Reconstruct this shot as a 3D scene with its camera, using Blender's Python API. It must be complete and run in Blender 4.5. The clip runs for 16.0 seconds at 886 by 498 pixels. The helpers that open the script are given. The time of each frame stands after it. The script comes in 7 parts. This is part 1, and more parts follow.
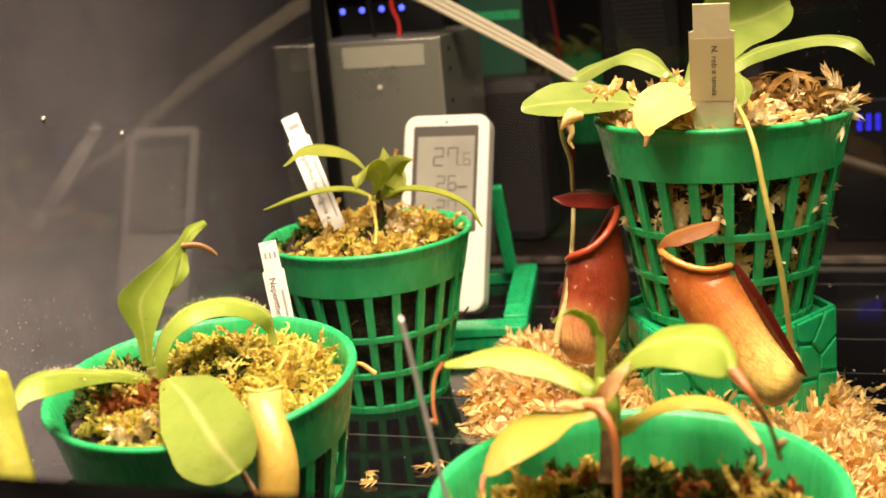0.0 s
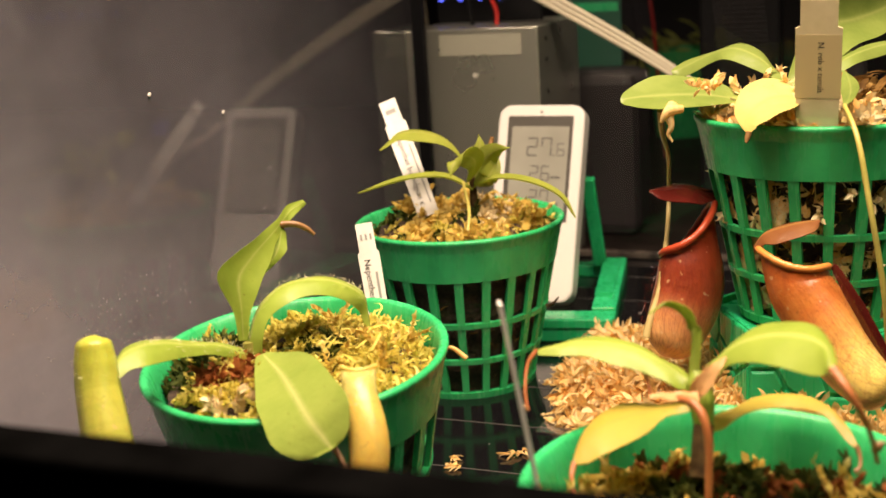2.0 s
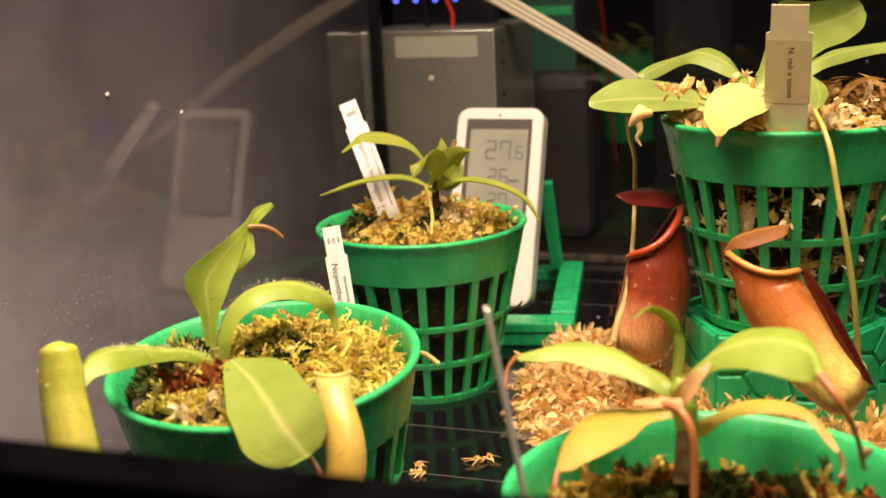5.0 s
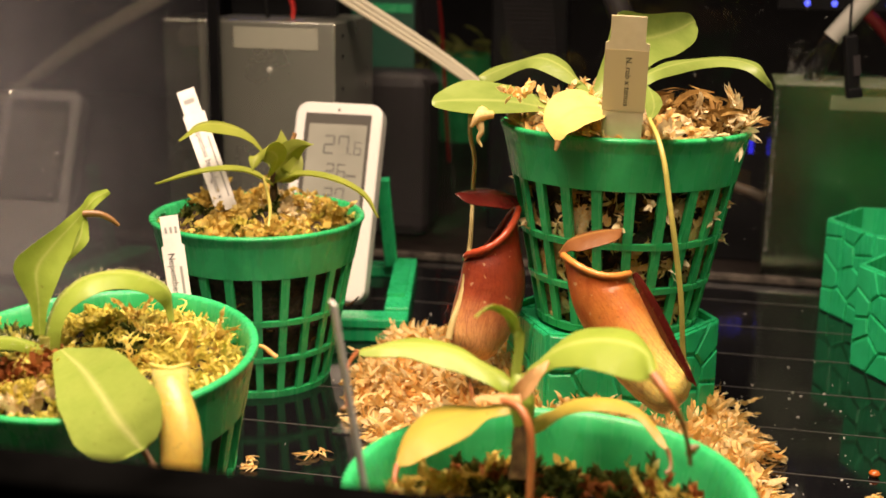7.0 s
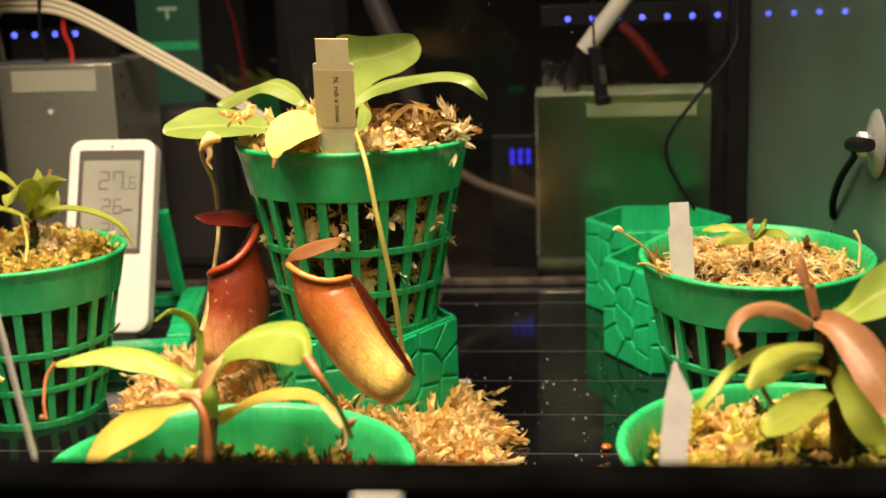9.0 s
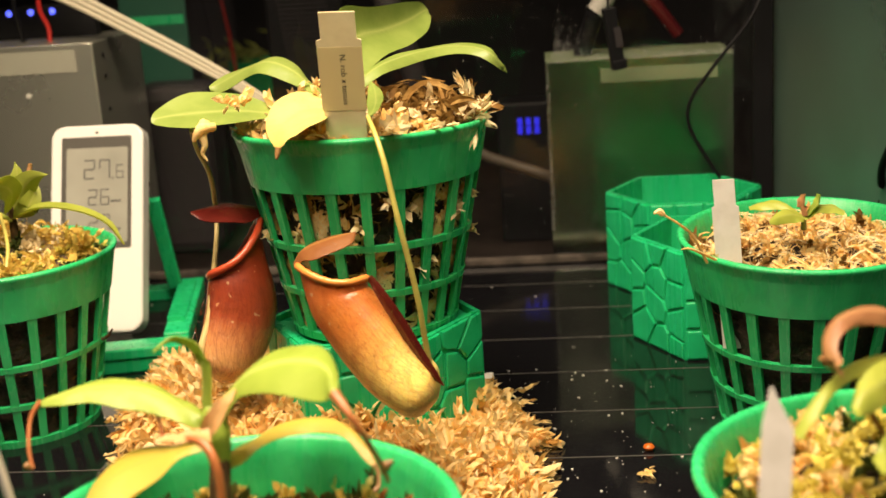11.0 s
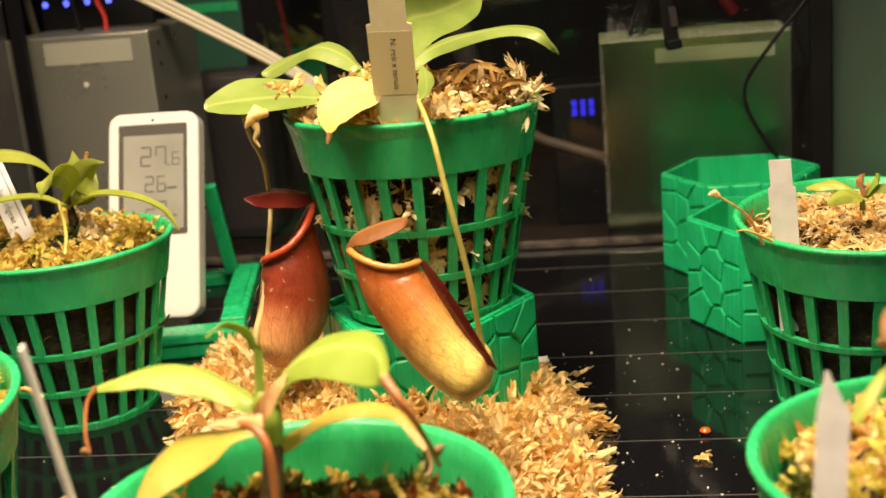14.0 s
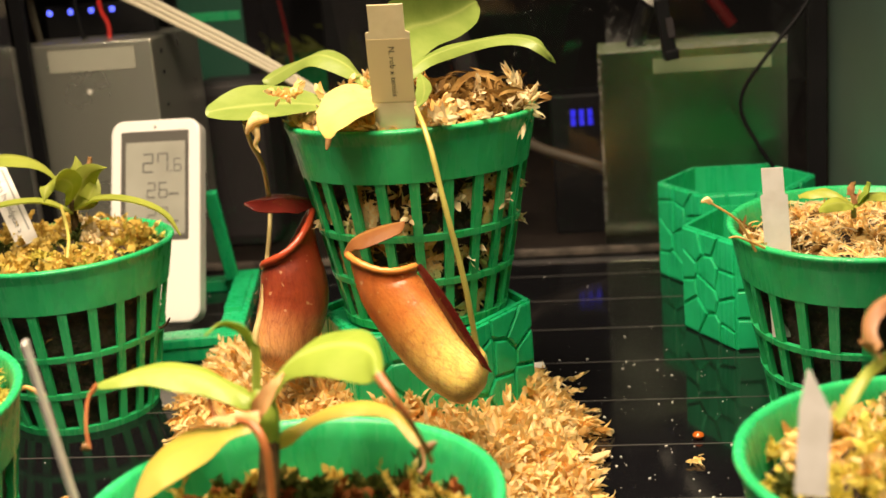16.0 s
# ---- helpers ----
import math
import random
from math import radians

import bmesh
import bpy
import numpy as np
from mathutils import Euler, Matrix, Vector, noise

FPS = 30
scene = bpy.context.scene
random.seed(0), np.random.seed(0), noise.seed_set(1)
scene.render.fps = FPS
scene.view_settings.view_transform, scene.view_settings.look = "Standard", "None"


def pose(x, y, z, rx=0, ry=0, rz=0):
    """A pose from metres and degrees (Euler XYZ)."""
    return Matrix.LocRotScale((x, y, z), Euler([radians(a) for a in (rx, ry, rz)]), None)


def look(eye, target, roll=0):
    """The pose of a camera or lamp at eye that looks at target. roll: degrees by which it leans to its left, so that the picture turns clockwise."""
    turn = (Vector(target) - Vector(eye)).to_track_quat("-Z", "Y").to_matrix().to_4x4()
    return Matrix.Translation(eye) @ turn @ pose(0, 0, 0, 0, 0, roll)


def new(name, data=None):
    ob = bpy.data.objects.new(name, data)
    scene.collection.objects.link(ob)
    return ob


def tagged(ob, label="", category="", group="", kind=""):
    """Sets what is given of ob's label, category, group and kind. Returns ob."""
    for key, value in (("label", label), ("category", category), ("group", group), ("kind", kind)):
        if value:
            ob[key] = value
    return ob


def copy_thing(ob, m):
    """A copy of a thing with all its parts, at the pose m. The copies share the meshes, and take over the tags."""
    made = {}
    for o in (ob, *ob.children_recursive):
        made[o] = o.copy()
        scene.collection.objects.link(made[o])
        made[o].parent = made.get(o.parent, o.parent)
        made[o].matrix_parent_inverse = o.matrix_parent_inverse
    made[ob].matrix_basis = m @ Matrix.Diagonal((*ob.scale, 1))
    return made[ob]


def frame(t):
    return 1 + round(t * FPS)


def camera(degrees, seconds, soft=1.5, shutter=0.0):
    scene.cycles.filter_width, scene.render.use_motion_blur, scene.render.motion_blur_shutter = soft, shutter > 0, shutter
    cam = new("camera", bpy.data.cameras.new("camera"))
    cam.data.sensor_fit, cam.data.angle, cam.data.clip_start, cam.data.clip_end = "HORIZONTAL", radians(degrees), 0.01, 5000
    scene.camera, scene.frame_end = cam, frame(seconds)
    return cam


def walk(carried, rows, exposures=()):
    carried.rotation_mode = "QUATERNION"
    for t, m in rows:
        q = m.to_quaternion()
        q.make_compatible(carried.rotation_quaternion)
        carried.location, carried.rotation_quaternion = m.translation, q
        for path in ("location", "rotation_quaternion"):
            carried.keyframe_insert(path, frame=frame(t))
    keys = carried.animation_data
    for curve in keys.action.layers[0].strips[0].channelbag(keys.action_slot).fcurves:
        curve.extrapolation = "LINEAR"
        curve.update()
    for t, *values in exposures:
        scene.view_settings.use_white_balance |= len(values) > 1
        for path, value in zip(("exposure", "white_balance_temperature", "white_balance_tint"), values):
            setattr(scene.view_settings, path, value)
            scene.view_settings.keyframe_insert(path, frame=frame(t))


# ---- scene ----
cam = camera(39.38, 16.0, soft=1.6)
PATH = [
    (0, (0.2170, 0.0311, 0.2151), (-0.4221, 1.8656, -0.2603), -5.03),
    (0.5, (0.2126, 0.0293, 0.2147), (-0.5431, 1.8181, -0.2637), -5.23),
    (1, (0.2112, 0.0252, 0.2143), (-0.5683, 1.8026, -0.2687), -4.65),
    (1.5, (0.2124, 0.0255, 0.2148), (-0.5558, 1.8084, -0.2661), -4.02),
    (2, (0.2139, 0.0274, 0.2146), (-0.5504, 1.8121, -0.2659), -3.72),
    (2.5, (0.2134, 0.0270, 0.2148), (-0.5386, 1.8161, -0.2683), -3.36),
    (3, (0.2101, 0.0258, 0.2146), (-0.5215, 1.8235, -0.2680), -2.98),
    (3.5, (0.2090, 0.0266, 0.2147), (-0.5046, 1.8310, -0.2700), -2.77),
    (4, (0.2092, 0.0259, 0.2150), (-0.4848, 1.8383, -0.2680), -2.88),
    (6.5, (0.1886, 0.0339, 0.2131), (-0.3805, 1.8874, -0.2777), -1.24),
    (7, (0.1976, 0.0263, 0.2144), (-0.2082, 1.9218, -0.2781), 0.86),
    (7.5, (0.2058, 0.0234, 0.2149), (-0.0645, 1.9441, -0.2728), 1.54),
    (8, (0.2278, 0.0130, 0.2140), (0.0012, 1.9446, -0.2523), 0.43),
    (8.5, (0.2281, 0.0130, 0.2139), (0.0086, 1.9490, -0.2376), -0.88),
    (9, (0.2566, 0.0029, 0.2129), (0.0603, 1.9429, -0.2321), -1.91),
    (11.5, (0.2381, 0.0570, 0.2137), (0.0412, 1.9777, -0.3079), -4.25),
    (12, (0.2396, 0.0568, 0.2135), (0.0259, 1.9736, -0.3157), -4.67),
    (12.5, (0.2416, 0.0563, 0.2136), (0.0078, 1.9707, -0.3160), -4.86),
    (13, (0.2430, 0.0604, 0.2132), (-0.0165, 1.9706, -0.3197), -5.02),
    (13.5, (0.2417, 0.0568, 0.2132), (-0.0270, 1.9665, -0.3168), -5.08),
    (14, (0.2417, 0.0527, 0.2135), (-0.0348, 1.9627, -0.3112), -5.01),
    (14.5, (0.2422, 0.0499, 0.2129), (-0.0341, 1.9616, -0.3059), -4.95),
    (15, (0.2416, 0.0464, 0.2138), (-0.0402, 1.9581, -0.3020), -4.92),
    (15.5, (0.2440, 0.0455, 0.2134), (-0.0352, 1.9589, -0.2975), -4.73),
    (16, (0.2445, 0.0456, 0.2128), (-0.0341, 1.9602, -0.2941), -4.71),
]
walk(cam, [(t, look(eye, target, roll)) for t, eye, target, roll in PATH], ((0, 0.14, 6500, 16), (1, -0.10, 6500, 18), (6.5, -0.14, 6500, 20), (8, -0.14, 6500, 18), (9, 0.05, 6500, 12), (11.5, 0.06, 6500, 12), (16, 0.08, 6500, 12)))
cam.data.dof.use_dof, cam.data.dof.focus_distance, cam.data.dof.aperture_fstop = True, 0.48, 16.0

# ---- light ----
world = bpy.data.worlds.new("room_dark")
scene.world = world
world.use_nodes = True
world.node_tree.nodes["Background"].inputs[0].default_value = (0.45, 0.55, 0.95, 1)
world.node_tree.nodes["Background"].inputs[1].default_value = 0.014


def area(name, place, target, size, size_y, power, colour):
    data = bpy.data.lights.new(name, "AREA")
    data.shape, data.size, data.size_y, data.energy, data.color = "RECTANGLE", size, size_y, power, colour
    data.spread = radians(140)
    ob = new(name, data)
    ob.matrix_world = look(place, target)
    return ob


# the grow light in the hood of the tank
area("grow_light", (0.12, 0.35, 0.59), (0.12, 0.40, 0.0), 0.44, 0.32, 7.9, (1.0, 0.79, 0.555))


# ---- materials ----
def mat(name, colour, rough=0.5, metal=0.0, spec=0.5):
    m = bpy.data.materials.new(name)
    m.use_nodes = True
    b = m.node_tree.nodes["Principled BSDF"]
    b.inputs["Base Color"].default_value = (*colour, 1)
    b.inputs["Roughness"].default_value = rough
    b.inputs["Metallic"].default_value = metal
    b.inputs["Specular IOR Level"].default_value = spec
    return m, m.node_tree, b


def node(nt, kind, **ins):
    n = nt.nodes.new(kind)
    for k, v in ins.items():
        n.inputs[k.replace("_", " ")].default_value = v
    return n


def noise_tex(nt, scale, detail=4.0, rough=0.55, stretch=None):
    co = nt.nodes.new("ShaderNodeTexCoord")
    n = node(nt, "ShaderNodeTexNoise", Scale=scale, Detail=detail, Roughness=rough)
    if stretch:
        mp = nt.nodes.new("ShaderNodeMapping")
        mp.inputs["Scale"].default_value = stretch
        nt.links.new(co.outputs["Object"], mp.inputs["Vector"])
        nt.links.new(mp.outputs[0], n.inputs["Vector"])
    else:
        nt.links.new(co.outputs["Object"], n.inputs["Vector"])
    return n.outputs["Fac"]


def ramp(nt, fac, stops):
    r = nt.nodes.new("ShaderNodeValToRGB")
    el = r.color_ramp.elements
    while len(el) < len(stops):
        el.new(0.5)
    for e, (p, c) in zip(el, stops):
        e.position, e.color = p, (*c, 1)
    nt.links.new(fac, r.inputs[0])
    return r.outputs[0]


def bump(nt, b, height, strength, dist):
    n = node(nt, "ShaderNodeBump", Strength=strength, Distance=dist)
    nt.links.new(height, n.inputs["Height"])
    nt.links.new(n.outputs[0], b.inputs["Normal"])


def mixc(nt, fac, a, b, mode="MIX"):
    n = nt.nodes.new("ShaderNodeMix")
    n.data_type, n.blend_type = "RGBA", mode
    for sock, v in ((n.inputs[0], fac), (n.inputs[6], a), (n.inputs[7], b)):
        if isinstance(v, (int, float)):
            sock.default_value = v
        elif isinstance(v, tuple):
            sock.default_value = (*v, 1)
        else:
            nt.links.new(v, sock)
    return n.outputs[2]


def island(nt):
    return nt.nodes.new("ShaderNodeNewGeometry").outputs["Random Per Island"]


def printed_plastic(name, dark, light, rough=0.34):
    m, nt, b = mat(name, light, rough)
    c = ramp(nt, noise_tex(nt, 60, 3), [(0.3, dark), (0.7, light)])
    nt.links.new(c, b.inputs["Base Color"])
    b.inputs["Subsurface Weight"].default_value = 0.18
    b.inputs["Subsurface Scale"].default_value = 0.7
    b.inputs["Subsurface Radius"].default_value = (0.002, 0.004, 0.002)
    co = nt.nodes.new("ShaderNodeTexCoord")
    w = node(nt, "ShaderNodeTexWave", Scale=900.0, Distortion=0.6, Detail=1.0)
    w.bands_direction = "Z"
    nt.links.new(co.outputs["Object"], w.inputs["Vector"])
    bump(nt, b, w.outputs["Fac"], 0.25, 0.0003)
    r = ramp(nt, noise_tex(nt, 240, 2, stretch=(1, 1, 0.05)), [(0.35, (rough - 0.08,) * 3), (0.7, (rough + 0.14,) * 3)])
    nt.links.new(r, b.inputs["Roughness"])
    return m


GREEN = printed_plastic("green_printed_plastic", (0.014, 0.345, 0.107), (0.031, 0.50, 0.165), 0.27)
HEXGREEN = printed_plastic("bright_green_printed_plastic", (0.006, 0.38, 0.135), (0.012, 0.50, 0.19), 0.3)


def leaf_mat(name, base, edge, vein, patch=None, rough=0.38, thin=0.4):
    m, nt, b = mat(name, base, rough)
    c = ramp(nt, noise_tex(nt, 90, 5), [(0.3, edge), (0.65, base)])
    at = nt.nodes.new("ShaderNodeAttribute")
    at.attribute_name = "across"
    mid = ramp(nt, at.outputs["Fac"], [(0.0, (1, 1, 1)), (0.06, (0.45, 0.45, 0.45)), (0.15, (0, 0, 0))])
    c = mixc(nt, mid, c, vein)
    al = nt.nodes.new("ShaderNodeAttribute")
    al.attribute_name = "along"
    if patch:
        tip = ramp(nt, al.outputs["Fac"], [(0.0, (0, 0, 0)), (0.55, (0.05, 0.05, 0.05)), (1.0, (0.9, 0.9, 0.9))])
        c = mixc(nt, tip, c, patch)
    spots = ramp(nt, noise_tex(nt, 700, 2), [(0.70, (0, 0, 0)), (0.76, (0.6, 0.6, 0.6))])
    c = mixc(nt, spots, c, (0.22, 0.2, 0.03))
    nt.links.new(c, b.inputs["Base Color"])
    bump(nt, b, noise_tex(nt, 420, 4), 0.3, 0.0006)
    tr = nt.nodes.new("ShaderNodeBsdfTranslucent")
    nt.links.new(c, tr.inputs[0])
    mx = nt.nodes.new("ShaderNodeMixShader")
    mx.inputs[0].default_value = thin
    nt.links.new(b.outputs[0], mx.inputs[1])
    nt.links.new(tr.outputs[0], mx.inputs[2])
    nt.links.new(mx.outputs[0], nt.nodes["Material Output"].inputs[0])
    return m


LEAF = leaf_mat("fresh_leaf", (0.40, 0.51, 0.075), (0.32, 0.44, 0.055), (0.54, 0.60, 0.16))
LEAF_SOFT = leaf_mat("soft_green_leaf", (0.25, 0.325, 0.07), (0.19, 0.27, 0.05), (0.34, 0.40, 0.11), thin=0.3)
LEAF_YOUNG = leaf_mat("young_leaf", (0.48, 0.53, 0.09), (0.39, 0.46, 0.07), (0.56, 0.58, 0.16), thin=0.55)
HAIR, _nt, _b = mat("pale_plant_hair", (0.78, 0.74, 0.44), 0.6)
LEAF_DEEP = leaf_mat("green_leaf", (0.46, 0.51, 0.08), (0.36, 0.43, 0.06), (0.46, 0.50, 0.12))
LEAF_PALE = leaf_mat("pale_leaf", (0.36, 0.46, 0.085), (0.29, 0.40, 0.065), (0.56, 0.60, 0.20), thin=0.3)
LEAF_YELLOW = leaf_mat("yellowing_leaf", (0.66, 0.58, 0.20), (0.58, 0.52, 0.15), (0.54, 0.48, 0.16), (0.46, 0.30, 0.07), thin=0.25)
LEAF_GOLD = leaf_mat("golden_leaf", (0.68, 0.55, 0.09), (0.60, 0.51, 0.08), (0.6, 0.5, 0.1), (0.70, 0.46, 0.10), thin=0.5)
LEAF_BRONZE = leaf_mat("bronze_leaf", (0.46, 0.22, 0.10), (0.36, 0.16, 0.07), (0.52, 0.32, 0.14), (0.50, 0.28, 0.10))
TENDRIL = leaf_mat("tendril", (0.48, 0.42, 0.10), (0.40, 0.34, 0.07), (0.5, 0.45, 0.15), thin=0.1)
TENDRIL_RED = leaf_mat("red_tendril", (0.45, 0.16, 0.05), (0.34, 0.10, 0.03), (0.5, 0.2, 0.06), thin=0.1)
LEAF_BLUSH = leaf_mat("blushing_leaf", (0.74, 0.46, 0.20), (0.66, 0.38, 0.16), (0.6, 0.4, 0.15), thin=0.3)
TENDRIL_PALE = leaf_mat("pale_tendril", (0.62, 0.50, 0.22), (0.5, 0.38, 0.14), (0.6, 0.5, 0.2), thin=0.1)
DRY = leaf_mat("dry_brown_tip", (0.30, 0.16, 0.06), (0.20, 0.10, 0.03), (0.3, 0.18, 0.07), thin=0.1)
STEM = leaf_mat("stem", (0.30, 0.30, 0.06), (0.20, 0.18, 0.04), (0.3, 0.3, 0.08), thin=0.05)
STEM_DARK, _nt, _b = mat("dark_stem", (0.05, 0.03, 0.014), 0.9, spec=0.08)
_nt.links.new(ramp(_nt, noise_tex(_nt, 300, 4), [(0.3, (0.025, 0.014, 0.007)), (0.7, (0.10, 0.065, 0.025))]), _b.inputs["Base Color"])
bump(_nt, _b, noise_tex(_nt, 600, 4), 0.6, 0.0008)


def pitcher_mat(name, top, mid, low, rough=0.32, turn=(0.36, 0.80)):
    m, nt, b = mat(name, mid, rough)
    al = nt.nodes.new("ShaderNodeAttribute")
    al.attribute_name = "along"
    c = ramp(nt, al.outputs["Fac"], [(0.0, top), (turn[0], mid), (turn[1], low), (1.0, low)])
    streak = ramp(nt, noise_tex(nt, 170, 6, 0.75, (1, 1, 0.22)), [(0.48, (0, 0, 0)), (0.75, (0.5, 0.5, 0.5))])
    c = mixc(nt, streak, c, tuple(0.45 * v for v in top))
    v = node(nt, "ShaderNodeTexVoronoi", Scale=210.0)
    v.feature = "DISTANCE_TO_EDGE"
    co = nt.nodes.new("ShaderNodeTexCoord")
    mp = nt.nodes.new("ShaderNodeMapping")
    mp.inputs["Scale"].default_value = (1, 1, 0.35)
    nt.links.new(co.outputs["Object"], mp.inputs[0])
    nt.links.new(mp.outputs[0], v.inputs["Vector"])
    veins = ramp(nt, v.outputs["Distance"], [(0.0, (0.22, 0.22, 0.22)), (0.05, (0, 0, 0))])
    c = mixc(nt, veins, c, (0.6 * mid[0], 0.4 * mid[1], 0.4 * mid[2]))
    ac = nt.nodes.new("ShaderNodeAttribute")
    ac.attribute_name = "across"
    com = nt.nodes.new("ShaderNodeCombineXYZ")
    nt.links.new(ac.outputs["Fac"], com.inputs[0])
    nt.links.new(al.outputs["Fac"], com.inputs[1])
    mp2 = nt.nodes.new("ShaderNodeMapping")
    mp2.inputs["Scale"].default_value = (26, 4.5, 1)
    nt.links.new(com.outputs[0], mp2.inputs[0])
    lines = node(nt, "ShaderNodeTexNoise", Scale=1.0, Detail=3.0, Roughness=0.6)
    nt.links.new(mp2.outputs[0], lines.inputs["Vector"])
    rib = ramp(nt, lines.outputs["Fac"], [(0.44, (0, 0, 0)), (0.49, (0.38, 0.38, 0.38)), (0.53, (0, 0, 0))])
    c = mixc(nt, rib, c, tuple(0.75 * x for x in top))
    flecks = ramp(nt, noise_tex(nt, 420, 2), [(0.66, (0, 0, 0)), (0.74, (0.4, 0.4, 0.4))])
    c = mixc(nt, flecks, c, tuple(0.35 * x for x in top))
    drops = ramp(nt, noise_tex(nt, 330, 1), [(0.71, (0, 0, 0)), (0.75, (0.45, 0.45, 0.45))])
    c = mixc(nt, drops, c, (0.6, 0.42, 0.22))
    nt.links.new(c, b.inputs["Base Color"])
    bump(nt, b, noise_tex(nt, 500, 4), 0.35, 0.0006)
    b.inputs["Subsurface Weight"].default_value = 0.45
    b.inputs["Subsurface Scale"].default_value = 0.8
    b.inputs["Subsurface Radius"].default_value = (0.010, 0.006, 0.002)
    return m


PITCH_RED = pitcher_mat("red_pitcher", (0.17, 0.014, 0.006), (0.30, 0.060, 0.020), (0.72, 0.40, 0.15), 0.34, (0.55, 0.90))
PITCH_ORANGE = pitcher_mat("orange_pitcher", (0.34, 0.060, 0.012), (0.50, 0.17, 0.035), (0.84, 0.62, 0.17), 0.3, (0.34, 0.74))
PITCH_GREEN = pitcher_mat("yellow_green_pitcher", (0.42, 0.47, 0.06), (0.44, 0.48, 0.06), (0.46, 0.45, 0.08))
PITCH_DRY = pitcher_mat("withered_pitcher", (0.62, 0.52, 0.14), (0.58, 0.44, 0.09), (0.52, 0.33, 0.06))
LIP_RED, _nt, _b = mat("red_lip", (0.42, 0.06, 0.022), 0.18)
bump(_nt, _b, noise_tex(_nt, 900, 2), 0.4, 0.0005)
LIP_ORANGE, _nt, _b = mat("orange_lip", (0.60, 0.22, 0.045), 0.2)
bump(_nt, _b, noise_tex(_nt, 900, 2), 0.4, 0.0005)
LID_RED = leaf_mat("red_lid", (0.11, 0.013, 0.009), (0.07, 0.008, 0.006), (0.14, 0.02, 0.01), thin=0.1, rough=0.2)
LID_BROWN = leaf_mat("brown_lid", (0.24, 0.10, 0.032), (0.17, 0.06, 0.018), (0.32, 0.17, 0.05), thin=0.2, rough=0.25)


def strand_mat(name, stops, thin=0.25):
    m, nt, b = mat(name, stops[0][1], 0.7, spec=0.12)
    big = ramp(nt, noise_tex(nt, 75, 3), [(0.28, (0, 0, 0)), (0.72, (1, 1, 1))])
    c = ramp(nt, mixc(nt, 0.45, big, island(nt)), stops)
    d = ramp(nt, noise_tex(nt, 600, 2), [(0.3, (0.86, 0.82, 0.76)), (0.65, (1, 1, 1))])
    c = mixc(nt, 1.0, c, d, "MULTIPLY")
    nt.links.new(c, b.inputs["Base Color"])
    tr = nt.nodes.new("ShaderNodeBsdfTranslucent")
    nt.links.new(c, tr.inputs[0])
    mx = nt.nodes.new("ShaderNodeMixShader")
    mx.inputs[0].default_value = thin
    nt.links.new(b.outputs[0], mx.inputs[1])
    nt.links.new(tr.outputs[0], mx.inputs[2])
    nt.links.new(mx.outputs[0], nt.nodes["Material Output"].inputs[0])
    return m


MOSS_TAN = strand_mat("tan_sphagnum", [(0, (0.75, 0.33, 0.06)), (0.22, (0.95, 0.62, 0.20)), (0.55, (0.985, 0.78, 0.38)), (1, (0.99, 0.91, 0.62))], 0.40)
MOSS_PALE = strand_mat("bleached_sphagnum", [(0, (0.80, 0.62, 0.32)), (0.5, (0.88, 0.76, 0.48)), (1, (0.92, 0.84, 0.62))], 0.35)
MOSS_GOLD = strand_mat("golden_sphagnum", [(0, (0.36, 0.20, 0.05)), (0.3, (0.68, 0.48, 0.10)), (0.6, (0.82, 0.65, 0.18)), (1, (0.93, 0.80, 0.42))], 0.38)
MOSS_GREEN = strand_mat("yellow_green_sphagnum", [(0, (0.44, 0.36, 0.05)), (0.3, (0.72, 0.64, 0.12)), (0.7, (0.86, 0.77, 0.22)), (1, (0.94, 0.88, 0.46))], 0.38)
MOSS_RED = strand_mat("reddish_sphagnum", [(0, (0.12, 0.03, 0.01)), (0.5, (0.34, 0.11, 0.03)), (1, (0.55, 0.30, 0.08))])
MOSS_BROWN = strand_mat("brown_curled_moss", [(0, (0.08, 0.04, 0.012)), (0.5, (0.22, 0.12, 0.03)), (1, (0.46, 0.30, 0.10))])
MOSS_DARK = strand_mat("dark_green_moss", [(0, (0.02, 0.04, 0.01)), (0.5, (0.06, 0.08, 0.015)), (1, (0.20, 0.20, 0.04))])
SOIL, _nt, _b = mat("dark_potting_soil", (0.03, 0.02, 0.012), 0.85)
_nt.links.new(ramp(_nt, noise_tex(_nt, 220, 6, 0.7), [(0.35, (0.012, 0.008, 0.005)), (0.6, (0.05, 0.028, 0.014)), (0.78, (0.20, 0.11, 0.04))]), _b.inputs["Base Color"])
bump(_nt, _b, noise_tex(_nt, 260, 6), 1.0, 0.004)
BED, _nt, _b = mat("moss_ground", (0.3, 0.2, 0.06), 0.85)
_nt.links.new(ramp(_nt, noise_tex(_nt, 160, 6, 0.7), [(0.3, (0.40, 0.22, 0.06)), (0.55, (0.64, 0.42, 0.14)), (0.75, (0.80, 0.60, 0.26))]), _b.inputs["Base Color"])
bump(_nt, _b, noise_tex(_nt, 220, 6), 1.0, 0.004)

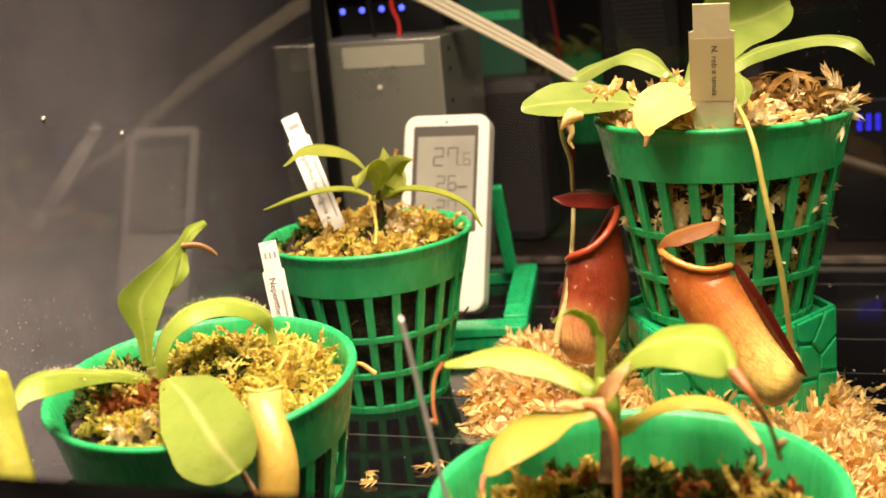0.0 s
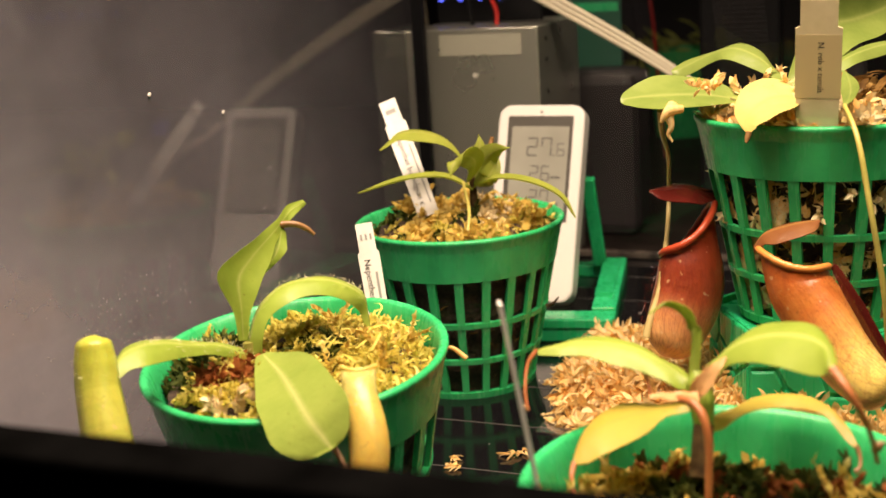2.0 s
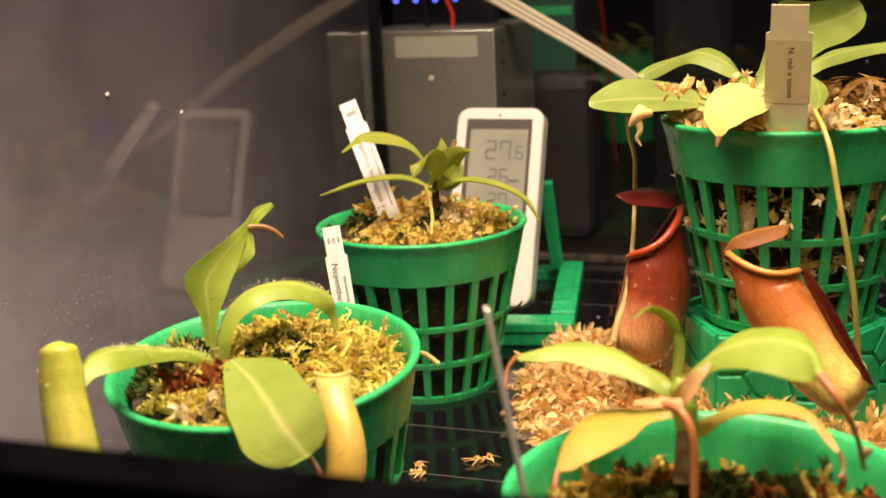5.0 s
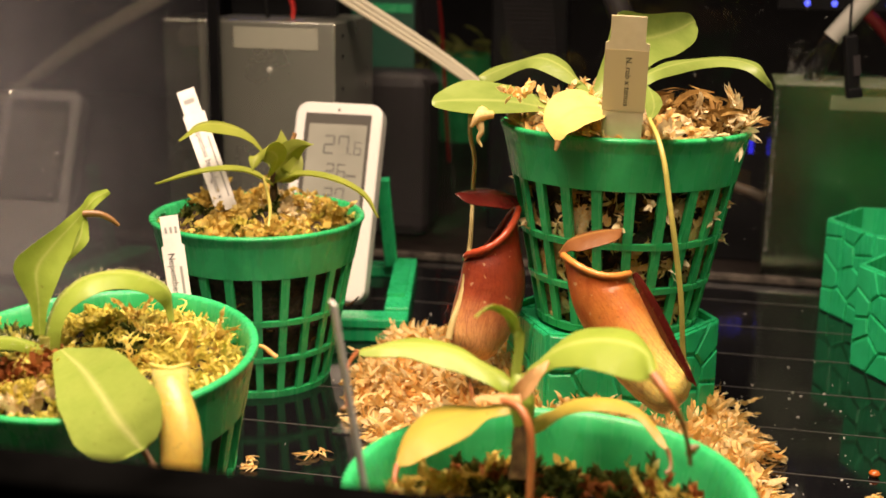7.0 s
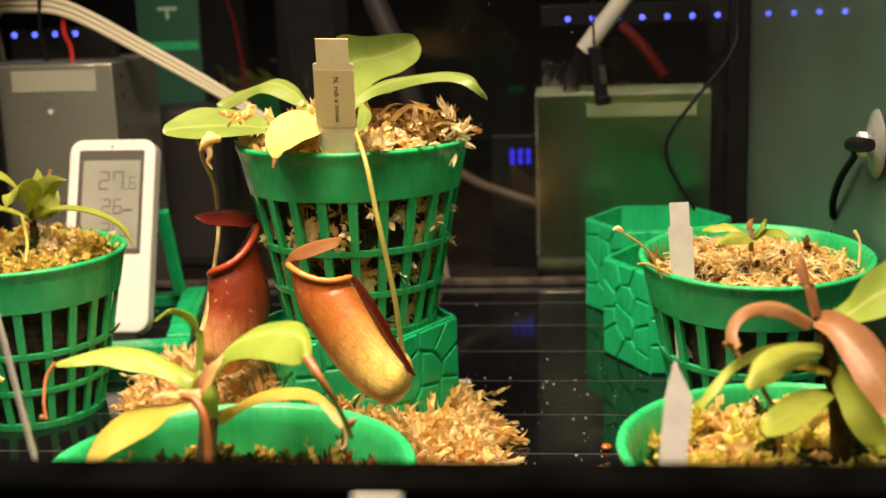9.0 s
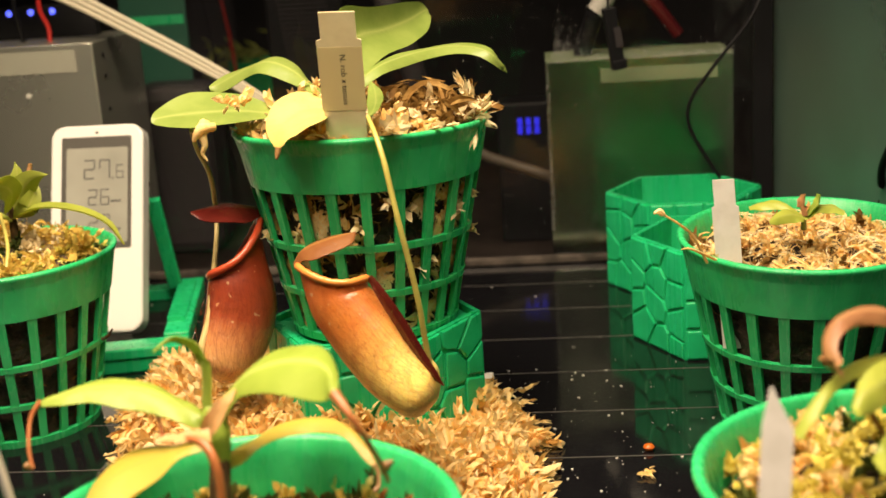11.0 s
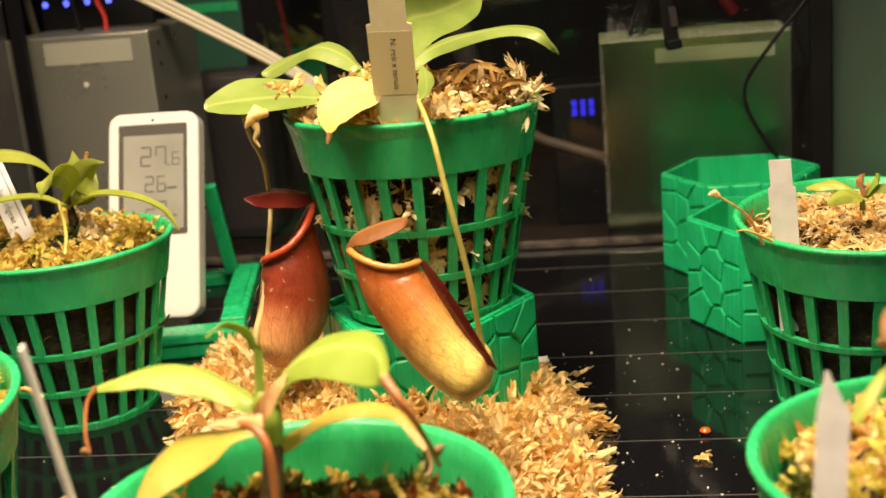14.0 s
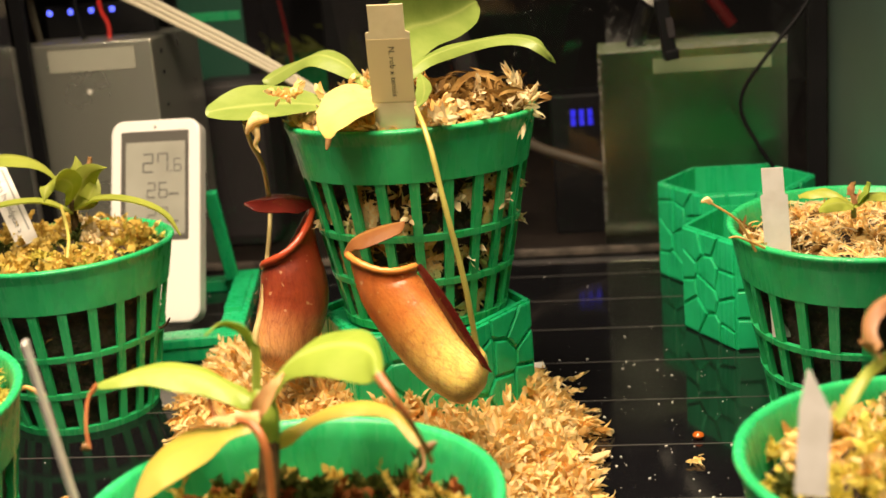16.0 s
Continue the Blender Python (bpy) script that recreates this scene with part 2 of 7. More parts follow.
WHITE, _nt, _b = mat("white_plastic", (0.72, 0.70, 0.66), 0.32)
bump(_nt, _b, noise_tex(_nt, 900, 3), 0.05, 0.0004)
LABEL, _nt, _b = mat("label_plastic", (0.78, 0.77, 0.72), 0.45)
_nt.links.new(ramp(_nt, noise_tex(_nt, 120, 5), [(0.3, (0.55, 0.53, 0.49)), (0.6, (0.66, 0.64, 0.61))]), _b.inputs["Base Color"])
LABEL_CREAM, _nt, _b = mat("cream_label_plastic", (0.72, 0.64, 0.44), 0.4)
_nt.links.new(ramp(_nt, noise_tex(_nt, 100, 5), [(0.3, (0.66, 0.55, 0.32)), (0.65, (0.78, 0.67, 0.43))]), _b.inputs["Base Color"])
TAPE, _nt, _b = mat("tape_strip", (0.62, 0.50, 0.27), 0.3)
INK, _nt, _b = mat("black_ink", (0.03, 0.03, 0.03), 0.5)
INK_GREY, _nt, _b = mat("grey_ink", (0.25, 0.25, 0.24), 0.5)
LCD, _nt, _b = mat("lcd_glass", (0.36, 0.36, 0.31), 0.12)
_nt.links.new(ramp(_nt, noise_tex(_nt, 30, 2), [(0.3, (0.26, 0.26, 0.22)), (0.7, (0.33, 0.33, 0.28))]), _b.inputs["Base Color"])
LCD_EDGE, _nt, _b = mat("lcd_bezel", (0.09, 0.085, 0.075), 0.15)
LCD_INK, _nt, _b = mat("lcd_digits", (0.11, 0.11, 0.10), 0.3)
BLACK, _nt, _b = mat("black_plastic", (0.006, 0.006, 0.007), 0.5, spec=0.15)
_nt.links.new(ramp(_nt, noise_tex(_nt, 40, 5), [(0.3, (0.45,) * 3), (0.7, (0.65,) * 3)]), _b.inputs["Roughness"])
RAIL, _nt, _b = mat("matt_black_rail", (0.004, 0.004, 0.004), 0.9, spec=0.0)
_nt.links.new(ramp(_nt, noise_tex(_nt, 60, 5), [(0.3, (0.001,) * 3), (0.7, (0.0035,) * 3)]), _b.inputs["Base Color"])
BLACK_CABLE, _nt, _b = mat("black_cable", (0.006, 0.006, 0.007), 0.5, spec=0.15)
BEIGE_CABLE, _nt, _b = mat("beige_cable", (0.74, 0.66, 0.50), 0.5)
RED_WIRE, _nt, _b = mat("red_wire", (0.5, 0.02, 0.015), 0.4)
DARK_WOOD, _nt, _b = mat("dark_frame", (0.03, 0.022, 0.018), 0.6, spec=0.15)
_nt.links.new(ramp(_nt, noise_tex(_nt, 25, 6), [(0.3, (0.009, 0.006, 0.005)), (0.7, (0.035, 0.026, 0.022))]), _b.inputs["Base Color"])
ALU, _nt, _b = mat("brushed_aluminium", (0.66, 0.66, 0.58), 0.38, 0.8)
bump(_nt, _b, noise_tex(_nt, 60, 3, stretch=(1, 1, 40)), 0.08, 0.0005)
_nt.links.new(ramp(_nt, noise_tex(_nt, 18, 5), [(0.3, (0.24,) * 3), (0.7, (0.36,) * 3)]), _b.inputs["Roughness"])
# aluminium with the green cast of the mirrored pots put into its colour
ALU_GREENED, _nt, _b = mat("green_cast_aluminium", (0.50, 0.56, 0.42), 0.2, 1.0)
_nt.links.new(ramp(_nt, noise_tex(_nt, 18, 5), [(0.3, (0.15,) * 3), (0.7, (0.26,) * 3)]), _b.inputs["Roughness"])
ALU_TAPE, _nt, _b = mat("masking_tape", (0.40, 0.39, 0.32), 0.5)
HOSE_PALE, _nt, _b = mat("milky_hose", (0.50, 0.48, 0.44), 0.4)
# masking tape again, with the dim green light put into its colour
TAPE_DIMMED, _nt, _b = mat("green_dimmed_tape", (0.19, 0.24, 0.13), 0.5)
SILICONE, _nt, _b = mat("grey_silicone", (0.20, 0.17, 0.13), 0.3)
_nt.links.new(ramp(_nt, noise_tex(_nt, 90, 6), [(0.35, (0.015, 0.013, 0.012)), (0.6, (0.085, 0.07, 0.058))]), _b.inputs["Base Color"])
# bluish room light put into the wall colour
WALL_BLUE, _nt, _b = mat("blue_toned_room_wall", (0.26, 0.27, 0.34), 0.8)
_nt.links.new(ramp(_nt, noise_tex(_nt, 3, 6), [(0.3, (0.18, 0.20, 0.36)), (0.7, (0.27, 0.29, 0.52))]), _b.inputs["Base Color"])
# near-black so that reflections and the view past the glass stay dark
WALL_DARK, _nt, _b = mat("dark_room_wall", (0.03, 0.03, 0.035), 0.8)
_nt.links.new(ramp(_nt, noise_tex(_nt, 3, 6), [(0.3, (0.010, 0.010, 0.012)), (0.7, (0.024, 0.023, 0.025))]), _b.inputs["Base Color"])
GREY_CASE, _nt, _b = mat("grey_case", (0.032, 0.028, 0.03), 0.5, spec=0.2)
BROWN_CABLE, _nt, _b = mat("dull_brown_cable", (0.06, 0.044, 0.03), 0.6)
TEAL, _nt, _b = mat("teal_card", (0.012, 0.09, 0.055), 0.5)
PALE, _nt, _b = mat("pale_mark", (0.35, 0.5, 0.42), 0.5)
DUST, _nt, _b = mat("white_crumbs", (0.75, 0.72, 0.65), 0.6)
WATERMARK, _nt, _b = mat("lime_marks", (0.42, 0.42, 0.40), 0.6)
DROPLET, _nt, _b = mat("dried_droplets", (0.36, 0.34, 0.32), 0.6)
AMBER, _nt, _b = mat("amber_drop", (0.4, 0.09, 0.01), 0.1)

FLOOR, _nt, _b = mat("black_glass_floor", (0.006, 0.006, 0.007), 0.06)
_nt.links.new(ramp(_nt, noise_tex(_nt, 30, 6), [(0.35, (0.04,) * 3), (0.7, (0.16,) * 3)]), _b.inputs["Roughness"])
_sp = ramp(_nt, noise_tex(_nt, 900, 2), [(0.70, (0.005, 0.005, 0.006)), (0.80, (0.05, 0.05, 0.048))])
_nt.links.new(_sp, _b.inputs["Base Color"])
FLOOR_LINE, _nt, _b = mat("printed_floor_line", (0.085, 0.08, 0.075), 0.3)


def glow(name, colour, strength):
    m, nt, b = mat(name, colour, 0.4)
    b.inputs["Emission Color"].default_value = (*colour, 1)
    b.inputs["Emission Strength"].default_value = strength
    return m


LED_BLUE = glow("blue_led", (0.10, 0.13, 1.0), 2.2)
LED_DISPLAY = glow("blue_led_digits", (0.03, 0.03, 1.0), 0.45)
LED_RED = glow("red_glow", (0.10, 0.005, 0.004), 0.05)


def glass(name, fog=None, tint=(1, 1, 1), haze_colour=(0.65, 0.61, 0.58), blur=0.02):
    """Clear pane with a mirror gloss; fog gives a dusty film with painted brightness and tint: (axis, near, far, near
    amount, far amount).
    """
    m = bpy.data.materials.new(name)
    m.use_nodes = True
    nt = m.node_tree
    nt.nodes.remove(nt.nodes["Principled BSDF"])
    tr = nt.nodes.new("ShaderNodeBsdfTransparent")
    tr.inputs[0].default_value = (*tint, 1)
    gl = nt.nodes.new("ShaderNodeBsdfGlossy")
    gl.inputs["Roughness"].default_value = blur
    lw = node(nt, "ShaderNodeLayerWeight", Blend=0.5)
    fr = nt.nodes.new("ShaderNodeMath")
    fr.operation = "POWER"
    fr.inputs[1].default_value = 4.0
    nt.links.new(lw.outputs["Facing"], fr.inputs[0])
    gloss = nt.nodes.new("ShaderNodeMath")
    gloss.operation = "MULTIPLY_ADD"
    gloss.inputs[1].default_value, gloss.inputs[2].default_value = 0.9, 0.035
    nt.links.new(fr.outputs[0], gloss.inputs[0])
    base = tr.outputs[0]
    if fog:
        axis, near, far, amount, rest = fog
        co = nt.nodes.new("ShaderNodeTexCoord")
        sep = nt.nodes.new("ShaderNodeSeparateXYZ")
        nt.links.new(co.outputs["Object"], sep.inputs[0])
        mr = nt.nodes.new("ShaderNodeMapRange")
        for k, v in enumerate((near, far, amount, rest)):
            mr.inputs[1 + k].default_value = v
        nt.links.new(sep.outputs[axis], mr.inputs[0])
        cloud = ramp(nt, noise_tex(nt, 7, 6, 0.62), [(0.28, (0.5,) * 3), (0.72, (1.08,) * 3)])
        wiped = ramp(nt, noise_tex(nt, 30, 4, 0.6, (1, 0.35, 1)), [(0.3, (0.86,) * 3), (0.7, (1.08,) * 3)])
        cloud = mixc(nt, 1.0, cloud, wiped, "MULTIPLY")
        # film fades upward, painting the darker tops of the side panes
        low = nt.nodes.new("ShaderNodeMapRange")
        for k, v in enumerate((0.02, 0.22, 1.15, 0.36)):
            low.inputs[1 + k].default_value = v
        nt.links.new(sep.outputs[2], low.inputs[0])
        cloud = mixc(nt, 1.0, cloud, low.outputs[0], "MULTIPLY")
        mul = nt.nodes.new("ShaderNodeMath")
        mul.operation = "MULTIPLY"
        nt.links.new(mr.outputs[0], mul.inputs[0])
        nt.links.new(cloud, mul.inputs[1])
        haze = nt.nodes.new("ShaderNodeBsdfDiffuse")
        haze.inputs[0].default_value = (*haze_colour, 1)
        mx = nt.nodes.new("ShaderNodeMixShader")
        nt.links.new(mul.outputs[0], mx.inputs[0])
        nt.links.new(base, mx.inputs[1])
        nt.links.new(haze.outputs[0], mx.inputs[2])
        base = mx.outputs[0]
    top = nt.nodes.new("ShaderNodeMixShader")
    nt.links.new(gloss.outputs[0], top.inputs[0])
    nt.links.new(base, top.inputs[1])
    nt.links.new(gl.outputs[0], top.inputs[2])
    nt.links.new(top.outputs[0], nt.nodes["Material Output"].inputs[0])
    return m


OUTER = bpy.data.materials.new("outer_glass_face")
OUTER.use_nodes = True
OUTER.node_tree.nodes.remove(OUTER.node_tree.nodes["Principled BSDF"])
OUTER.node_tree.links.new(OUTER.node_tree.nodes.new("ShaderNodeBsdfTransparent").outputs[0], OUTER.node_tree.nodes["Material Output"].inputs[0])
GLASS_BACK = glass("clear_back_glass", (0, -0.14, 0.37, 0.001, 0.010), tint=(0.95, 0.96, 0.95), haze_colour=(0.58, 0.55, 0.60))
# dust film; violet tint and denser front stand for light on the pane
GLASS_LEFT = glass("dusty_blue_haze_glass", (1, 0.25, 0.80, 0.56, 0.06), haze_colour=(0.61, 0.58, 0.66), blur=0.05)
# green film colour paints the pots mirrored in the misted pane
GLASS_RIGHT = glass("misted_green_sheen_glass", (1, 0.40, 0.82, 0.48, 0.27), haze_colour=(0.14, 0.38, 0.27), blur=0.4)
CLEAR, _nt, _b = mat("clear_film", (0.9, 0.9, 0.9), 0.06)
_b.inputs["Transmission Weight"].default_value = 0.97


# ---- mesh helpers ----
ROOT = {}


def mesh_of(name, verts, faces, material, smooth=False, attrs=None):
    me = bpy.data.meshes.new(name)
    me.from_pydata([tuple(v) for v in verts], [], faces)
    if attrs:
        for key, vals in attrs.items():
            a = me.attributes.new(key, "FLOAT", "POINT")
            a.data.foreach_set("value", vals)
    if smooth:
        me.polygons.foreach_set("use_smooth", [True] * len(me.polygons))
        me.update()
        me.set_sharp_from_angle(angle=radians(50))
    me.materials.append(material)
    me.update()
    return me


def thing(name, place, label, category, group="", kind=""):
    ob = new(name)
    ob.empty_display_size = 0.01
    ob.location = place
    ROOT[ob] = Vector(place)
    return tagged(ob, label, category, group, kind)


def part(name, geo, material, parent, label="", smooth=False, attrs=None):
    """One mesh, given in world places (places of the thing for one that stands at the origin), under a thing or part."""
    verts, faces = geo[0], geo[1]
    attrs = attrs or (geo[2] if len(geo) > 2 else None)
    off = ROOT[parent]
    ob = new(name, mesh_of(name, [Vector(v) - off for v in verts], faces, material, smooth, attrs))
    ob.parent = parent
    ROOT[ob] = off
    return tagged(ob, label)


def single(name, geo, material, label, category, kind="", smooth=False):
    """A thing of one mesh, with its origin at its base."""
    verts = [Vector(v) for v in geo[0]]
    c = sum(verts, Vector()) / len(verts)
    base = Vector((c.x, c.y, min(v.z for v in verts)))
    ob = new(name, mesh_of(name, [v - base for v in verts], geo[1], material, smooth, geo[2] if len(geo) > 2 else None))
    ob.location = base
    ROOT[ob] = base
    return tagged(ob, label, category, kind=kind)


def join(*geos):
    V, F = [], []
    for g in geos:
        n = len(V)
        V += list(g[0])
        F += [tuple(i + n for i in f) for f in g[1]]
    return V, F


def box(x0, y0, z0, x1, y1, z1, bevel=0.0):
    if not bevel:
        V = [(x, y, z) for z in (z0, z1) for y in (y0, y1) for x in (x0, x1)]
        return V, [(0, 2, 3, 1), (4, 5, 7, 6), (0, 1, 5, 4), (2, 6, 7, 3), (0, 4, 6, 2), (1, 3, 7, 5)]
    bm = bmesh.new()
    bmesh.ops.create_cube(bm, size=1)
    for v in bm.verts:
        v.co = Vector((x0 + (v.co.x + 0.5) * (x1 - x0), y0 + (v.co.y + 0.5) * (y1 - y0), z0 + (v.co.z + 0.5) * (z1 - z0)))
    bmesh.ops.bevel(bm, geom=bm.edges[:], offset=bevel, segments=2, affect="EDGES", profile=0.5)
    bm.verts.index_update()
    out = [v.co.copy() for v in bm.verts], [tuple(v.index for v in f.verts) for f in bm.faces]
    bm.free()
    return out


def moved(geo, m):
    return [m @ Vector(v) for v in geo[0]], geo[1]


def spline(pts, n):
    """Points along a smooth line through pts."""
    P = [Vector(p) for p in pts]
    P = [2 * P[0] - P[1], *P, 2 * P[-1] - P[-2]]
    out = []
    segs = len(P) - 3
    for k in range(n + 1):
        u = k / n * segs
        i = min(int(u), segs - 1)
        t = u - i
        a, b, c, d = P[i : i + 4]
        out.append(0.5 * (2 * b + (c - a) * t + (2 * a - 5 * b + 4 * c - d) * t**2 + (3 * b - a - 3 * c + d) * t**3))
    return out


def lerp(vals, s):
    u = s * (len(vals) - 1)
    i = min(int(u), len(vals) - 2)
    return vals[i] + (vals[i + 1] - vals[i]) * (u - i)


def tube(pts, radius, n=16, sides=8, caps=True):
    """A round cord through pts; radius: one value or several along it."""
    C = spline(pts, n)
    radii = radius if isinstance(radius, (list, tuple)) else [radius, radius]
    V, F, along = [], [], []
    up = Vector((0.31, 0.52, 0.79))
    for k, c in enumerate(C):
        t = (C[min(k + 1, n)] - C[max(k - 1, 0)]).normalized()
        a = t.cross(up).normalized()
        b = t.cross(a)
        up = a.cross(t)
        r = lerp(radii, k / n)
        for j in range(sides):
            w = 2 * math.pi * j / sides
            V.append(c + r * (math.cos(w) * a + math.sin(w) * b))
            along.append(k / n)
    for k in range(n):
        for j in range(sides):
            j2 = (j + 1) % sides
            F.append((k * sides + j, k * sides + j2, (k + 1) * sides + j2, (k + 1) * sides + j))
    if caps:
        F += [tuple(range(sides))[::-1], tuple(n * sides + j for j in range(sides))]
    return V, F, {"along": along, "across": [0.5] * len(V)}


def lathe(profile, sides=48, close=True):
    """A turned body from (radius, height) rows; close joins the last row to the first."""
    V = [(r * math.cos(2 * math.pi * j / sides), r * math.sin(2 * math.pi * j / sides), z) for r, z in profile for j in range(sides)]
    rows = len(profile)
    F = []
    for k in range(rows if close else rows - 1):
        k2 = (k + 1) % rows
        for j in range(sides):
            j2 = (j + 1) % sides
            F.append((k * sides + j, k * sides + j2, k2 * sides + j2, k2 * sides + j))
    return V, F


def blade(pts, half, side, shape="oval", fold=0.25, thick=0.0007, wavy=0.0, n=22, m=8, seed=0):
    """A leaf along pts with a half width, its cross direction and a trough-shaped section; a closed thin shell."""
    rnd = random.Random(seed)
    C = spline(pts, n)
    ph = rnd.random() * 6
    side = Vector(side)
    rows = []
    for k, c in enumerate(C):
        s = k / n
        t = (C[min(k + 1, n)] - C[max(k - 1, 0)]).normalized()
        a = (side - side.dot(t) * t).normalized()
        nor = t.cross(a).normalized()
        if nor.z < 0:
            nor = -nor
        if shape == "oval":
            w = (max(0.0, math.sin(math.pi * min(1, s * 1.02) ** 0.85))) ** 0.75
        elif shape == "round":
            w = min(1.0, s * 1.9 + 0.12) ** 0.8 * math.sqrt(max(0.0, 1 - max(0.0, (s - 0.45) / 0.55) ** 2.6))
        elif shape == "taper":
            w = max(0.0, math.sin(math.pi * s**0.62)) ** 1.1
        elif shape == "paddle":
            w = 0.16 + 0.84 * max(0.0, math.sin(math.pi * max(0.0, (s - 0.12) / 0.88) ** 1.2)) ** 0.9 if s > 0.12 else 0.16
        else:
            w = (0.45 + 0.55 * math.sin(math.pi * s**0.8)) * min(1, (1 - s) * 5 + 0.12) ** 0.7
        w = max(w, 0.03) * half
        row = []
        for j in range(m + 1):
            q = 2 * j / m - 1
            lift = fold * (abs(q) ** 1.4) * w + wavy * half * math.sin(7 * s + ph + (1.5 if q > 0 else 0)) * q * q
            row.append((c + a * (q * w) + nor * lift, nor, abs(q), s))
        rows.append(row)
    V, along, across = [], [], []
    for sgn in (0.5, -0.5):
        for row in rows:
            for p, nor, q, s in row:
                V.append(p + nor * (sgn * thick * (1.3 - q)))
                along.append(s)
                across.append(q)
    W, N = m + 1, (n + 1) * (m + 1)
    F = []
    for k in range(n):
        for j in range(m):
            i = k * W + j
            F.append((i, i + 1, i + W + 1, i + W))
            F.append((N + i, N + i + W, N + i + W + 1, N + i + 1))
    for k in range(n):
        i, e = k * W, k * W + m
        F.append((i, i + W, N + i + W, N + i))
        F.append((e, N + e, N + e + W, e + W))
    for j in range(m):
        F.append((j, N + j, N + j + 1, j + 1))
        b = n * W + j
        F.append((b, b + 1, N + b + 1, N + b))
    return V, F, {"along": along, "across": across}


def bent_blade(mids, halves, sides, fold=0.2, thick=0.0006, n=26, m=10, seed=0):
    """A leaf that twists on its way: midrib, half widths and cross directions from root to tip; a closed thin shell."""
    rnd = random.Random(seed)
    C, S = spline(mids, n), spline(sides, n)
    ph = rnd.random() * 6
    H = [p.x for p in spline([(h, 0, 0) for h in halves], n)]
    rows = []
    for k, c in enumerate(C):
        s = k / n
        t = (C[min(k + 1, n)] - C[max(k - 1, 0)]).normalized()
        a = S[k].normalized()
        nor = t.cross(a).normalized()
        if nor.z < 0:
            nor = -nor
        w = max(H[k], 0.0003)
        edge = 1 + 0.02 * math.sin(23 * s + ph)
        rows.append([(c + a * (q * w * edge) + nor * (fold * w * (abs(q) ** 1.5 - 0.45) + 0.0002 * math.sin(16 * s + ph + 3 * q) * abs(q)), nor, abs(q), s) for q in [2 * j / m - 1 for j in range(m + 1)]])
    V, along, across = [], [], []
    for sgn in (0.5, -0.5):
        for row in rows:
            for p, nor, q, s in row:
                V.append(p + nor * (sgn * thick * (1.3 - q)))
                along.append(s)
                across.append(q)
    W, N = m + 1, (n + 1) * (m + 1)
    F = []
    for k in range(n):
        for j in range(m):
            i = k * W + j
            F += [(i, i + 1, i + W + 1, i + W), (N + i, N + i + W, N + i + W + 1, N + i + 1)]
        i, e = k * W, k * W + m
        F += [(i, i + W, N + i + W, N + i), (e, N + e, N + e + W, e + W)]
    for j in range(m):
        b = n * W + j
        F += [(j, N + j, N + j + 1, j + 1), (b, b + 1, N + b + 1, N + b)]
    return V, F, {"along": along, "across": across}


def strands(spots, length, width, seed, curl=1.0, lift=0.5, segs=5, keep=None):
    """Many small cupped, hooked flakes: spots gives (place, outward direction); keep pushes a place back inside its pot."""
    rnd = random.Random(seed)
    V, F = [], []
    for p, nrm in spots:
        p, nrm = Vector(p), Vector(nrm).normalized()
        e1 = nrm.cross(Vector((0.23, 0.91, 0.34))).normalized()
        e2 = nrm.cross(e1)
        yaw = 5 * noise.noise(p * 55) + rnd.gauss(0, 0.9)
        turn = rnd.uniform(-1.0, 1.0) * 2.0 * curl
        rise = rnd.uniform(-0.1, 1.5) * lift
        drop = rnd.uniform(0.4, 1.7) * curl
        L, W = length * rnd.uniform(0.5, 1.3), width * rnd.uniform(0.3, 0.85)
        roll = rnd.gauss(0, 1.0)
        cup = rnd.uniform(0.15, 0.5)
        n0 = len(V)
        c = p - nrm * 0.0006
        for k in range(segs + 1):
            s = k / segs
            a, el = yaw + turn * s, rise - drop * s
            flat = e1 * math.cos(a) + e2 * math.sin(a)
            d = flat * math.cos(el) + nrm * math.sin(el)
            side = d.cross(nrm)
            side = side.normalized() if side.length > 1e-4 else e1
            up = side.cross(d)
            b = roll * (0.4 + 0.6 * s)
            sd, un = side * math.cos(b) + up * math.sin(b), up * math.cos(b) - side * math.sin(b)
            w = 0.5 * W * (0.40 + 0.60 * math.sin(math.pi * min(1.0, s * 0.85 + 0.12))) * (1 - 0.7 * s**6)
            for q in (c - sd * w + un * cup * w, c - un * cup * w * 0.4, c + sd * w + un * cup * w):
                V.append(keep(q) if keep else q)
            c = c + d * (L / segs)
        for k in range(segs):
            i = n0 + 3 * k
            F += [(i, i + 1, i + 4, i + 3), (i + 1, i + 2, i + 5, i + 4)]
    return V, F


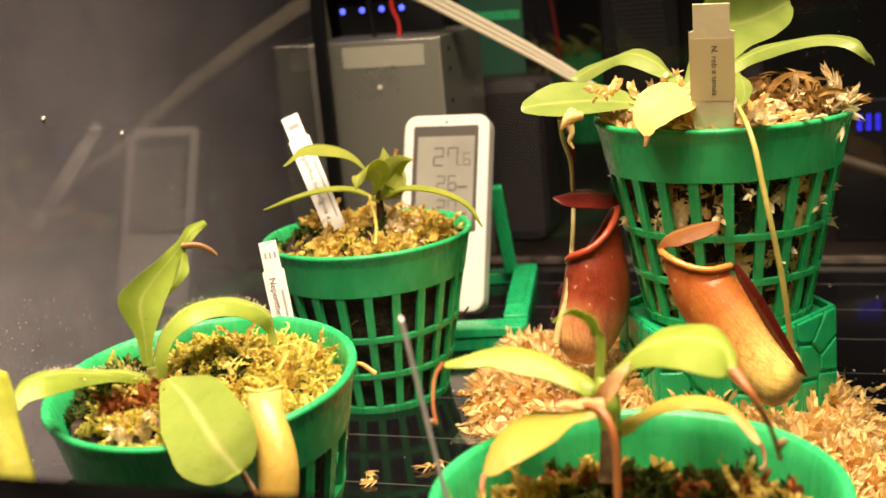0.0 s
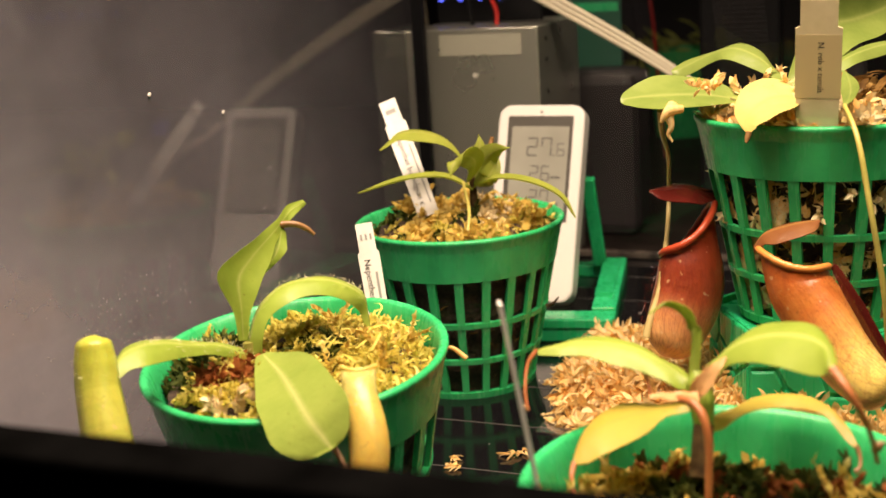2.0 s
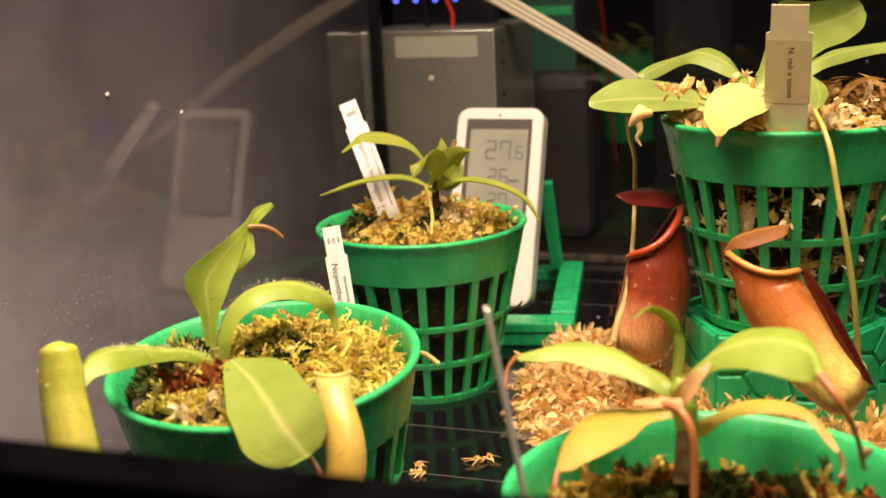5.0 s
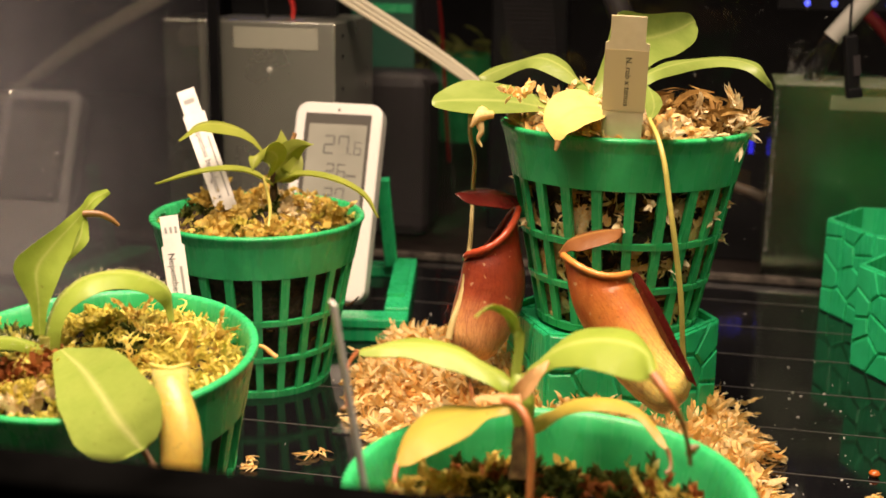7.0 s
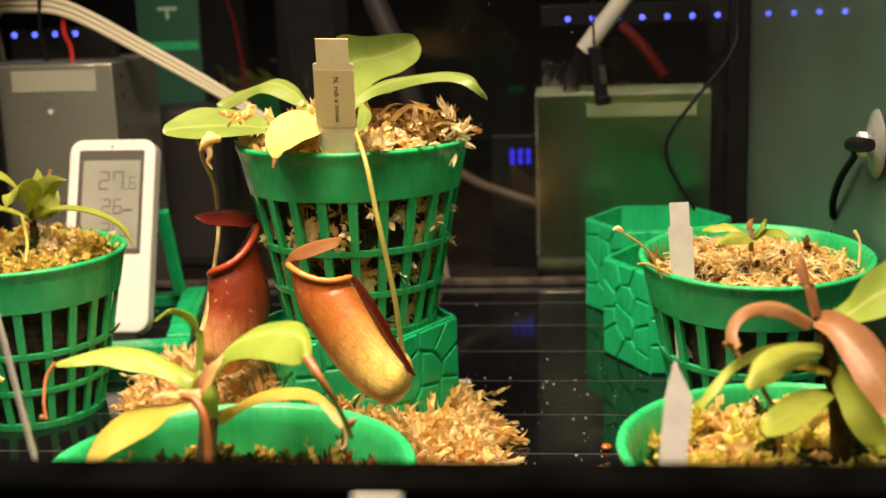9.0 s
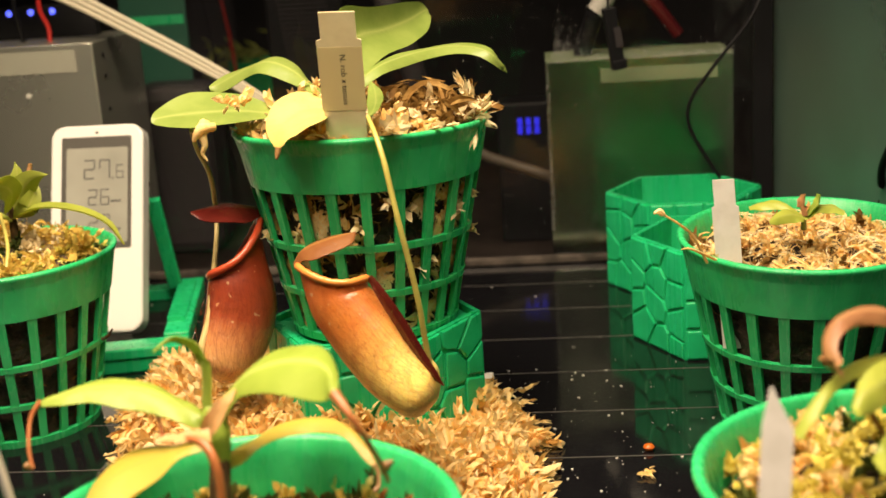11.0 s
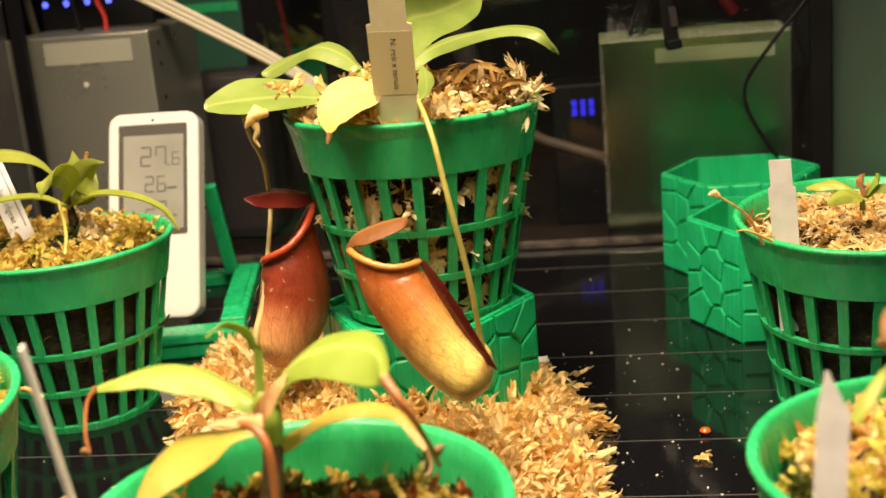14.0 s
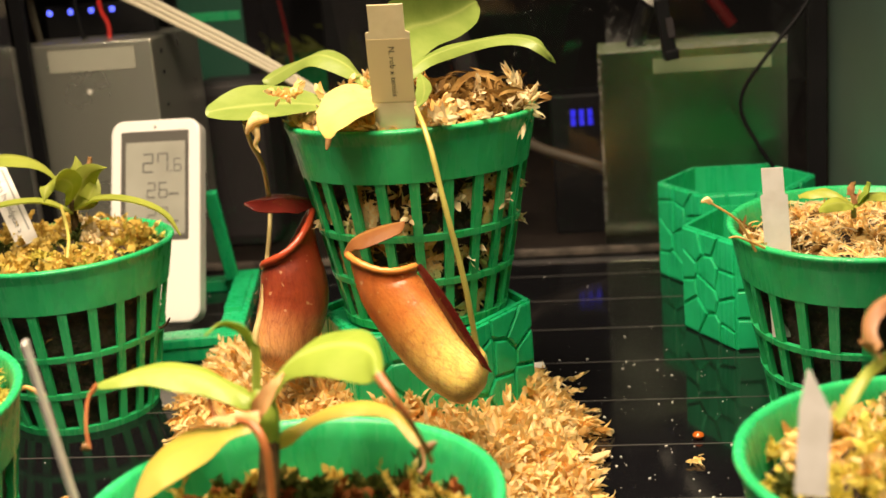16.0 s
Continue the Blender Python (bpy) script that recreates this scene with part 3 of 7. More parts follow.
def sprigs(spots, length, leaflet, width, seed, count=22, lean=0.8, splay=0.75, within=None):
    """Feathery moss sprigs: a bent axis set round with small hooked leaflets; within names the pot that holds them."""
    g = np.random.default_rng(seed)
    P = np.array([tuple(p) for p, _n in spots], float)
    N = np.array([tuple(n) for _p, n in spots], float)

    def unit(a):
        return a / np.maximum(np.linalg.norm(a, axis=-1, keepdims=True), 1e-9)

    n = len(P)
    R = g.normal(size=(n, 3))
    R = unit(R - unit(N) * np.sum(R * unit(N), axis=1, keepdims=True) * 0.8)
    D = unit(unit(N) * g.uniform(0.05, 0.6, (n, 1)) + lean * R * g.uniform(0.6, 1.2, (n, 1)))
    B = g.normal(0, 0.35, (n, 3)) - unit(N) * 0.2
    L = 0.8 * length * g.uniform(0.5, 1.3, n)
    s = np.tile((np.arange(count) + 0.5) / count, (n, 1))
    C = P[:, None] + (D[:, None] * s[..., None] + B[:, None] * s[..., None] ** 2) * L[:, None, None]
    T = unit(D[:, None] + 2 * B[:, None] * s[..., None])
    U = unit(np.cross(T, np.array((0.23, 0.41, 0.88))))
    W = np.cross(T, U)
    a = (2.4 * np.arange(count))[None] + g.uniform(0, 6.3, (n, 1)) + g.normal(0, 0.3, (n, count))
    O = U * np.cos(a)[..., None] + W * np.sin(a)[..., None]
    al = splay * (1.15 - 0.7 * s) + g.normal(0, 0.18, s.shape)
    A = T * np.cos(al)[..., None] + O * np.sin(al)[..., None]
    S = np.cross(T, O)
    K = np.cross(A, S) * g.choice((-1.0, 1.0, 1.0), s.shape)[..., None]
    l = (1.1 * leaflet * g.uniform(0.6, 1.25, s.shape) * (1.1 - 0.45 * s))[..., None]
    w = (1.75 * width * g.uniform(0.6, 1.2, s.shape) * (1.1 - 0.45 * s))[..., None] * 0.5
    V = np.stack([C, C + A * l * 0.35 - S * w + K * l * 0.10, C + A * l * 0.35 + S * w + K * l * 0.10, C + A * l * 0.38 - K * l * 0.02,
                  C + A * l * 0.75 - S * w * 0.6 + K * l * 0.22, C + A * l * 0.75 + S * w * 0.6 + K * l * 0.22, C + A * l + K * l * 0.42], axis=2).reshape(-1, 3)
    if within:
        x, y, z, _r = POTS[within]
        tip = np.array(pose(0, 0, 0, TIPPED.get(within, 0)))[:3, :3]
        Q = (V - np.array((x, y, z))) @ tip
        r = np.hypot(Q[:, 0], Q[:, 1])
        most = pot_r(Q[:, 2]) - 0.0026
        k = np.where((Q[:, 2] < POT_H + 0.001) & (r > most), most / np.maximum(r, 1e-9), 1.0)
        Q[:, 0] *= k
        Q[:, 1] *= k
        V = Q @ tip.T + np.array((x, y, z))
    V[:, 2] = np.maximum(V[:, 2], 0.0004)
    F = []
    for i in range(0, len(V), 7):
        F += [(i, i + 3, i + 1), (i, i + 2, i + 3), (i + 1, i + 3, i + 6, i + 4), (i + 3, i + 2, i + 5, i + 6)]
    return V.tolist(), F


def text_geo(string, size, m):
    cu = bpy.data.curves.new("writing", "FONT")
    cu.body, cu.size, cu.align_x, cu.align_y, cu.resolution_u = string, size, "CENTER", "CENTER", 2
    ob = bpy.data.objects.new("writing", cu)
    scene.collection.objects.link(ob)
    me = bpy.data.meshes.new_from_object(ob.evaluated_get(bpy.context.evaluated_depsgraph_get()))
    out = [m @ v.co for v in me.vertices], [tuple(p.vertices) for p in me.polygons]
    bpy.data.objects.remove(ob)
    bpy.data.meshes.remove(me)
    bpy.data.curves.remove(cu)
    return out


# ---- the tank ----
XL, XR, YB, YF = -0.137, 0.374, 0.822, 0.19
FLARE = 0.075  # the right pane stands slightly open towards the front
XP = -0.114  # the inner face of the left pane


def pane(name, geo, material, inner, label):
    """A glass pane; inner is the number of the face that looks into the tank."""
    me = mesh_of(name, geo[0], geo[1], material)
    me.materials.append(OUTER)
    for k, p in enumerate(me.polygons):
        p.material_index = 0 if k == inner else 1
    return tagged(new(name, me), label, "glass pane", kind="structure")


def structure(name, geo, material, label, category):
    return tagged(new(name, mesh_of(name, geo[0], geo[1], material)), label, category, kind="structure")


_V, _F = box(XL, YF - 0.01, -0.012, XR + 0.001, YB, 0.0)
structure("floor", ([(x + (YB - y) * FLARE * (x > XR), y, z) for x, y, z in _V], _F), FLOOR, "glossy black glass floor of the tank with fine pale lines", "floor")
for _y in (0.773, 0.722, 0.671, 0.620, 0.570, 0.521, 0.472, 0.423, 0.373, 0.323, 0.273, 0.224):
    structure("trim", box(XL + 0.002, _y - 0.0003, -0.002, XR - 0.002 + (YB - _y) * FLARE, _y + 0.0003, 0.00015), FLOOR_LINE, "fine pale printed line on the black floor", "floor line")
pane("wall_back", box(XL - 0.006, YB, -0.012, XR + 0.006, YB + 0.005, 0.62), GLASS_BACK, 2, "clear back glass pane of the tank with lime marks")
pane("wall_left", box(XP - 0.005, YF + 0.002, 0.0002, XP, 0.766, 0.62), GLASS_LEFT, 5, "dusty side glass pane of the tank with painted bluish haze")
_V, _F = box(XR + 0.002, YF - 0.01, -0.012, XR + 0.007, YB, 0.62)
pane("wall_right", ([(x + (YB - y) * FLARE, y, z) for x, y, z in _V], _F), GLASS_RIGHT, 4, "misted side glass pane of the tank with painted green sheen")
for _x in (XL, XR):
    _s = 1 if _x < 0 else -1
    _w = 0.0085 if _s > 0 else 0.011
    structure("trim", box(min(_x, _x + _s * _w), YB - 0.006, 0.001, max(_x, _x + _s * _w), YB - 0.0005, 0.61), BLACK, "black silicone seam in the tank corner", "seam")
structure("trim", tube([(XL + 0.007, YB - 0.003, 0.002), (0.1, YB - 0.003, 0.002), (XR - 0.007, YB - 0.003, 0.002)], 0.0035, 30, 8), SILICONE, "grey silicone bead along the foot of the back glass", "seam")
structure("trim", box(XL - 0.03, YF - 0.012, 0.119, XR + 0.06, YF, 0.1352, 0.0012), RAIL, "black plastic rail along the front of the tank", "rail")
structure("trim", box(XL - 0.03, YF - 0.030, 0.060, XR + 0.06, YF - 0.0125, 0.1215, 0.002), DARK_WOOD, "dark brown ledge in front of the black rail", "ledge")
structure("wall_front", box(XL - 0.005, YF - 0.012, -0.012, XR + 0.05, YF, 0.1185), BLACK, "low black front panel of the tank", "panel")
structure("ceiling", box(XL - 0.02, YF - 0.02, 0.625, XR + 0.06, YB + 0.02, 0.65), BLACK, "black hood over the tank", "hood")

# ---- the room round it: added walls, the dark ones keep reflections dark ----
structure("ground", box(-1.4, -1.2, -0.06, 1.6, 1.75, -0.02), DARK_WOOD, "dark wooden table top under the tank", "table top")
structure("wall_north", box(-1.4, 1.7, -0.02, 1.6, 1.75, 1.5), WALL_DARK, "dark room wall added out of view behind the tank", "wall")
structure("wall_south", box(-1.4, -1.2, -0.02, 1.6, -1.15, 1.5), WALL_DARK, "dark room wall added out of view", "wall")
# added wall; its blue tone stands for room light behind the left pane
structure("wall_west", box(-1.4, -1.145, -0.02, -1.35, 1.695, 1.5), WALL_BLUE, "room wall added beside the tank", "wall")
# added wall, dark so that the right pane shows less grey
structure("wall_east", box(1.55, -1.145, -0.02, 1.6, 1.695, 1.5), WALL_DARK, "room wall added beside the tank", "wall")
structure("ceiling_room", box(-1.4, -1.2, 1.505, 1.6, 1.75, 1.55), WALL_DARK, "dark room ceiling added out of view", "ceiling")


# ---- net pots ----
RIM, FOOT, POT_H, RIBS = 0.0515, 0.0335, 0.0825, 22


def pot_r(z):
    return FOOT + (RIM - 0.0008 - FOOT) * z / POT_H


def pot_ring(z0, z1, t=0.0020, proud=0.0003):
    return lathe([(pot_r(z0) + proud, z0), (pot_r(z1) + proud, z1), (pot_r(z1) - t, z1), (pot_r(z0) - t, z0)], 66)


def net_pot():
    pot = thing("net_pot", (0, 0, 0), "green printed plastic net pot with slotted sides", "pot", "net pots")
    z = POT_H
    part("rim", lathe([(pot_r(z - 0.006) + 0.0003, z - 0.006), (RIM - 0.0006, z - 0.0026), (RIM + 0.0001, z - 0.0014), (RIM, z - 0.0005), (RIM - 0.0007, z), (pot_r(z) - 0.0012, z), (pot_r(z) - 0.0022, z - 0.0010), (pot_r(z - 0.006) - 0.002, z - 0.006)], 72), GREEN, pot, smooth=True)
    part("band", pot_ring(z * 0.745, z - 0.006), GREEN, pot, smooth=True)
    for a, b in ((0.455, 0.487), (0.225, 0.257), (0.0, 0.04)):
        part("ring", pot_ring(z * a, z * b, 0.0022, 0.0004), GREEN, pot)
    part("base", lathe([(FOOT - 0.0022, 0.0002), (FOOT - 0.0022, 0.0022), (0.004, 0.0022), (0.004, 0.0002)], 44), GREEN, pot)
    hw = 0.0019
    z0, z1 = z * 0.04, z * 0.745
    V = [(pot_r(q) + d, s * hw * (0.85 + 0.3 * q / z), q) for q in (z0, z1) for d, s in ((0, -1), (0, 1), (-0.002, 1), (-0.002, -1))]
    me = mesh_of("rib", V, [(0, 1, 5, 4), (1, 2, 6, 5), (2, 3, 7, 6), (3, 0, 4, 7)], GREEN)
    for k in range(RIBS):
        rib = new("rib", me)
        rib.parent = pot
        rib.matrix_basis = pose(0, 0, 0, 0, 0, 360 * (k + 0.5) / RIBS)
    return pot


POTS = {
    "front_left": (0.0113, 0.3767, 0.003, 20),
    "back_left": (-0.0125, 0.579, 0.0, 3),
    "tall": (0.164, 0.538, 0.0576, 8),
    "front": (0.1645, 0.310, 0.0, 0),
    "right": (0.341, 0.5543, 0.0018, 12),
    "front_right": (0.3217, 0.329, 0.0, 5),
}
TIPPED = {"front_left": 5.0, "right": 3.0, "tall": -1.3}
_first = net_pot()
for _i, (_k, (_x, _y, _z, _r)) in enumerate(POTS.items()):
    if _i:
        _p = copy_thing(_first, pose(_x, _y, _z, TIPPED.get(_k, 0)) @ pose(0, 0, 0, 0, 0, _r))
    else:
        _p = _first
        _p.matrix_basis = pose(_x, _y, _z, TIPPED.get(_k, 0)) @ pose(0, 0, 0, 0, 0, _r)
    _p["label"] = {
        "front_left": "green slotted net pot with yellow-green moss and a hairy pitcher plant",
        "back_left": "green slotted net pot standing before the thermometer",
        "tall": "green slotted net pot raised on a green hexagonal stand",
        "front": "green slotted net pot filled low with dark moss",
        "right": "green slotted net pot with tan moss and a white label",
        "front_right": "green slotted net pot with a bronze-leaved pitcher plant",
    }[_k]


# ---- what fills the pots ----
INSET = {"tall": 0.0005}


def fill(key, depth, soil, seed):
    """The packed medium inside a pot: side wall and uneven top."""
    x, y, z, _ = POTS[key]
    rnd = random.Random(seed)
    V, F, N = [], [], 40
    top = POT_H - depth
    rows = [(0.0028 + (top - 0.0028) * k / 12, None) for k in range(13)]
    for q, _n in rows:
        for j in range(N):
            a = 2 * math.pi * j / N
            r = pot_r(q) - 0.0034 - INSET.get(key, 0) * (q < top - 0.004) - rnd.uniform(0, 0.0016)
            V.append((x + r * math.cos(a), y + r * math.sin(a), z + q))
    R = pot_r(top) - 0.0035
    for k in range(1, 9):
        f = 1 - k / 8.5
        for j in range(N):
            a = 2 * math.pi * j / N
            r = R * f
            hgt = bed_height(key, depth, r * math.cos(a), r * math.sin(a))
            V.append((x + r * math.cos(a), y + r * math.sin(a), hgt))
    n = len(V) // N
    for k in range(n - 1):
        for j in range(N):
            j2 = (j + 1) % N
            F.append((k * N + j, k * N + j2, (k + 1) * N + j2, (k + 1) * N + j))
    F.append(tuple((n - 1) * N + j for j in range(N)))
    F.append(tuple(range(N))[::-1])
    return [tipped(key, v) for v in V], F


def tipped(key, v):
    """A place of an upright pot, after the pot has been tipped."""
    o = Vector(POTS[key][:3])
    return o + pose(0, 0, 0, TIPPED.get(key, 0)) @ (Vector(v) - o)


HEAP = {"front_left": 0.006, "back_left": 0.010, "tall": 0.010, "front": 0.007, "right": 0.005, "front_right": 0.007}


def bed_height(key, depth, dx, dy):
    z = POTS[key][2]
    r = math.hypot(dx, dy) / 0.047
    v = noise.noise(Vector((dx * 70, dy * 70, POTS[key][0] * 50)))
    return z + POT_H - depth + 0.006 * (1 - r * r) + HEAP[key] * v


def top_spots(key, depth, count, seed, keep=None):
    rnd = random.Random(seed)
    x, y, z, _ = POTS[key]
    R = pot_r(POT_H - depth) - 0.003
    out = []
    while len(out) < count:
        a, r = rnd.uniform(0, 2 * math.pi), R * math.sqrt(rnd.random())
        dx, dy = r * math.cos(a), r * math.sin(a)
        if keep and not keep(dx, dy):
            continue
        out.append((tipped(key, (x + dx, y + dy, bed_height(key, depth, dx, dy))), (dx * 4, dy * 4, 1)))
    return out


def side_spots(key, z0, z1, count, seed):
    rnd = random.Random(seed)
    x, y, z, _ = POTS[key]
    out = []
    for _i in range(count):
        a, q = rnd.uniform(0, 2 * math.pi), rnd.uniform(z0, z1)
        r = pot_r(q) - 0.0036 - INSET.get(key, 0)
        out.append((tipped(key, (x + r * math.cos(a), y + r * math.sin(a), z + q)), (math.cos(a), math.sin(a), 0)))
    return out


def inside(key):
    """Pushes a place back inside the wall of a pot, as long as it lies below the rim."""
    def keep(p):
        x, y, z, _ = POTS[key]
        o = Vector((x, y, z))
        tip = pose(0, 0, 0, TIPPED.get(key, 0))
        q = tip.inverted() @ (Vector(p) - o)
        r = math.hypot(q.x, q.y)
        most = pot_r(q.z) - 0.0026
        if q.z < POT_H + 0.001 and r > most:
            q.x, q.y = q.x * most / r, q.y * most / r
        return o + tip @ q
    return keep


def patchy(dx, dy, k=40, off=0.0):
    return noise.noise(Vector((dx * k + 3.1, dy * k + off, 0.7)))


def stuffed(name, geo, material, label, category):
    return single(name, geo, material, label, category, kind="stuff", smooth=True)


FILLS = {
    "front_left": (0.010, SOIL, BED),
    "back_left": (0.007, SOIL, BED),
    "tall": (0.004, SOIL, BED),
    "front": (0.017, SOIL, BED),
    "right": (0.010, SOIL, BED),
    "front_right": (0.012, SOIL, BED),
}
for _i, (_k, (_d, _side, _top)) in enumerate(FILLS.items()):
    stuffed("potting_mix", fill(_k, _d, _side, 100 + _i), _side, "damp dark potting mix packed into a net pot" if _side is SOIL else "tan long-fibred moss packed into a net pot", "potting mix")


def clumps(key, count, seed, material, label, length=0.011, leaflet=0.0040, width=0.0017, keep=None, leaves=22, lean=0.8, splay=0.75):
    spots = top_spots(key, FILLS[key][0], count, seed, keep)
    stuffed("moss", sprigs(spots, length, leaflet, width, seed + 1, leaves, lean, splay, key), material, label, "moss")


def near(x, y, r):
    return lambda dx, dy: math.hypot(dx - x, dy - y) < r * (1 + 0.5 * patchy(dx, dy, 90))


clumps("front_left", 760, 1, MOSS_GREEN, "yellow-green living sphagnum moss in a net pot", 0.008, 0.0026, 0.0012, lambda dx, dy: patchy(dx, dy) > -0.25)
clumps("front_left", 70, 3, MOSS_GOLD, "golden dry sphagnum strands on green moss", 0.011, 0.0036, 0.0015, lambda dx, dy: dx + 0.7 * dy > 0.006)
clumps("front_left", 46, 5, MOSS_DARK, "dark green feathery moss in a net pot", 0.008, 0.0055, 0.0013, near(-0.033, -0.004, 0.012), splay=1.1)
clumps("front_left", 40, 7, MOSS_RED, "reddish brown moss rosette in a net pot", 0.008, 0.0045, 0.0020, near(-0.017, -0.016, 0.009), splay=1.0)
clumps("front_left", 26, 9, MOSS_DARK, "dark moss tuft beside the golden moss", 0.007, 0.0045, 0.0012, near(0.006, 0.012, 0.007), splay=1.1)
clumps("front_left", 14, 11, MOSS_PALE, "bleached moss bits among green moss", 0.009, 0.0040, 0.0022, near(0.0, -0.024, 0.014))
stuffed("moss", strands(top_spots("front_left", 0.007, 420, 12, lambda dx, dy: dx + 0.5 * dy > 0.002), 0.009, 0.0016, 13, 1.6, 0.7, keep=inside("front_left")), MOSS_GREEN, "pale thin moss strands on green moss", "moss")
clumps("back_left", 330, 13, MOSS_GOLD, "golden brown sphagnum moss in a net pot", 0.011, 0.0042, 0.0022, lambda dx, dy: patchy(dx, dy, 55) > -0.2)
clumps("back_left", 110, 15, MOSS_DARK, "dark green moss tufts in a net pot", 0.006, 0.0026, 0.0010, lambda dx, dy: patchy(dx, dy, 55) < 0.0 or dx < -0.022, splay=1.0)
clumps("back_left", 150, 17, MOSS_GREEN, "yellow-green moss mound in a net pot", 0.008, 0.0028, 0.0012, lambda dx, dy: dx > 0.012 or dy < -0.02)
clumps("back_left", 26, 19, MOSS_PALE, "bleached moss leaves in a net pot", 0.010, 0.0060, 0.0026, near(0.014, 0.008, 0.015))
clumps("tall", 330, 21, MOSS_TAN, "tan dry sphagnum moss heaped in a net pot", 0.013, 0.0056, 0.0024, lambda dx, dy: dx < 0.012 or dy < -0.028)
clumps("tall", 90, 22, MOSS_BROWN, "brown damp moss in a net pot", 0.012, 0.0050, 0.0022, lambda dx, dy: dx > 0.008 and dy > -0.030)
clumps("tall", 120, 23, MOSS_PALE, "bleached sphagnum sprigs in a net pot", 0.013, 0.0058, 0.0026, lambda dx, dy: dx < -0.008 or dy < 0.0)
stuffed("moss", strands(top_spots("tall", 0.001, 330, 25, lambda dx, dy: dx > 0.004 and dy > -0.024), 0.019, 0.0038, 14, 1.8, 0.7, keep=inside("tall")), MOSS_BROWN, "brown curled moss strands in a net pot", "moss")
clumps("front", 210, 27, MOSS_GOLD, "golden sphagnum moss low in a net pot", 0.010, 0.0036, 0.0018, lambda dx, dy: patchy(dx, dy, 35, 5) > 0.05 or dy < -0.022)
clumps("front", 180, 29, MOSS_DARK, "dark green moss low in a net pot", 0.009, 0.0044, 0.0014, lambda dx, dy: patchy(dx, dy, 35, 5) < 0.12 and dy > -0.03, splay=1.0)
clumps("front", 90, 31, MOSS_RED, "reddish brown moss low in a net pot", 0.009, 0.0040, 0.0018, lambda dx, dy: dy > -0.025)
clumps("front", 150, 53, MOSS_GOLD, "golden sphagnum at the wall of a net pot", 0.010, 0.0036, 0.0016, lambda dx, dy: dx < -0.020 or dx > 0.024)
clumps("front", 60, 33, MOSS_GREEN, "yellow-green moss sprigs low in a net pot", 0.010, 0.0030, 0.0013, near(0.030, -0.018, 0.016))
clumps("right", 160, 35, MOSS_TAN, "tan curled sphagnum moss in a net pot", 0.009, 0.0040, 0.0013)
stuffed("moss", strands(top_spots("right", 0.008, 800, 37), 0.019, 0.0016, 22, 2.6, 0.35, 8, keep=inside("right")), MOSS_TAN, "tan curled moss strands in a net pot", "moss")
stuffed("moss", strands(top_spots("right", 0.007, 420, 57), 0.020, 0.0011, 23, 2.8, 0.45, 8, keep=inside("right")), MOSS_PALE, "pale curled moss strands in a net pot", "moss")
clumps("right", 26, 39, MOSS_BROWN, "brown moss among tan strands", 0.010, 0.0044, 0.0018, lambda dx, dy: patchy(dx, dy, 45) < -0.1)
clumps("front_right", 300, 41, MOSS_GREEN, "yellow-green sphagnum tufts in a net pot", 0.009, 0.0040, 0.0020)
clumps("front_right", 90, 43, MOSS_TAN, "tan sphagnum sprigs in a net pot", 0.010, 0.0044, 0.0022, lambda dx, dy: patchy(dx, dy, 45) > 0.1)
clumps("front_right", 50, 45, MOSS_DARK, "dark moss tufts in a net pot", 0.009, 0.0046, 0.0014, lambda dx, dy: patchy(dx, dy, 45) < -0.1)
_lit = [q for q in side_spots("tall", 0.006, 0.060, 900, 47) if noise.noise(Vector(q[0]) * 70) > 0.02]
stuffed("moss", sprigs(_lit, 0.010, 0.0052, 0.0020, 48, 14, 0.9, 0.8, "tall"), MOSS_TAN, "tan sphagnum moss showing through the slots of a net pot", "moss")
stuffed("moss", strands(side_spots("tall", 0.006, 0.060, 500, 49), 0.011, 0.0034, 50, 1.0, 0.1, keep=inside("tall")), MOSS_BROWN, "brown moss behind the slots of a net pot", "moss")
_out = [q for q in side_spots("tall", 0.020, 0.060, 90, 51) if q[1][1] < 0.5][:34]
stuffed("moss", sprigs(_out, 0.007, 0.0044, 0.0018, 52, 9, 0.5, 0.6), MOSS_PALE, "pale moss sprigs poking out of the slots", "moss")
for _i, _k in enumerate(("front_left", "back_left", "right")):
    stuffed("moss", strands(side_spots(_k, 0.006, 0.055, 90, 60 + _i), 0.007, 0.0020, 40 + _i, 0.6, 0.0, keep=inside(_k)), MOSS_BROWN, "brown bark and moss bits behind the slots of a net pot", "moss")

# the big tuft hanging over the rim of the tall pot
_sp = [((0.2090, 0.533, 0.1400), (0.9, -0.5, 0.1)), ((0.2085, 0.533, 0.1415), (1.0, -0.3, 0.5)), ((0.2085, 0.535, 0.1430), (0.7, -0.2, 1.0)), ((0.2065, 0.534, 0.1440), (0.2, -0.3, 1.0)), ((0.2100, 0.532, 0.1400), (1.0, -0.2, -0.1)), ((0.2040, 0.531, 0.1405), (0.3, -0.9, 0.5)), ((0.2005, 0.530, 0.1405), (-0.2, -0.8, 0.7))]
single("moss_sprig", sprigs(_sp, 0.0160, 0.0082, 0.0018, 5, 10, 0.12, 0.75), MOSS_PALE, "pale branched sphagnum sprig over the pot rim", "moss sprig")

# the loose mat of moss round the raised pot
_r = random.Random(77)


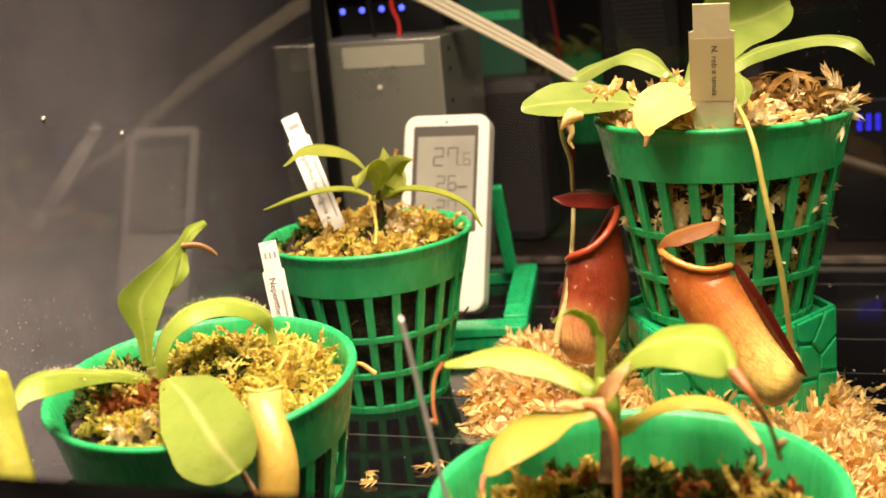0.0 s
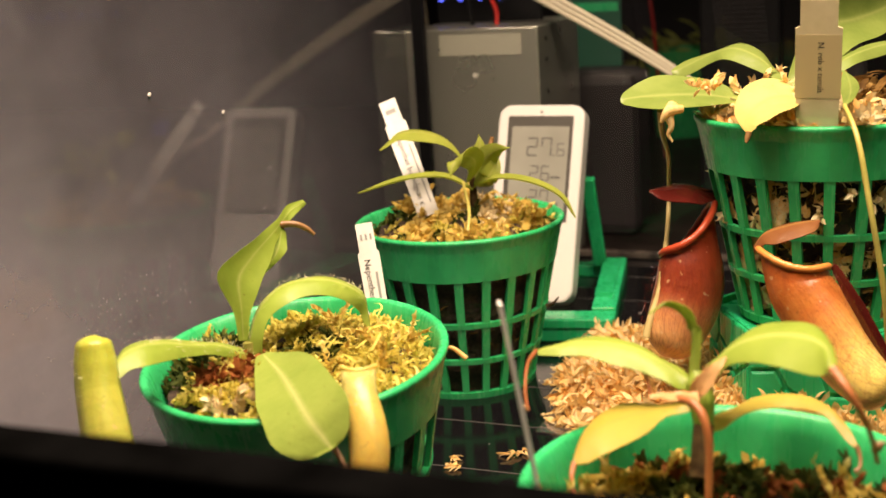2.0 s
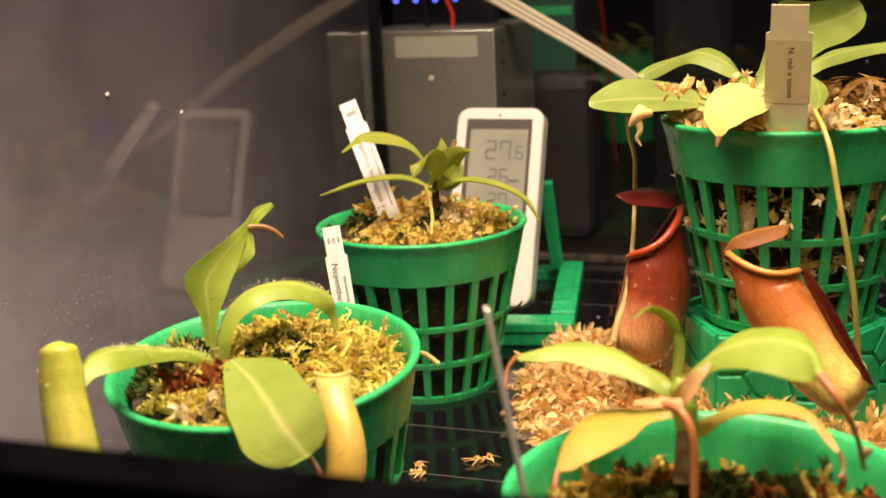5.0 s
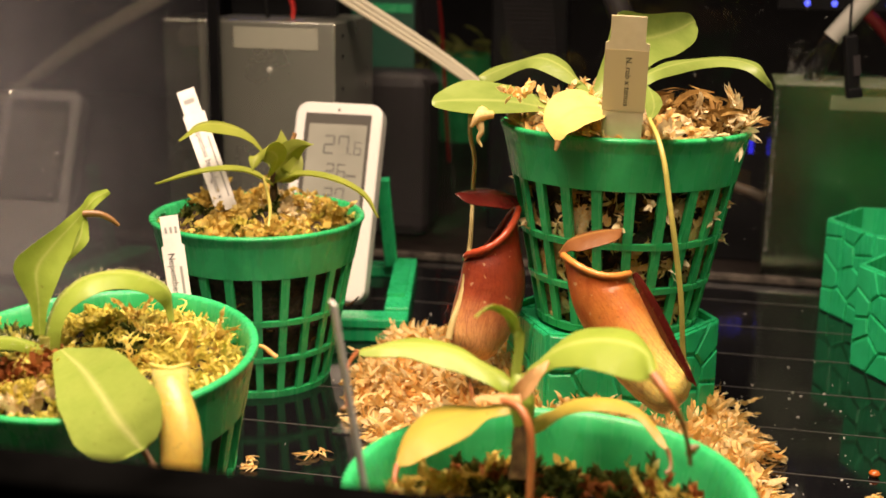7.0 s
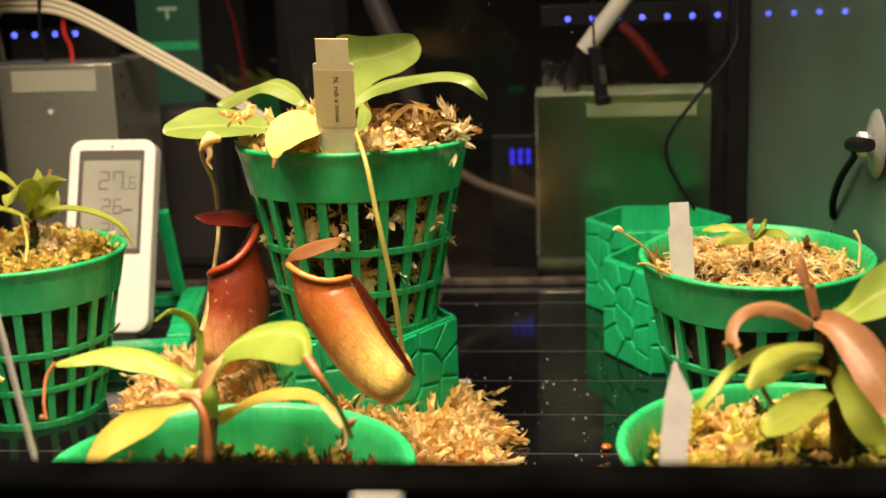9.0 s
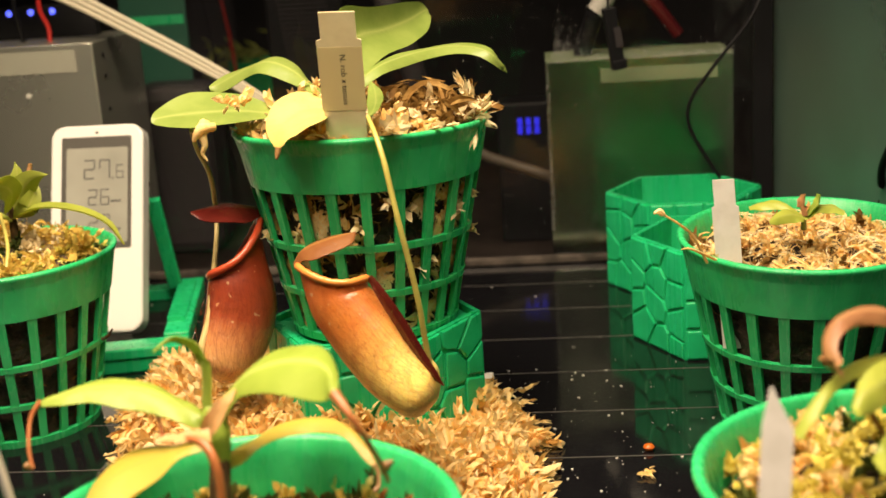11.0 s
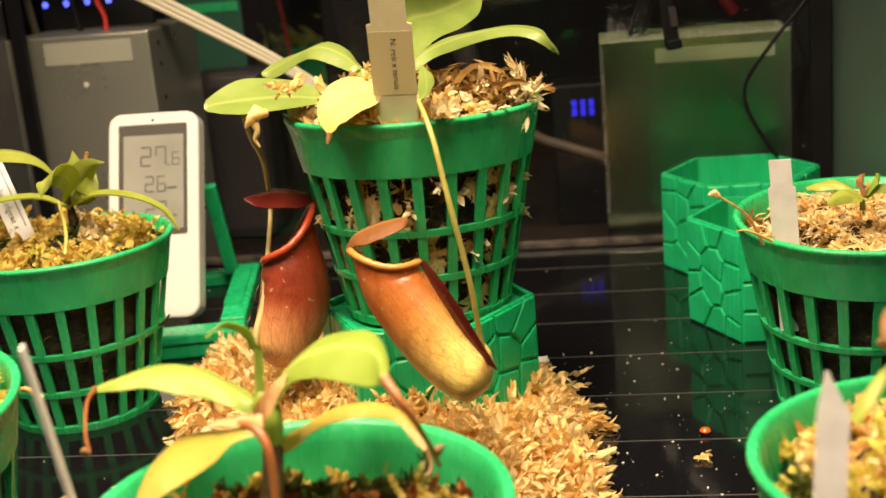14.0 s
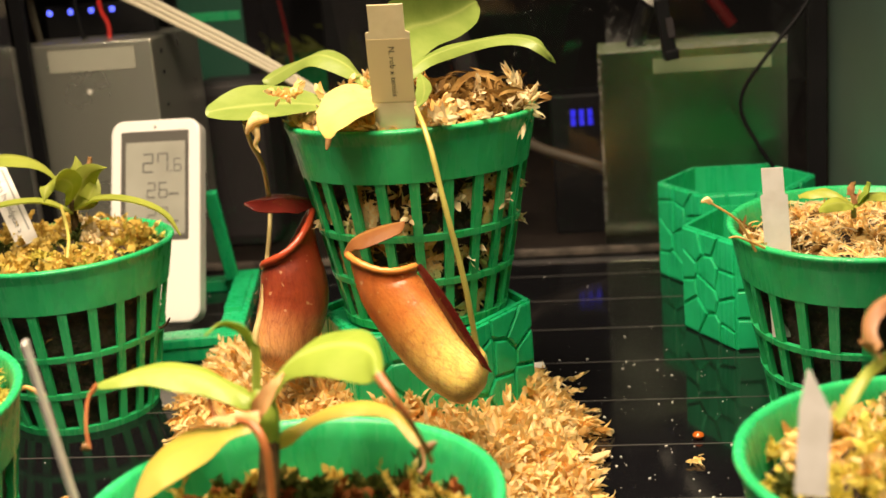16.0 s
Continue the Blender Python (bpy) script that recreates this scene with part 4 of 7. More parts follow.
def mat_height(x, y):
    u, v = (x - 0.138 + (y - 0.53) * 0.35) / 0.089, (y - 0.540) / 0.095
    d = (abs(u) ** 2.6 + abs(v) ** 2.6) ** (1 / 2.6) * (1 + 0.16 * noise.noise(Vector((x * 30, y * 30, 1.7))))
    return max(0.0, 0.032 * (1 - d**2.4)) + (0.004 * noise.noise(Vector((x * 60, y * 60, 4))) if d < 0.95 else 0), d


_spots = []
while len(_spots) < 2300:
    _x, _y = _r.uniform(0.03, 0.26), _r.uniform(0.44, 0.68)
    _h, _d = mat_height(_x, _y)
    if _d > 0.99 or abs(_x - 0.1625) < 0.036 and abs(_y - 0.5385) < 0.036:
        continue
    _spots.append(((_x, _y, max(_h, 0.001) + 0.001), ((_x - 0.14) * 3, (_y - 0.55) * 3, 1)))
stuffed("moss_mat", sprigs(_spots[:1300], 0.0120, 0.0064, 0.0020, 78, 12, 1.1, 0.9), MOSS_TAN, "loose mat of tan dry sphagnum moss on the black floor", "moss")
_flakes = strands(_spots, 0.0115, 0.0032, 79, 1.7, 0.35, 6)
stuffed("moss_mat", ([(v[0], v[1], max(v[2], 0.0005)) for v in _flakes[0]], _flakes[1]), MOSS_TAN, "curled tan sphagnum flakes on the loose mat", "moss")
_flakes = strands([(p, n) for p, n in _spots if noise.noise(Vector(p) * 45) > -0.05], 0.0125, 0.0022, 80, 2.2, 0.45, 6)
stuffed("moss_mat", ([(v[0], v[1], max(v[2], 0.0005)) for v in _flakes[0]], _flakes[1]), MOSS_PALE, "bleached curling sphagnum strands on the loose mat", "moss")
_V, _F, _n = [], [], 34
for _i in range(_n):
    for _j in range(_n):
        _u, _v = 2 * _i / (_n - 1) - 1, 2 * _j / (_n - 1) - 1
        _x, _y = 0.138 + 0.084 * _u * math.sqrt(1 - _v * _v / 2), 0.540 + 0.090 * _v * math.sqrt(1 - _u * _u / 2)
        _x -= (_y - 0.53) * 0.35
        _V.append((_x, _y, max(0.0004, mat_height(_x, _y)[0] - 0.001)))
_F = [(i * _n + j, (i + 1) * _n + j, (i + 1) * _n + j + 1, i * _n + j + 1) for i in range(_n - 1) for j in range(_n - 1)]
stuffed("moss_base", (_V, _F), BED, "compressed brown moss under the loose mat", "moss")
single("plastic_sheet", box(0.044, 0.515, 0.0002, 0.075, 0.585, 0.0008), CLEAR, "clear plastic sheet on the black floor beside the moss", "plastic sheet")


# ---- hexagonal printed planters ----
def clip_poly(poly, p, nrm):
    out = []
    for i, a in enumerate(poly):
        b = poly[(i + 1) % len(poly)]
        da, db = (a - p).dot(nrm), (b - p).dot(nrm)
        if da <= 0:
            out.append(a)
        if da * db < 0:
            out.append(a + (b - a) * (da / (da - db)))
    return out


def hex_planter(place, seed, radius=0.0445, height=0.056, turn=0.0, closed=None, label=""):
    ob = thing("hexagonal_planter", place, label, "planter", "hexagonal planters")
    rnd = random.Random(seed)
    o = Vector(place)
    t = 0.0022
    part("base", ([o + Vector(((radius - 0.003) * math.cos(a), (radius - 0.003) * math.sin(a), q)) for q in (0.0002, 0.002) for a in [math.radians(60 * k + turn) for k in range(6)]], [tuple(range(6))[::-1], tuple(range(6, 12))] + [(k, (k + 1) % 6, (k + 1) % 6 + 6, k + 6) for k in range(6)]), HEXGREEN, ob)
    if closed:
        part("top_plate", ([o + Vector(((radius - 0.003) * math.cos(a), (radius - 0.003) * math.sin(a), q)) for q in (closed - 0.002, closed) for a in [math.radians(60 * k + turn) for k in range(6)]], [tuple(range(6))[::-1], tuple(range(6, 12))] + [(k, (k + 1) % 6, (k + 1) % 6 + 6, k + 6) for k in range(6)]), HEXGREEN, ob)
    for k in range(6):
        a0, a1 = math.radians(60 * k + turn), math.radians(60 * k + 60 + turn)
        A, B = Vector((radius * math.cos(a0), radius * math.sin(a0), 0)), Vector((radius * math.cos(a1), radius * math.sin(a1), 0))
        inn = (radius - t / math.cos(math.pi / 6)) / radius
        quad = [A, B, B * inn, A * inn]
        panel = part("side_panel", ([o + q + Vector((0, 0, z)) for z in (0, height) for q in quad], [(0, 1, 5, 4), (1, 2, 6, 5), (2, 3, 7, 6), (3, 0, 4, 7), (4, 5, 6, 7), (3, 2, 1, 0)]), HEXGREEN, ob)
        e, nrm = (B - A), Vector((math.cos((a0 + a1) / 2), math.sin((a0 + a1) / 2), 0))
        L = e.length
        e = e / L
        cols, rows = 3, 4
        seeds = [Vector(((i + 0.5 + rnd.uniform(-0.42, 0.42)) * L / cols, (j + 0.5 + rnd.uniform(-0.42, 0.42)) * height / rows)) for i in range(cols) for j in range(rows)]
        m = 0.0006
        for s in seeds:
            poly = [Vector((m, m)), Vector((L - m, m)), Vector((L - m, height - m)), Vector((m, height - m))]
            for q in seeds:
                if q is not s:
                    d = (q - s).normalized()
                    poly = clip_poly(poly, (s + q) / 2 - d * 0.0007, d)
            if len(poly) < 3:
                continue
            c = sum(poly, Vector((0, 0))) / len(poly)
            V = []
            for lift, shrink in ((-0.0002, 1.0), (0.0007, 0.985), (0.0011, 0.90)):
                for p in poly:
                    p2 = c + (p - c) * shrink
                    V.append(o + A + e * p2.x + Vector((0, 0, p2.y)) + nrm * lift)
            n = len(poly)
            F = [(r * n + i, r * n + (i + 1) % n, (r + 1) * n + (i + 1) % n, (r + 1) * n + i) for r in (0, 1) for i in range(n)] + [tuple(2 * n + i for i in range(n))]
            part("cell", (V, F), HEXGREEN, panel)
    return ob


hex_planter((0.3145, 0.7685, 0.0), 4, label="empty green hexagonal planter with cracked-stone relief on black glass")
hex_planter((0.3225, 0.669, 0.0), 9, height=0.0545, label="green hexagonal planter with cracked-stone relief behind a net pot")
hex_planter((0.1625, 0.5385, 0.0), 12, height=0.0592, closed=0.0565, label="green hexagonal planter used as a stand under a net pot")


# ---- thermometer on its printed stand ----
def rounded_slab(w, hgt, d, r, bev=0.0015, seg=6):
    """A slab in the xz plane, front at y=0, back at y=d, with round corners and a softened front edge."""
    def loop(ins):
        pts = []
        for cx, cz, a0 in ((w / 2 - r, hgt - r, 0), (-w / 2 + r, hgt - r, 90), (-w / 2 + r, r, 180), (w / 2 - r, r, 270)):
            for k in range(seg + 1):
                a = math.radians(a0 + 90 * k / seg)
                pts.append((cx + (r - ins) * math.cos(a), cz + (r - ins) * math.sin(a)))
        return pts
    levels = [(0.0, bev), (bev * 0.3, bev * 0.3), (bev, 0.0), (d - bev, 0.0), (d, bev)]
    V = [(x, y, z) for y, ins in levels for x, z in loop(ins)]
    n = 4 * (seg + 1)
    F = [(k * n + i, k * n + (i + 1) % n, (k + 1) * n + (i + 1) % n, (k + 1) * n + i) for k in range(len(levels) - 1) for i in range(n)]
    F += [tuple(range(n)), tuple((len(levels) - 1) * n + i for i in range(n))[::-1]]
    return V, F


TH = pose(-0.0172, 0.6865, 0.0072, -22.5) @ pose(0, 0, 0, 0, 0, 1)
th = thing("thermometer", TH.translation, "white digital thermometer with grey display leaning on a green stand", "thermometer")
part("case", moved(rounded_slab(0.0535, 0.1185, 0.0125, 0.008), TH), WHITE, th, smooth=False)
part("screen_frame", moved(rounded_slab(0.0405, 0.064, 0.0012, 0.001, 0.0002, 2), TH @ pose(0, -0.0005, 0.0475)), LCD_EDGE, th, "dark brown display surround")
_scr = part("screen", moved(rounded_slab(0.0355, 0.0545, 0.0010, 0.0008, 0.0002, 2), TH @ pose(0.0005, -0.0009, 0.0505)), LCD, th, "grey liquid crystal display")
SEGMENTS = {"2": "abged", "7": "fabc", "6": "afgedc"}


def seven(ch, s):
    """A seven-segment digit, s high, in the xz plane."""
    w, t = 0.27 * s, 0.045 * s
    bars = {"a": (-w, s / 2 - t, w, s / 2 + t), "g": (-w, -t, w, t), "d": (-w, -s / 2 - t, w, -s / 2 + t), "f": (-w - t, 0.03 * s, -w + t, s / 2), "b": (w - t, 0.03 * s, w + t, s / 2), "e": (-w - t, -s / 2, -w + t, -0.03 * s), "c": (w - t, -s / 2, w + t, -0.03 * s)}
    return [box(x0, -0.0001 - 0.00001 * i, z0, x1, 0, z1) for i, (x0, z0, x1, z1) in enumerate(bars[k] for k in SEGMENTS[ch])]


for _t, _s, _x, _z in (("2", 0.0105, -0.0038, 0.0925), ("7", 0.0105, 0.0050, 0.0925), ("6", 0.0072, 0.0138, 0.0909), ("2", 0.0085, -0.0018, 0.0765), ("6", 0.0085, 0.0052, 0.0765), ("2", 0.0085, -0.0014, 0.0620), ("7", 0.0085, 0.0056, 0.0620)):
    for _q in seven(_t, _s):
        part("digit_segment", moved(_q, TH @ pose(_x, -0.00095, _z)), LCD_INK, _scr)
part("decimal_point", moved(box(-0.0005, -0.0001, 0, 0.0005, 0, 0.001), TH @ pose(0.0098, -0.00095, 0.0868)), LCD_INK, _scr)
for _x, _z, _w in ((0.0115, 0.0735, 0.006), (0.0115, 0.0575, 0.006)):
    part("unit_bar", moved(box(-_w / 2, -0.00012, 0, _w / 2, 0, 0.0012), TH @ pose(_x, -0.00095, _z)), LCD_INK, _scr)
part("sensor_dot", moved(rounded_slab(0.0016, 0.0016, 0.0005, 0.0007, 0.0001, 3), TH @ pose(0.0, -0.0003, 0.1130)), LCD_EDGE, th)

st = thing("thermometer_stand", (0.0, 0.70, 0.0), "green printed plastic stand with a ridged rail under the thermometer", "stand")
ST = pose(-0.0025, 0.655, 0.0, 0, 0, 11)
part("front_bar", moved(box(-0.045, -0.020, 0.0, 0.045, 0.014, 0.0078, 0.0012), ST), HEXGREEN, st)
part("front_lip", moved(box(-0.045, -0.021, 0.0078, 0.045, -0.014, 0.0135, 0.001), ST), HEXGREEN, st)
for _s in (-1, 1):
    _side = part("side_rail", moved(box(_s * 0.045 - (0.014 if _s > 0 else 0), 0.0145, 0.0, _s * 0.045 + (0.014 if _s < 0 else 0), 0.125, 0.0095, 0.001), ST), HEXGREEN, st)
    for _k in range(13):
        _x0 = _s * 0.045 - (0.0135 if _s > 0 else -0.0035)
        part("ridge", moved(box(_x0, 0.035 + _k * 0.0062, 0.0092, _x0 + 0.010, 0.0382 + _k * 0.0062, 0.0122), ST), HEXGREEN, _side)
part("back_bar", moved(box(-0.0305, 0.112, 0.0, 0.0305, 0.125, 0.0072, 0.001), ST), HEXGREEN, st)
_prop = moved(box(-0.004, -0.0025, 0.0, 0.004, 0.0025, 0.064, 0.0008), pose(0.0058, 0.766, 0.0095, 20, -3, 8))
part("prop", _prop, HEXGREEN, st)
_prop = moved(box(-0.004, -0.0025, 0.0, 0.004, 0.0025, 0.064, 0.0008), pose(-0.046, 0.755, 0.0095, 20, -3, 8))
part("prop", _prop, HEXGREEN, st)


# ---- pitcher plants ----
def pitcher(parent, axis, radii, mouth_a, mouth_b, depth_dir, body_mat, lip_mat, lid=None, lid_mat=None, lip=0.0011, name="pitcher"):
    """A hanging pitcher: an oblique mouth between two points, then a swelling body along axis."""
    A, B = Vector(mouth_a), Vector(mouth_b)
    dd = Vector(depth_dir)
    m_ax = (B - A) / 2
    mid = (A + B) / 2
    dd = (dd - dd.dot(m_ax.normalized()) * m_ax.normalized()).normalized()
    n, sides = 26, 24
    C = spline([mid, *axis], n)
    sag = (Vector(axis[0]) - mid).normalized() * m_ax.length * 0.34
    V, F, along = [], [], []
    for k, c in enumerate(C):
        s = k / n
        t = (C[min(k + 1, n)] - C[max(k - 1, 0)]).normalized()
        e1 = (m_ax.normalized() - m_ax.normalized().dot(t) * t).normalized()
        e2 = (dd - dd.dot(t) * t - (dd - dd.dot(t) * t).dot(e1) * e1).normalized()
        f = max(0.0, 1 - s / 0.22)
        f = f * f * (3 - 2 * f)
        r = lerp(radii, s) * (math.sqrt(max(0.0, 1 - ((s - 0.84) / 0.162) ** 2)) if s > 0.84 else 1.0)
        u1 = m_ax * f + e1 * r * (1 - f)
        u2 = (dd * m_ax.length * 0.72) * f + e2 * r * 0.86 * (1 - f)
        for j in range(sides):
            w = 2 * math.pi * j / sides
            V.append(c + u1 * math.cos(w) + u2 * math.sin(w) + sag * (f * math.sin(w) ** 2))
            along.append(s)
    for k in range(n):
        for j in range(sides):
            j2 = (j + 1) % sides
            F.append((k * sides + j, k * sides + j2, (k + 1) * sides + j2, (k + 1) * sides + j))
    F.append(tuple(n * sides + j for j in range(sides)))
    # inner wall
    off = len(V)
    for k in range(9):
        for j in range(sides):
            c = C[k]
            V.append(c + (V[k * sides + j] - c) * 0.93)
            along.append(0.3)
    for k in range(8):
        for j in range(sides):
            j2 = (j + 1) % sides
            F.append((off + k * sides + j, off + (k + 1) * sides + j, off + (k + 1) * sides + j2, off + k * sides + j2))
    for j in range(sides):
        j2 = (j + 1) % sides
        F.append((j, off + j, off + j2, j2))
    body = part(name, (V, F, {"along": along, "across": [abs(2 * (k % sides) / sides - 1) for k in range(len(V))]}), body_mat, parent, smooth=True)
    ring = [mid + m_ax * math.cos(w) * 1.0 + dd * m_ax.length * 0.72 * math.sin(w) + sag * math.sin(w) ** 2 for w in [2 * math.pi * j / 40 for j in range(40)]]
    V, F = [], []
    for k, c in enumerate(ring):
        t = (ring[(k + 1) % 40] - ring[k - 1]).normalized()
        o = (c - mid).normalized()
        o2 = t.cross(o)
        rr = lip * (1.0 + 0.16 * (k % 2))
        for j in range(8):
            w = 2 * math.pi * j / 8
            V.append(c + rr * (math.cos(w) * o + math.sin(w) * o2))
    F = [(k * 8 + j, ((k + 1) % 40) * 8 + j, ((k + 1) % 40) * 8 + (j + 1) % 8, k * 8 + (j + 1) % 8) for k in range(40) for j in range(8)]
    part("lip", (V, F), lip_mat, body, "ribbed glossy lip", smooth=True)
    if lid:
        pts, half, side = lid
        part("lid", blade(pts, half, side, "round", -0.25, 0.0011, n=18), lid_mat, body, "leaf-like lid", smooth=True)
    return body


def leaf(plant, pts, half, side, material, shape="oval", fold=0.25, wavy=0.0, label="", seed=1, thick=0.0007):
    return part("leaf", blade(pts, half, side, shape, fold, thick, wavy, seed=seed), material, plant, label, smooth=True)


def bent_leaf(plant, mids, halves, sides, material, fold=0.2, label=""):
    return part("leaf", bent_blade(mids, halves, sides, fold, seed=int(mids[0][0] * 1e5)), material, plant, label, smooth=True)


def cord(plant, name, pts, r, material, label="", n=18):
    return part(name, tube(pts, r, n, 8), material, plant, label, smooth=True)


def hairs(spine, radius, count, length, seed):
    """Fine short bristles round a line."""
    rnd = random.Random(seed)
    C = spline(spine, 40)
    V, F = [], []
    for _i in range(count):
        c = C[rnd.randrange(int(0.86 * len(C)))]
        d = Vector((rnd.gauss(0, 1), rnd.gauss(0, 1), rnd.gauss(0, 1))).normalized()
        p = c + d * radius * rnd.uniform(0.7, 1.0)
        s = d.cross(Vector((0.3, 0.2, 1))).normalized() * 0.00007
        n0 = len(V)
        q = p + d * length * rnd.uniform(0.5, 1.2)
        V += [p - s, p + s, q + s * 0.3, q - s * 0.3]
        F.append((n0, n0 + 1, n0 + 2, n0 + 3))
    return V, F


# hairy plant, front left pot
pa = thing("pitcher_plant", (-0.002, 0.3645, 0.0775), "yellow-green hairy pitcher plant with broad young leaves in moss", "plant")
cord(pa, "stem", [(-0.002, 0.3645, 0.0775), (-0.003, 0.3645, 0.083), (-0.0035, 0.3647, 0.089)], [0.0026, 0.0024, 0.002], STEM)
bent_leaf(pa, [(-0.0051, 0.3647, 0.0894), (-0.0059, 0.3665, 0.0993), (-0.0067, 0.3680, 0.1098), (-0.0047, 0.3740, 0.1157), (-0.0025, 0.3815, 0.1204), (-0.0017, 0.3890, 0.1237), (-0.0004, 0.3955, 0.1274), (0.0020, 0.4015, 0.1291)], [0.0017, 0.0030, 0.0081, 0.0072, 0.0042, 0.0021, 0.0022, 0.0011], [(0.99, 0.15, 0.03), (0.84, 0.50, -0.20), (0.59, 0.74, -0.33), (0.44, 0.84, -0.32), (0.31, 0.84, -0.45), (0.23, 0.47, -0.85), (0.55, 0.23, -0.80), (0.30, 0.46, -0.84)], LEAF, 0.12, label="folded upright leaf")
bent_leaf(pa, [(-0.0035, 0.3785, 0.1090), (-0.0013, 0.3850, 0.1151), (-0.0013, 0.3885, 0.1199), (-0.0018, 0.3905, 0.1234)], [0.0015, 0.0030, 0.0021, 0.0006], [(0.14, 0.98, -0.13), (0.70, 0.67, -0.27), (0.62, 0.71, -0.33), (0.59, 0.79, -0.16)], LEAF, 0.1, label="far half of the folded leaf")
cord(pa, "tendril", [(-0.0022, 0.3900, 0.1235), (0.0026, 0.3920, 0.1234), (0.0058, 0.3940, 0.1216), (0.0085, 0.3950, 0.1191)], [0.0013, 0.0011, 0.0010, 0.0006], DRY, "dry brown tendril", 18)
_arch = [(-0.0038, 0.3660, 0.0835), (-0.0030, 0.3680, 0.0921), (-0.0009, 0.3720, 0.0993), (0.0035, 0.3780, 0.1041), (0.0092, 0.3840, 0.1050), (0.0150, 0.3900, 0.1036), (0.0198, 0.3960, 0.0998), (0.0228, 0.3990, 0.0957), (0.0235, 0.4000, 0.0905)]
bent_leaf(pa, [(-0.0028, 0.3645, 0.0837), (-0.0022, 0.3670, 0.0918), (-0.0008, 0.3720, 0.0988), (0.0036, 0.3780, 0.1034), (0.0094, 0.3840, 0.1046), (0.0150, 0.3900, 0.1032), (0.0200, 0.3955, 0.0995), (0.0229, 0.3985, 0.0955), (0.0234, 0.3995, 0.0901), (0.0257, 0.3970, 0.0810)], [0.0041, 0.0053, 0.0061, 0.0083, 0.0073, 0.0068, 0.0059, 0.0048, 0.0025, 0.0011], [(0.93, -0.37, -0.05), (0.82, -0.57, 0.05), (0.76, -0.65, -0.06), (0.69, -0.73, -0.04), (0.54, -0.83, -0.15), (0.43, -0.88, -0.22), (0.29, -0.92, -0.25), (0.13, -0.95, -0.30), (-0.01, -1.00, -0.07), (-0.37, -0.93, 0.08)], LEAF, -0.35, label="arching leaf with fine hairs")
_left = [(-0.0028, 0.3630, 0.0844), (-0.0071, 0.3530, 0.0911), (-0.0103, 0.3420, 0.0945), (-0.0120, 0.3320, 0.0980), (-0.0137, 0.3230, 0.1001), (-0.0156, 0.3160, 0.0998)]
bent_leaf(pa, [(-0.0027, 0.3630, 0.0844), (-0.0072, 0.3530, 0.0909), (-0.0103, 0.3420, 0.0943), (-0.0119, 0.3320, 0.0978), (-0.0136, 0.3230, 0.0999), (-0.0161, 0.3165, 0.0995), (-0.0158, 0.3110, 0.0978)], [0.0022, 0.0036, 0.0048, 0.0077, 0.0090, 0.0073, 0.0043], [(0.42, -0.45, -0.79), (0.48, -0.83, -0.28), (0.51, -0.83, -0.23), (0.60, -0.78, -0.16), (0.61, -0.78, -0.13), (0.63, -0.75, -0.21), (0.63, -0.70, -0.32)], LEAF, -0.3)
bent_leaf(pa, [(0.0040, 0.3610, 0.0864), (0.0220, 0.3410, 0.0888), (0.0357, 0.3250, 0.0890), (0.0462, 0.3145, 0.0859), (0.0527, 0.3105, 0.0825), (0.0556, 0.3090, 0.0806), (0.0567, 0.3085, 0.0805)], [0.0025, 0.0092, 0.0121, 0.0134, 0.0105, 0.0054, 0.0009], [(0.86, 0.40, 0.32), (0.58, 0.65, 0.49), (0.75, 0.41, 0.51), (0.79, 0.26, 0.55), (0.76, 0.24, 0.61), (0.80, 0.18, 0.57), (0.70, 0.53, 0.48)], LEAF_PALE, 0.08, label="broad flat hanging leaf")
cord(pa, "tendril", [(0.0525, 0.3143, 0.0800), (0.0583, 0.3107, 0.0749), (0.0607, 0.3105, 0.0706), (0.0620, 0.3105, 0.0650)], [0.0010, 0.0009, 0.0008], DRY)
cord(pa, "pitcher", [(-0.0199, 0.3077, 0.1088), (-0.0198, 0.3073, 0.1068), (-0.0190, 0.3060, 0.1005), (-0.0171, 0.3034, 0.0928), (-0.0123, 0.2986, 0.0803), (-0.0110, 0.2975, 0.0710)], [0.0006, 0.0052, 0.0063, 0.0067, 0.0074, 0.0076], PITCH_GREEN, "young unopened hairy pitcher", 26)
part("hair", hairs([(-0.0190, 0.3060, 0.1045), (-0.0171, 0.3034, 0.0928), (-0.0123, 0.2986, 0.0803), (-0.0110, 0.2975, 0.0710)], 0.0064, 260, 0.0020, 8), HAIR, pa)
pitcher(pa, [(0.0580, 0.3242, 0.0904), (0.0632, 0.3174, 0.0817), (0.0648, 0.3128, 0.0726), (0.0630, 0.3100, 0.0660)], [0.0050, 0.0050, 0.0056, 0.0058, 0.0054, 0.0040], (0.0482, 0.3325, 0.0955), (0.0584, 0.3352, 0.0955), (0.45, -0.8, 0.35), PITCH_DRY, PITCH_DRY, None, None, 0.0006)
cord(pa, "tendril", [(-0.0172, 0.3126, 0.0983), (-0.0150, 0.306, 0.088), (-0.0105, 0.297, 0.074)], [0.0009, 0.0007], TENDRIL)
part("hair", hairs(_arch, 0.0027, 900, 0.0010, 5), HAIR, pa, "fine pale hairs")
part("hair", hairs(_left, 0.0026, 600, 0.0013, 7), HAIR, pa)
cord(pa, "old_strand", [(0.057, 0.3815, 0.0807), (0.0593, 0.3885, 0.0835), (0.0647, 0.3898, 0.0796)], [0.0005, 0.0006, 0.0009], MOSS_TAN, "pale dry strand over the pot rim")

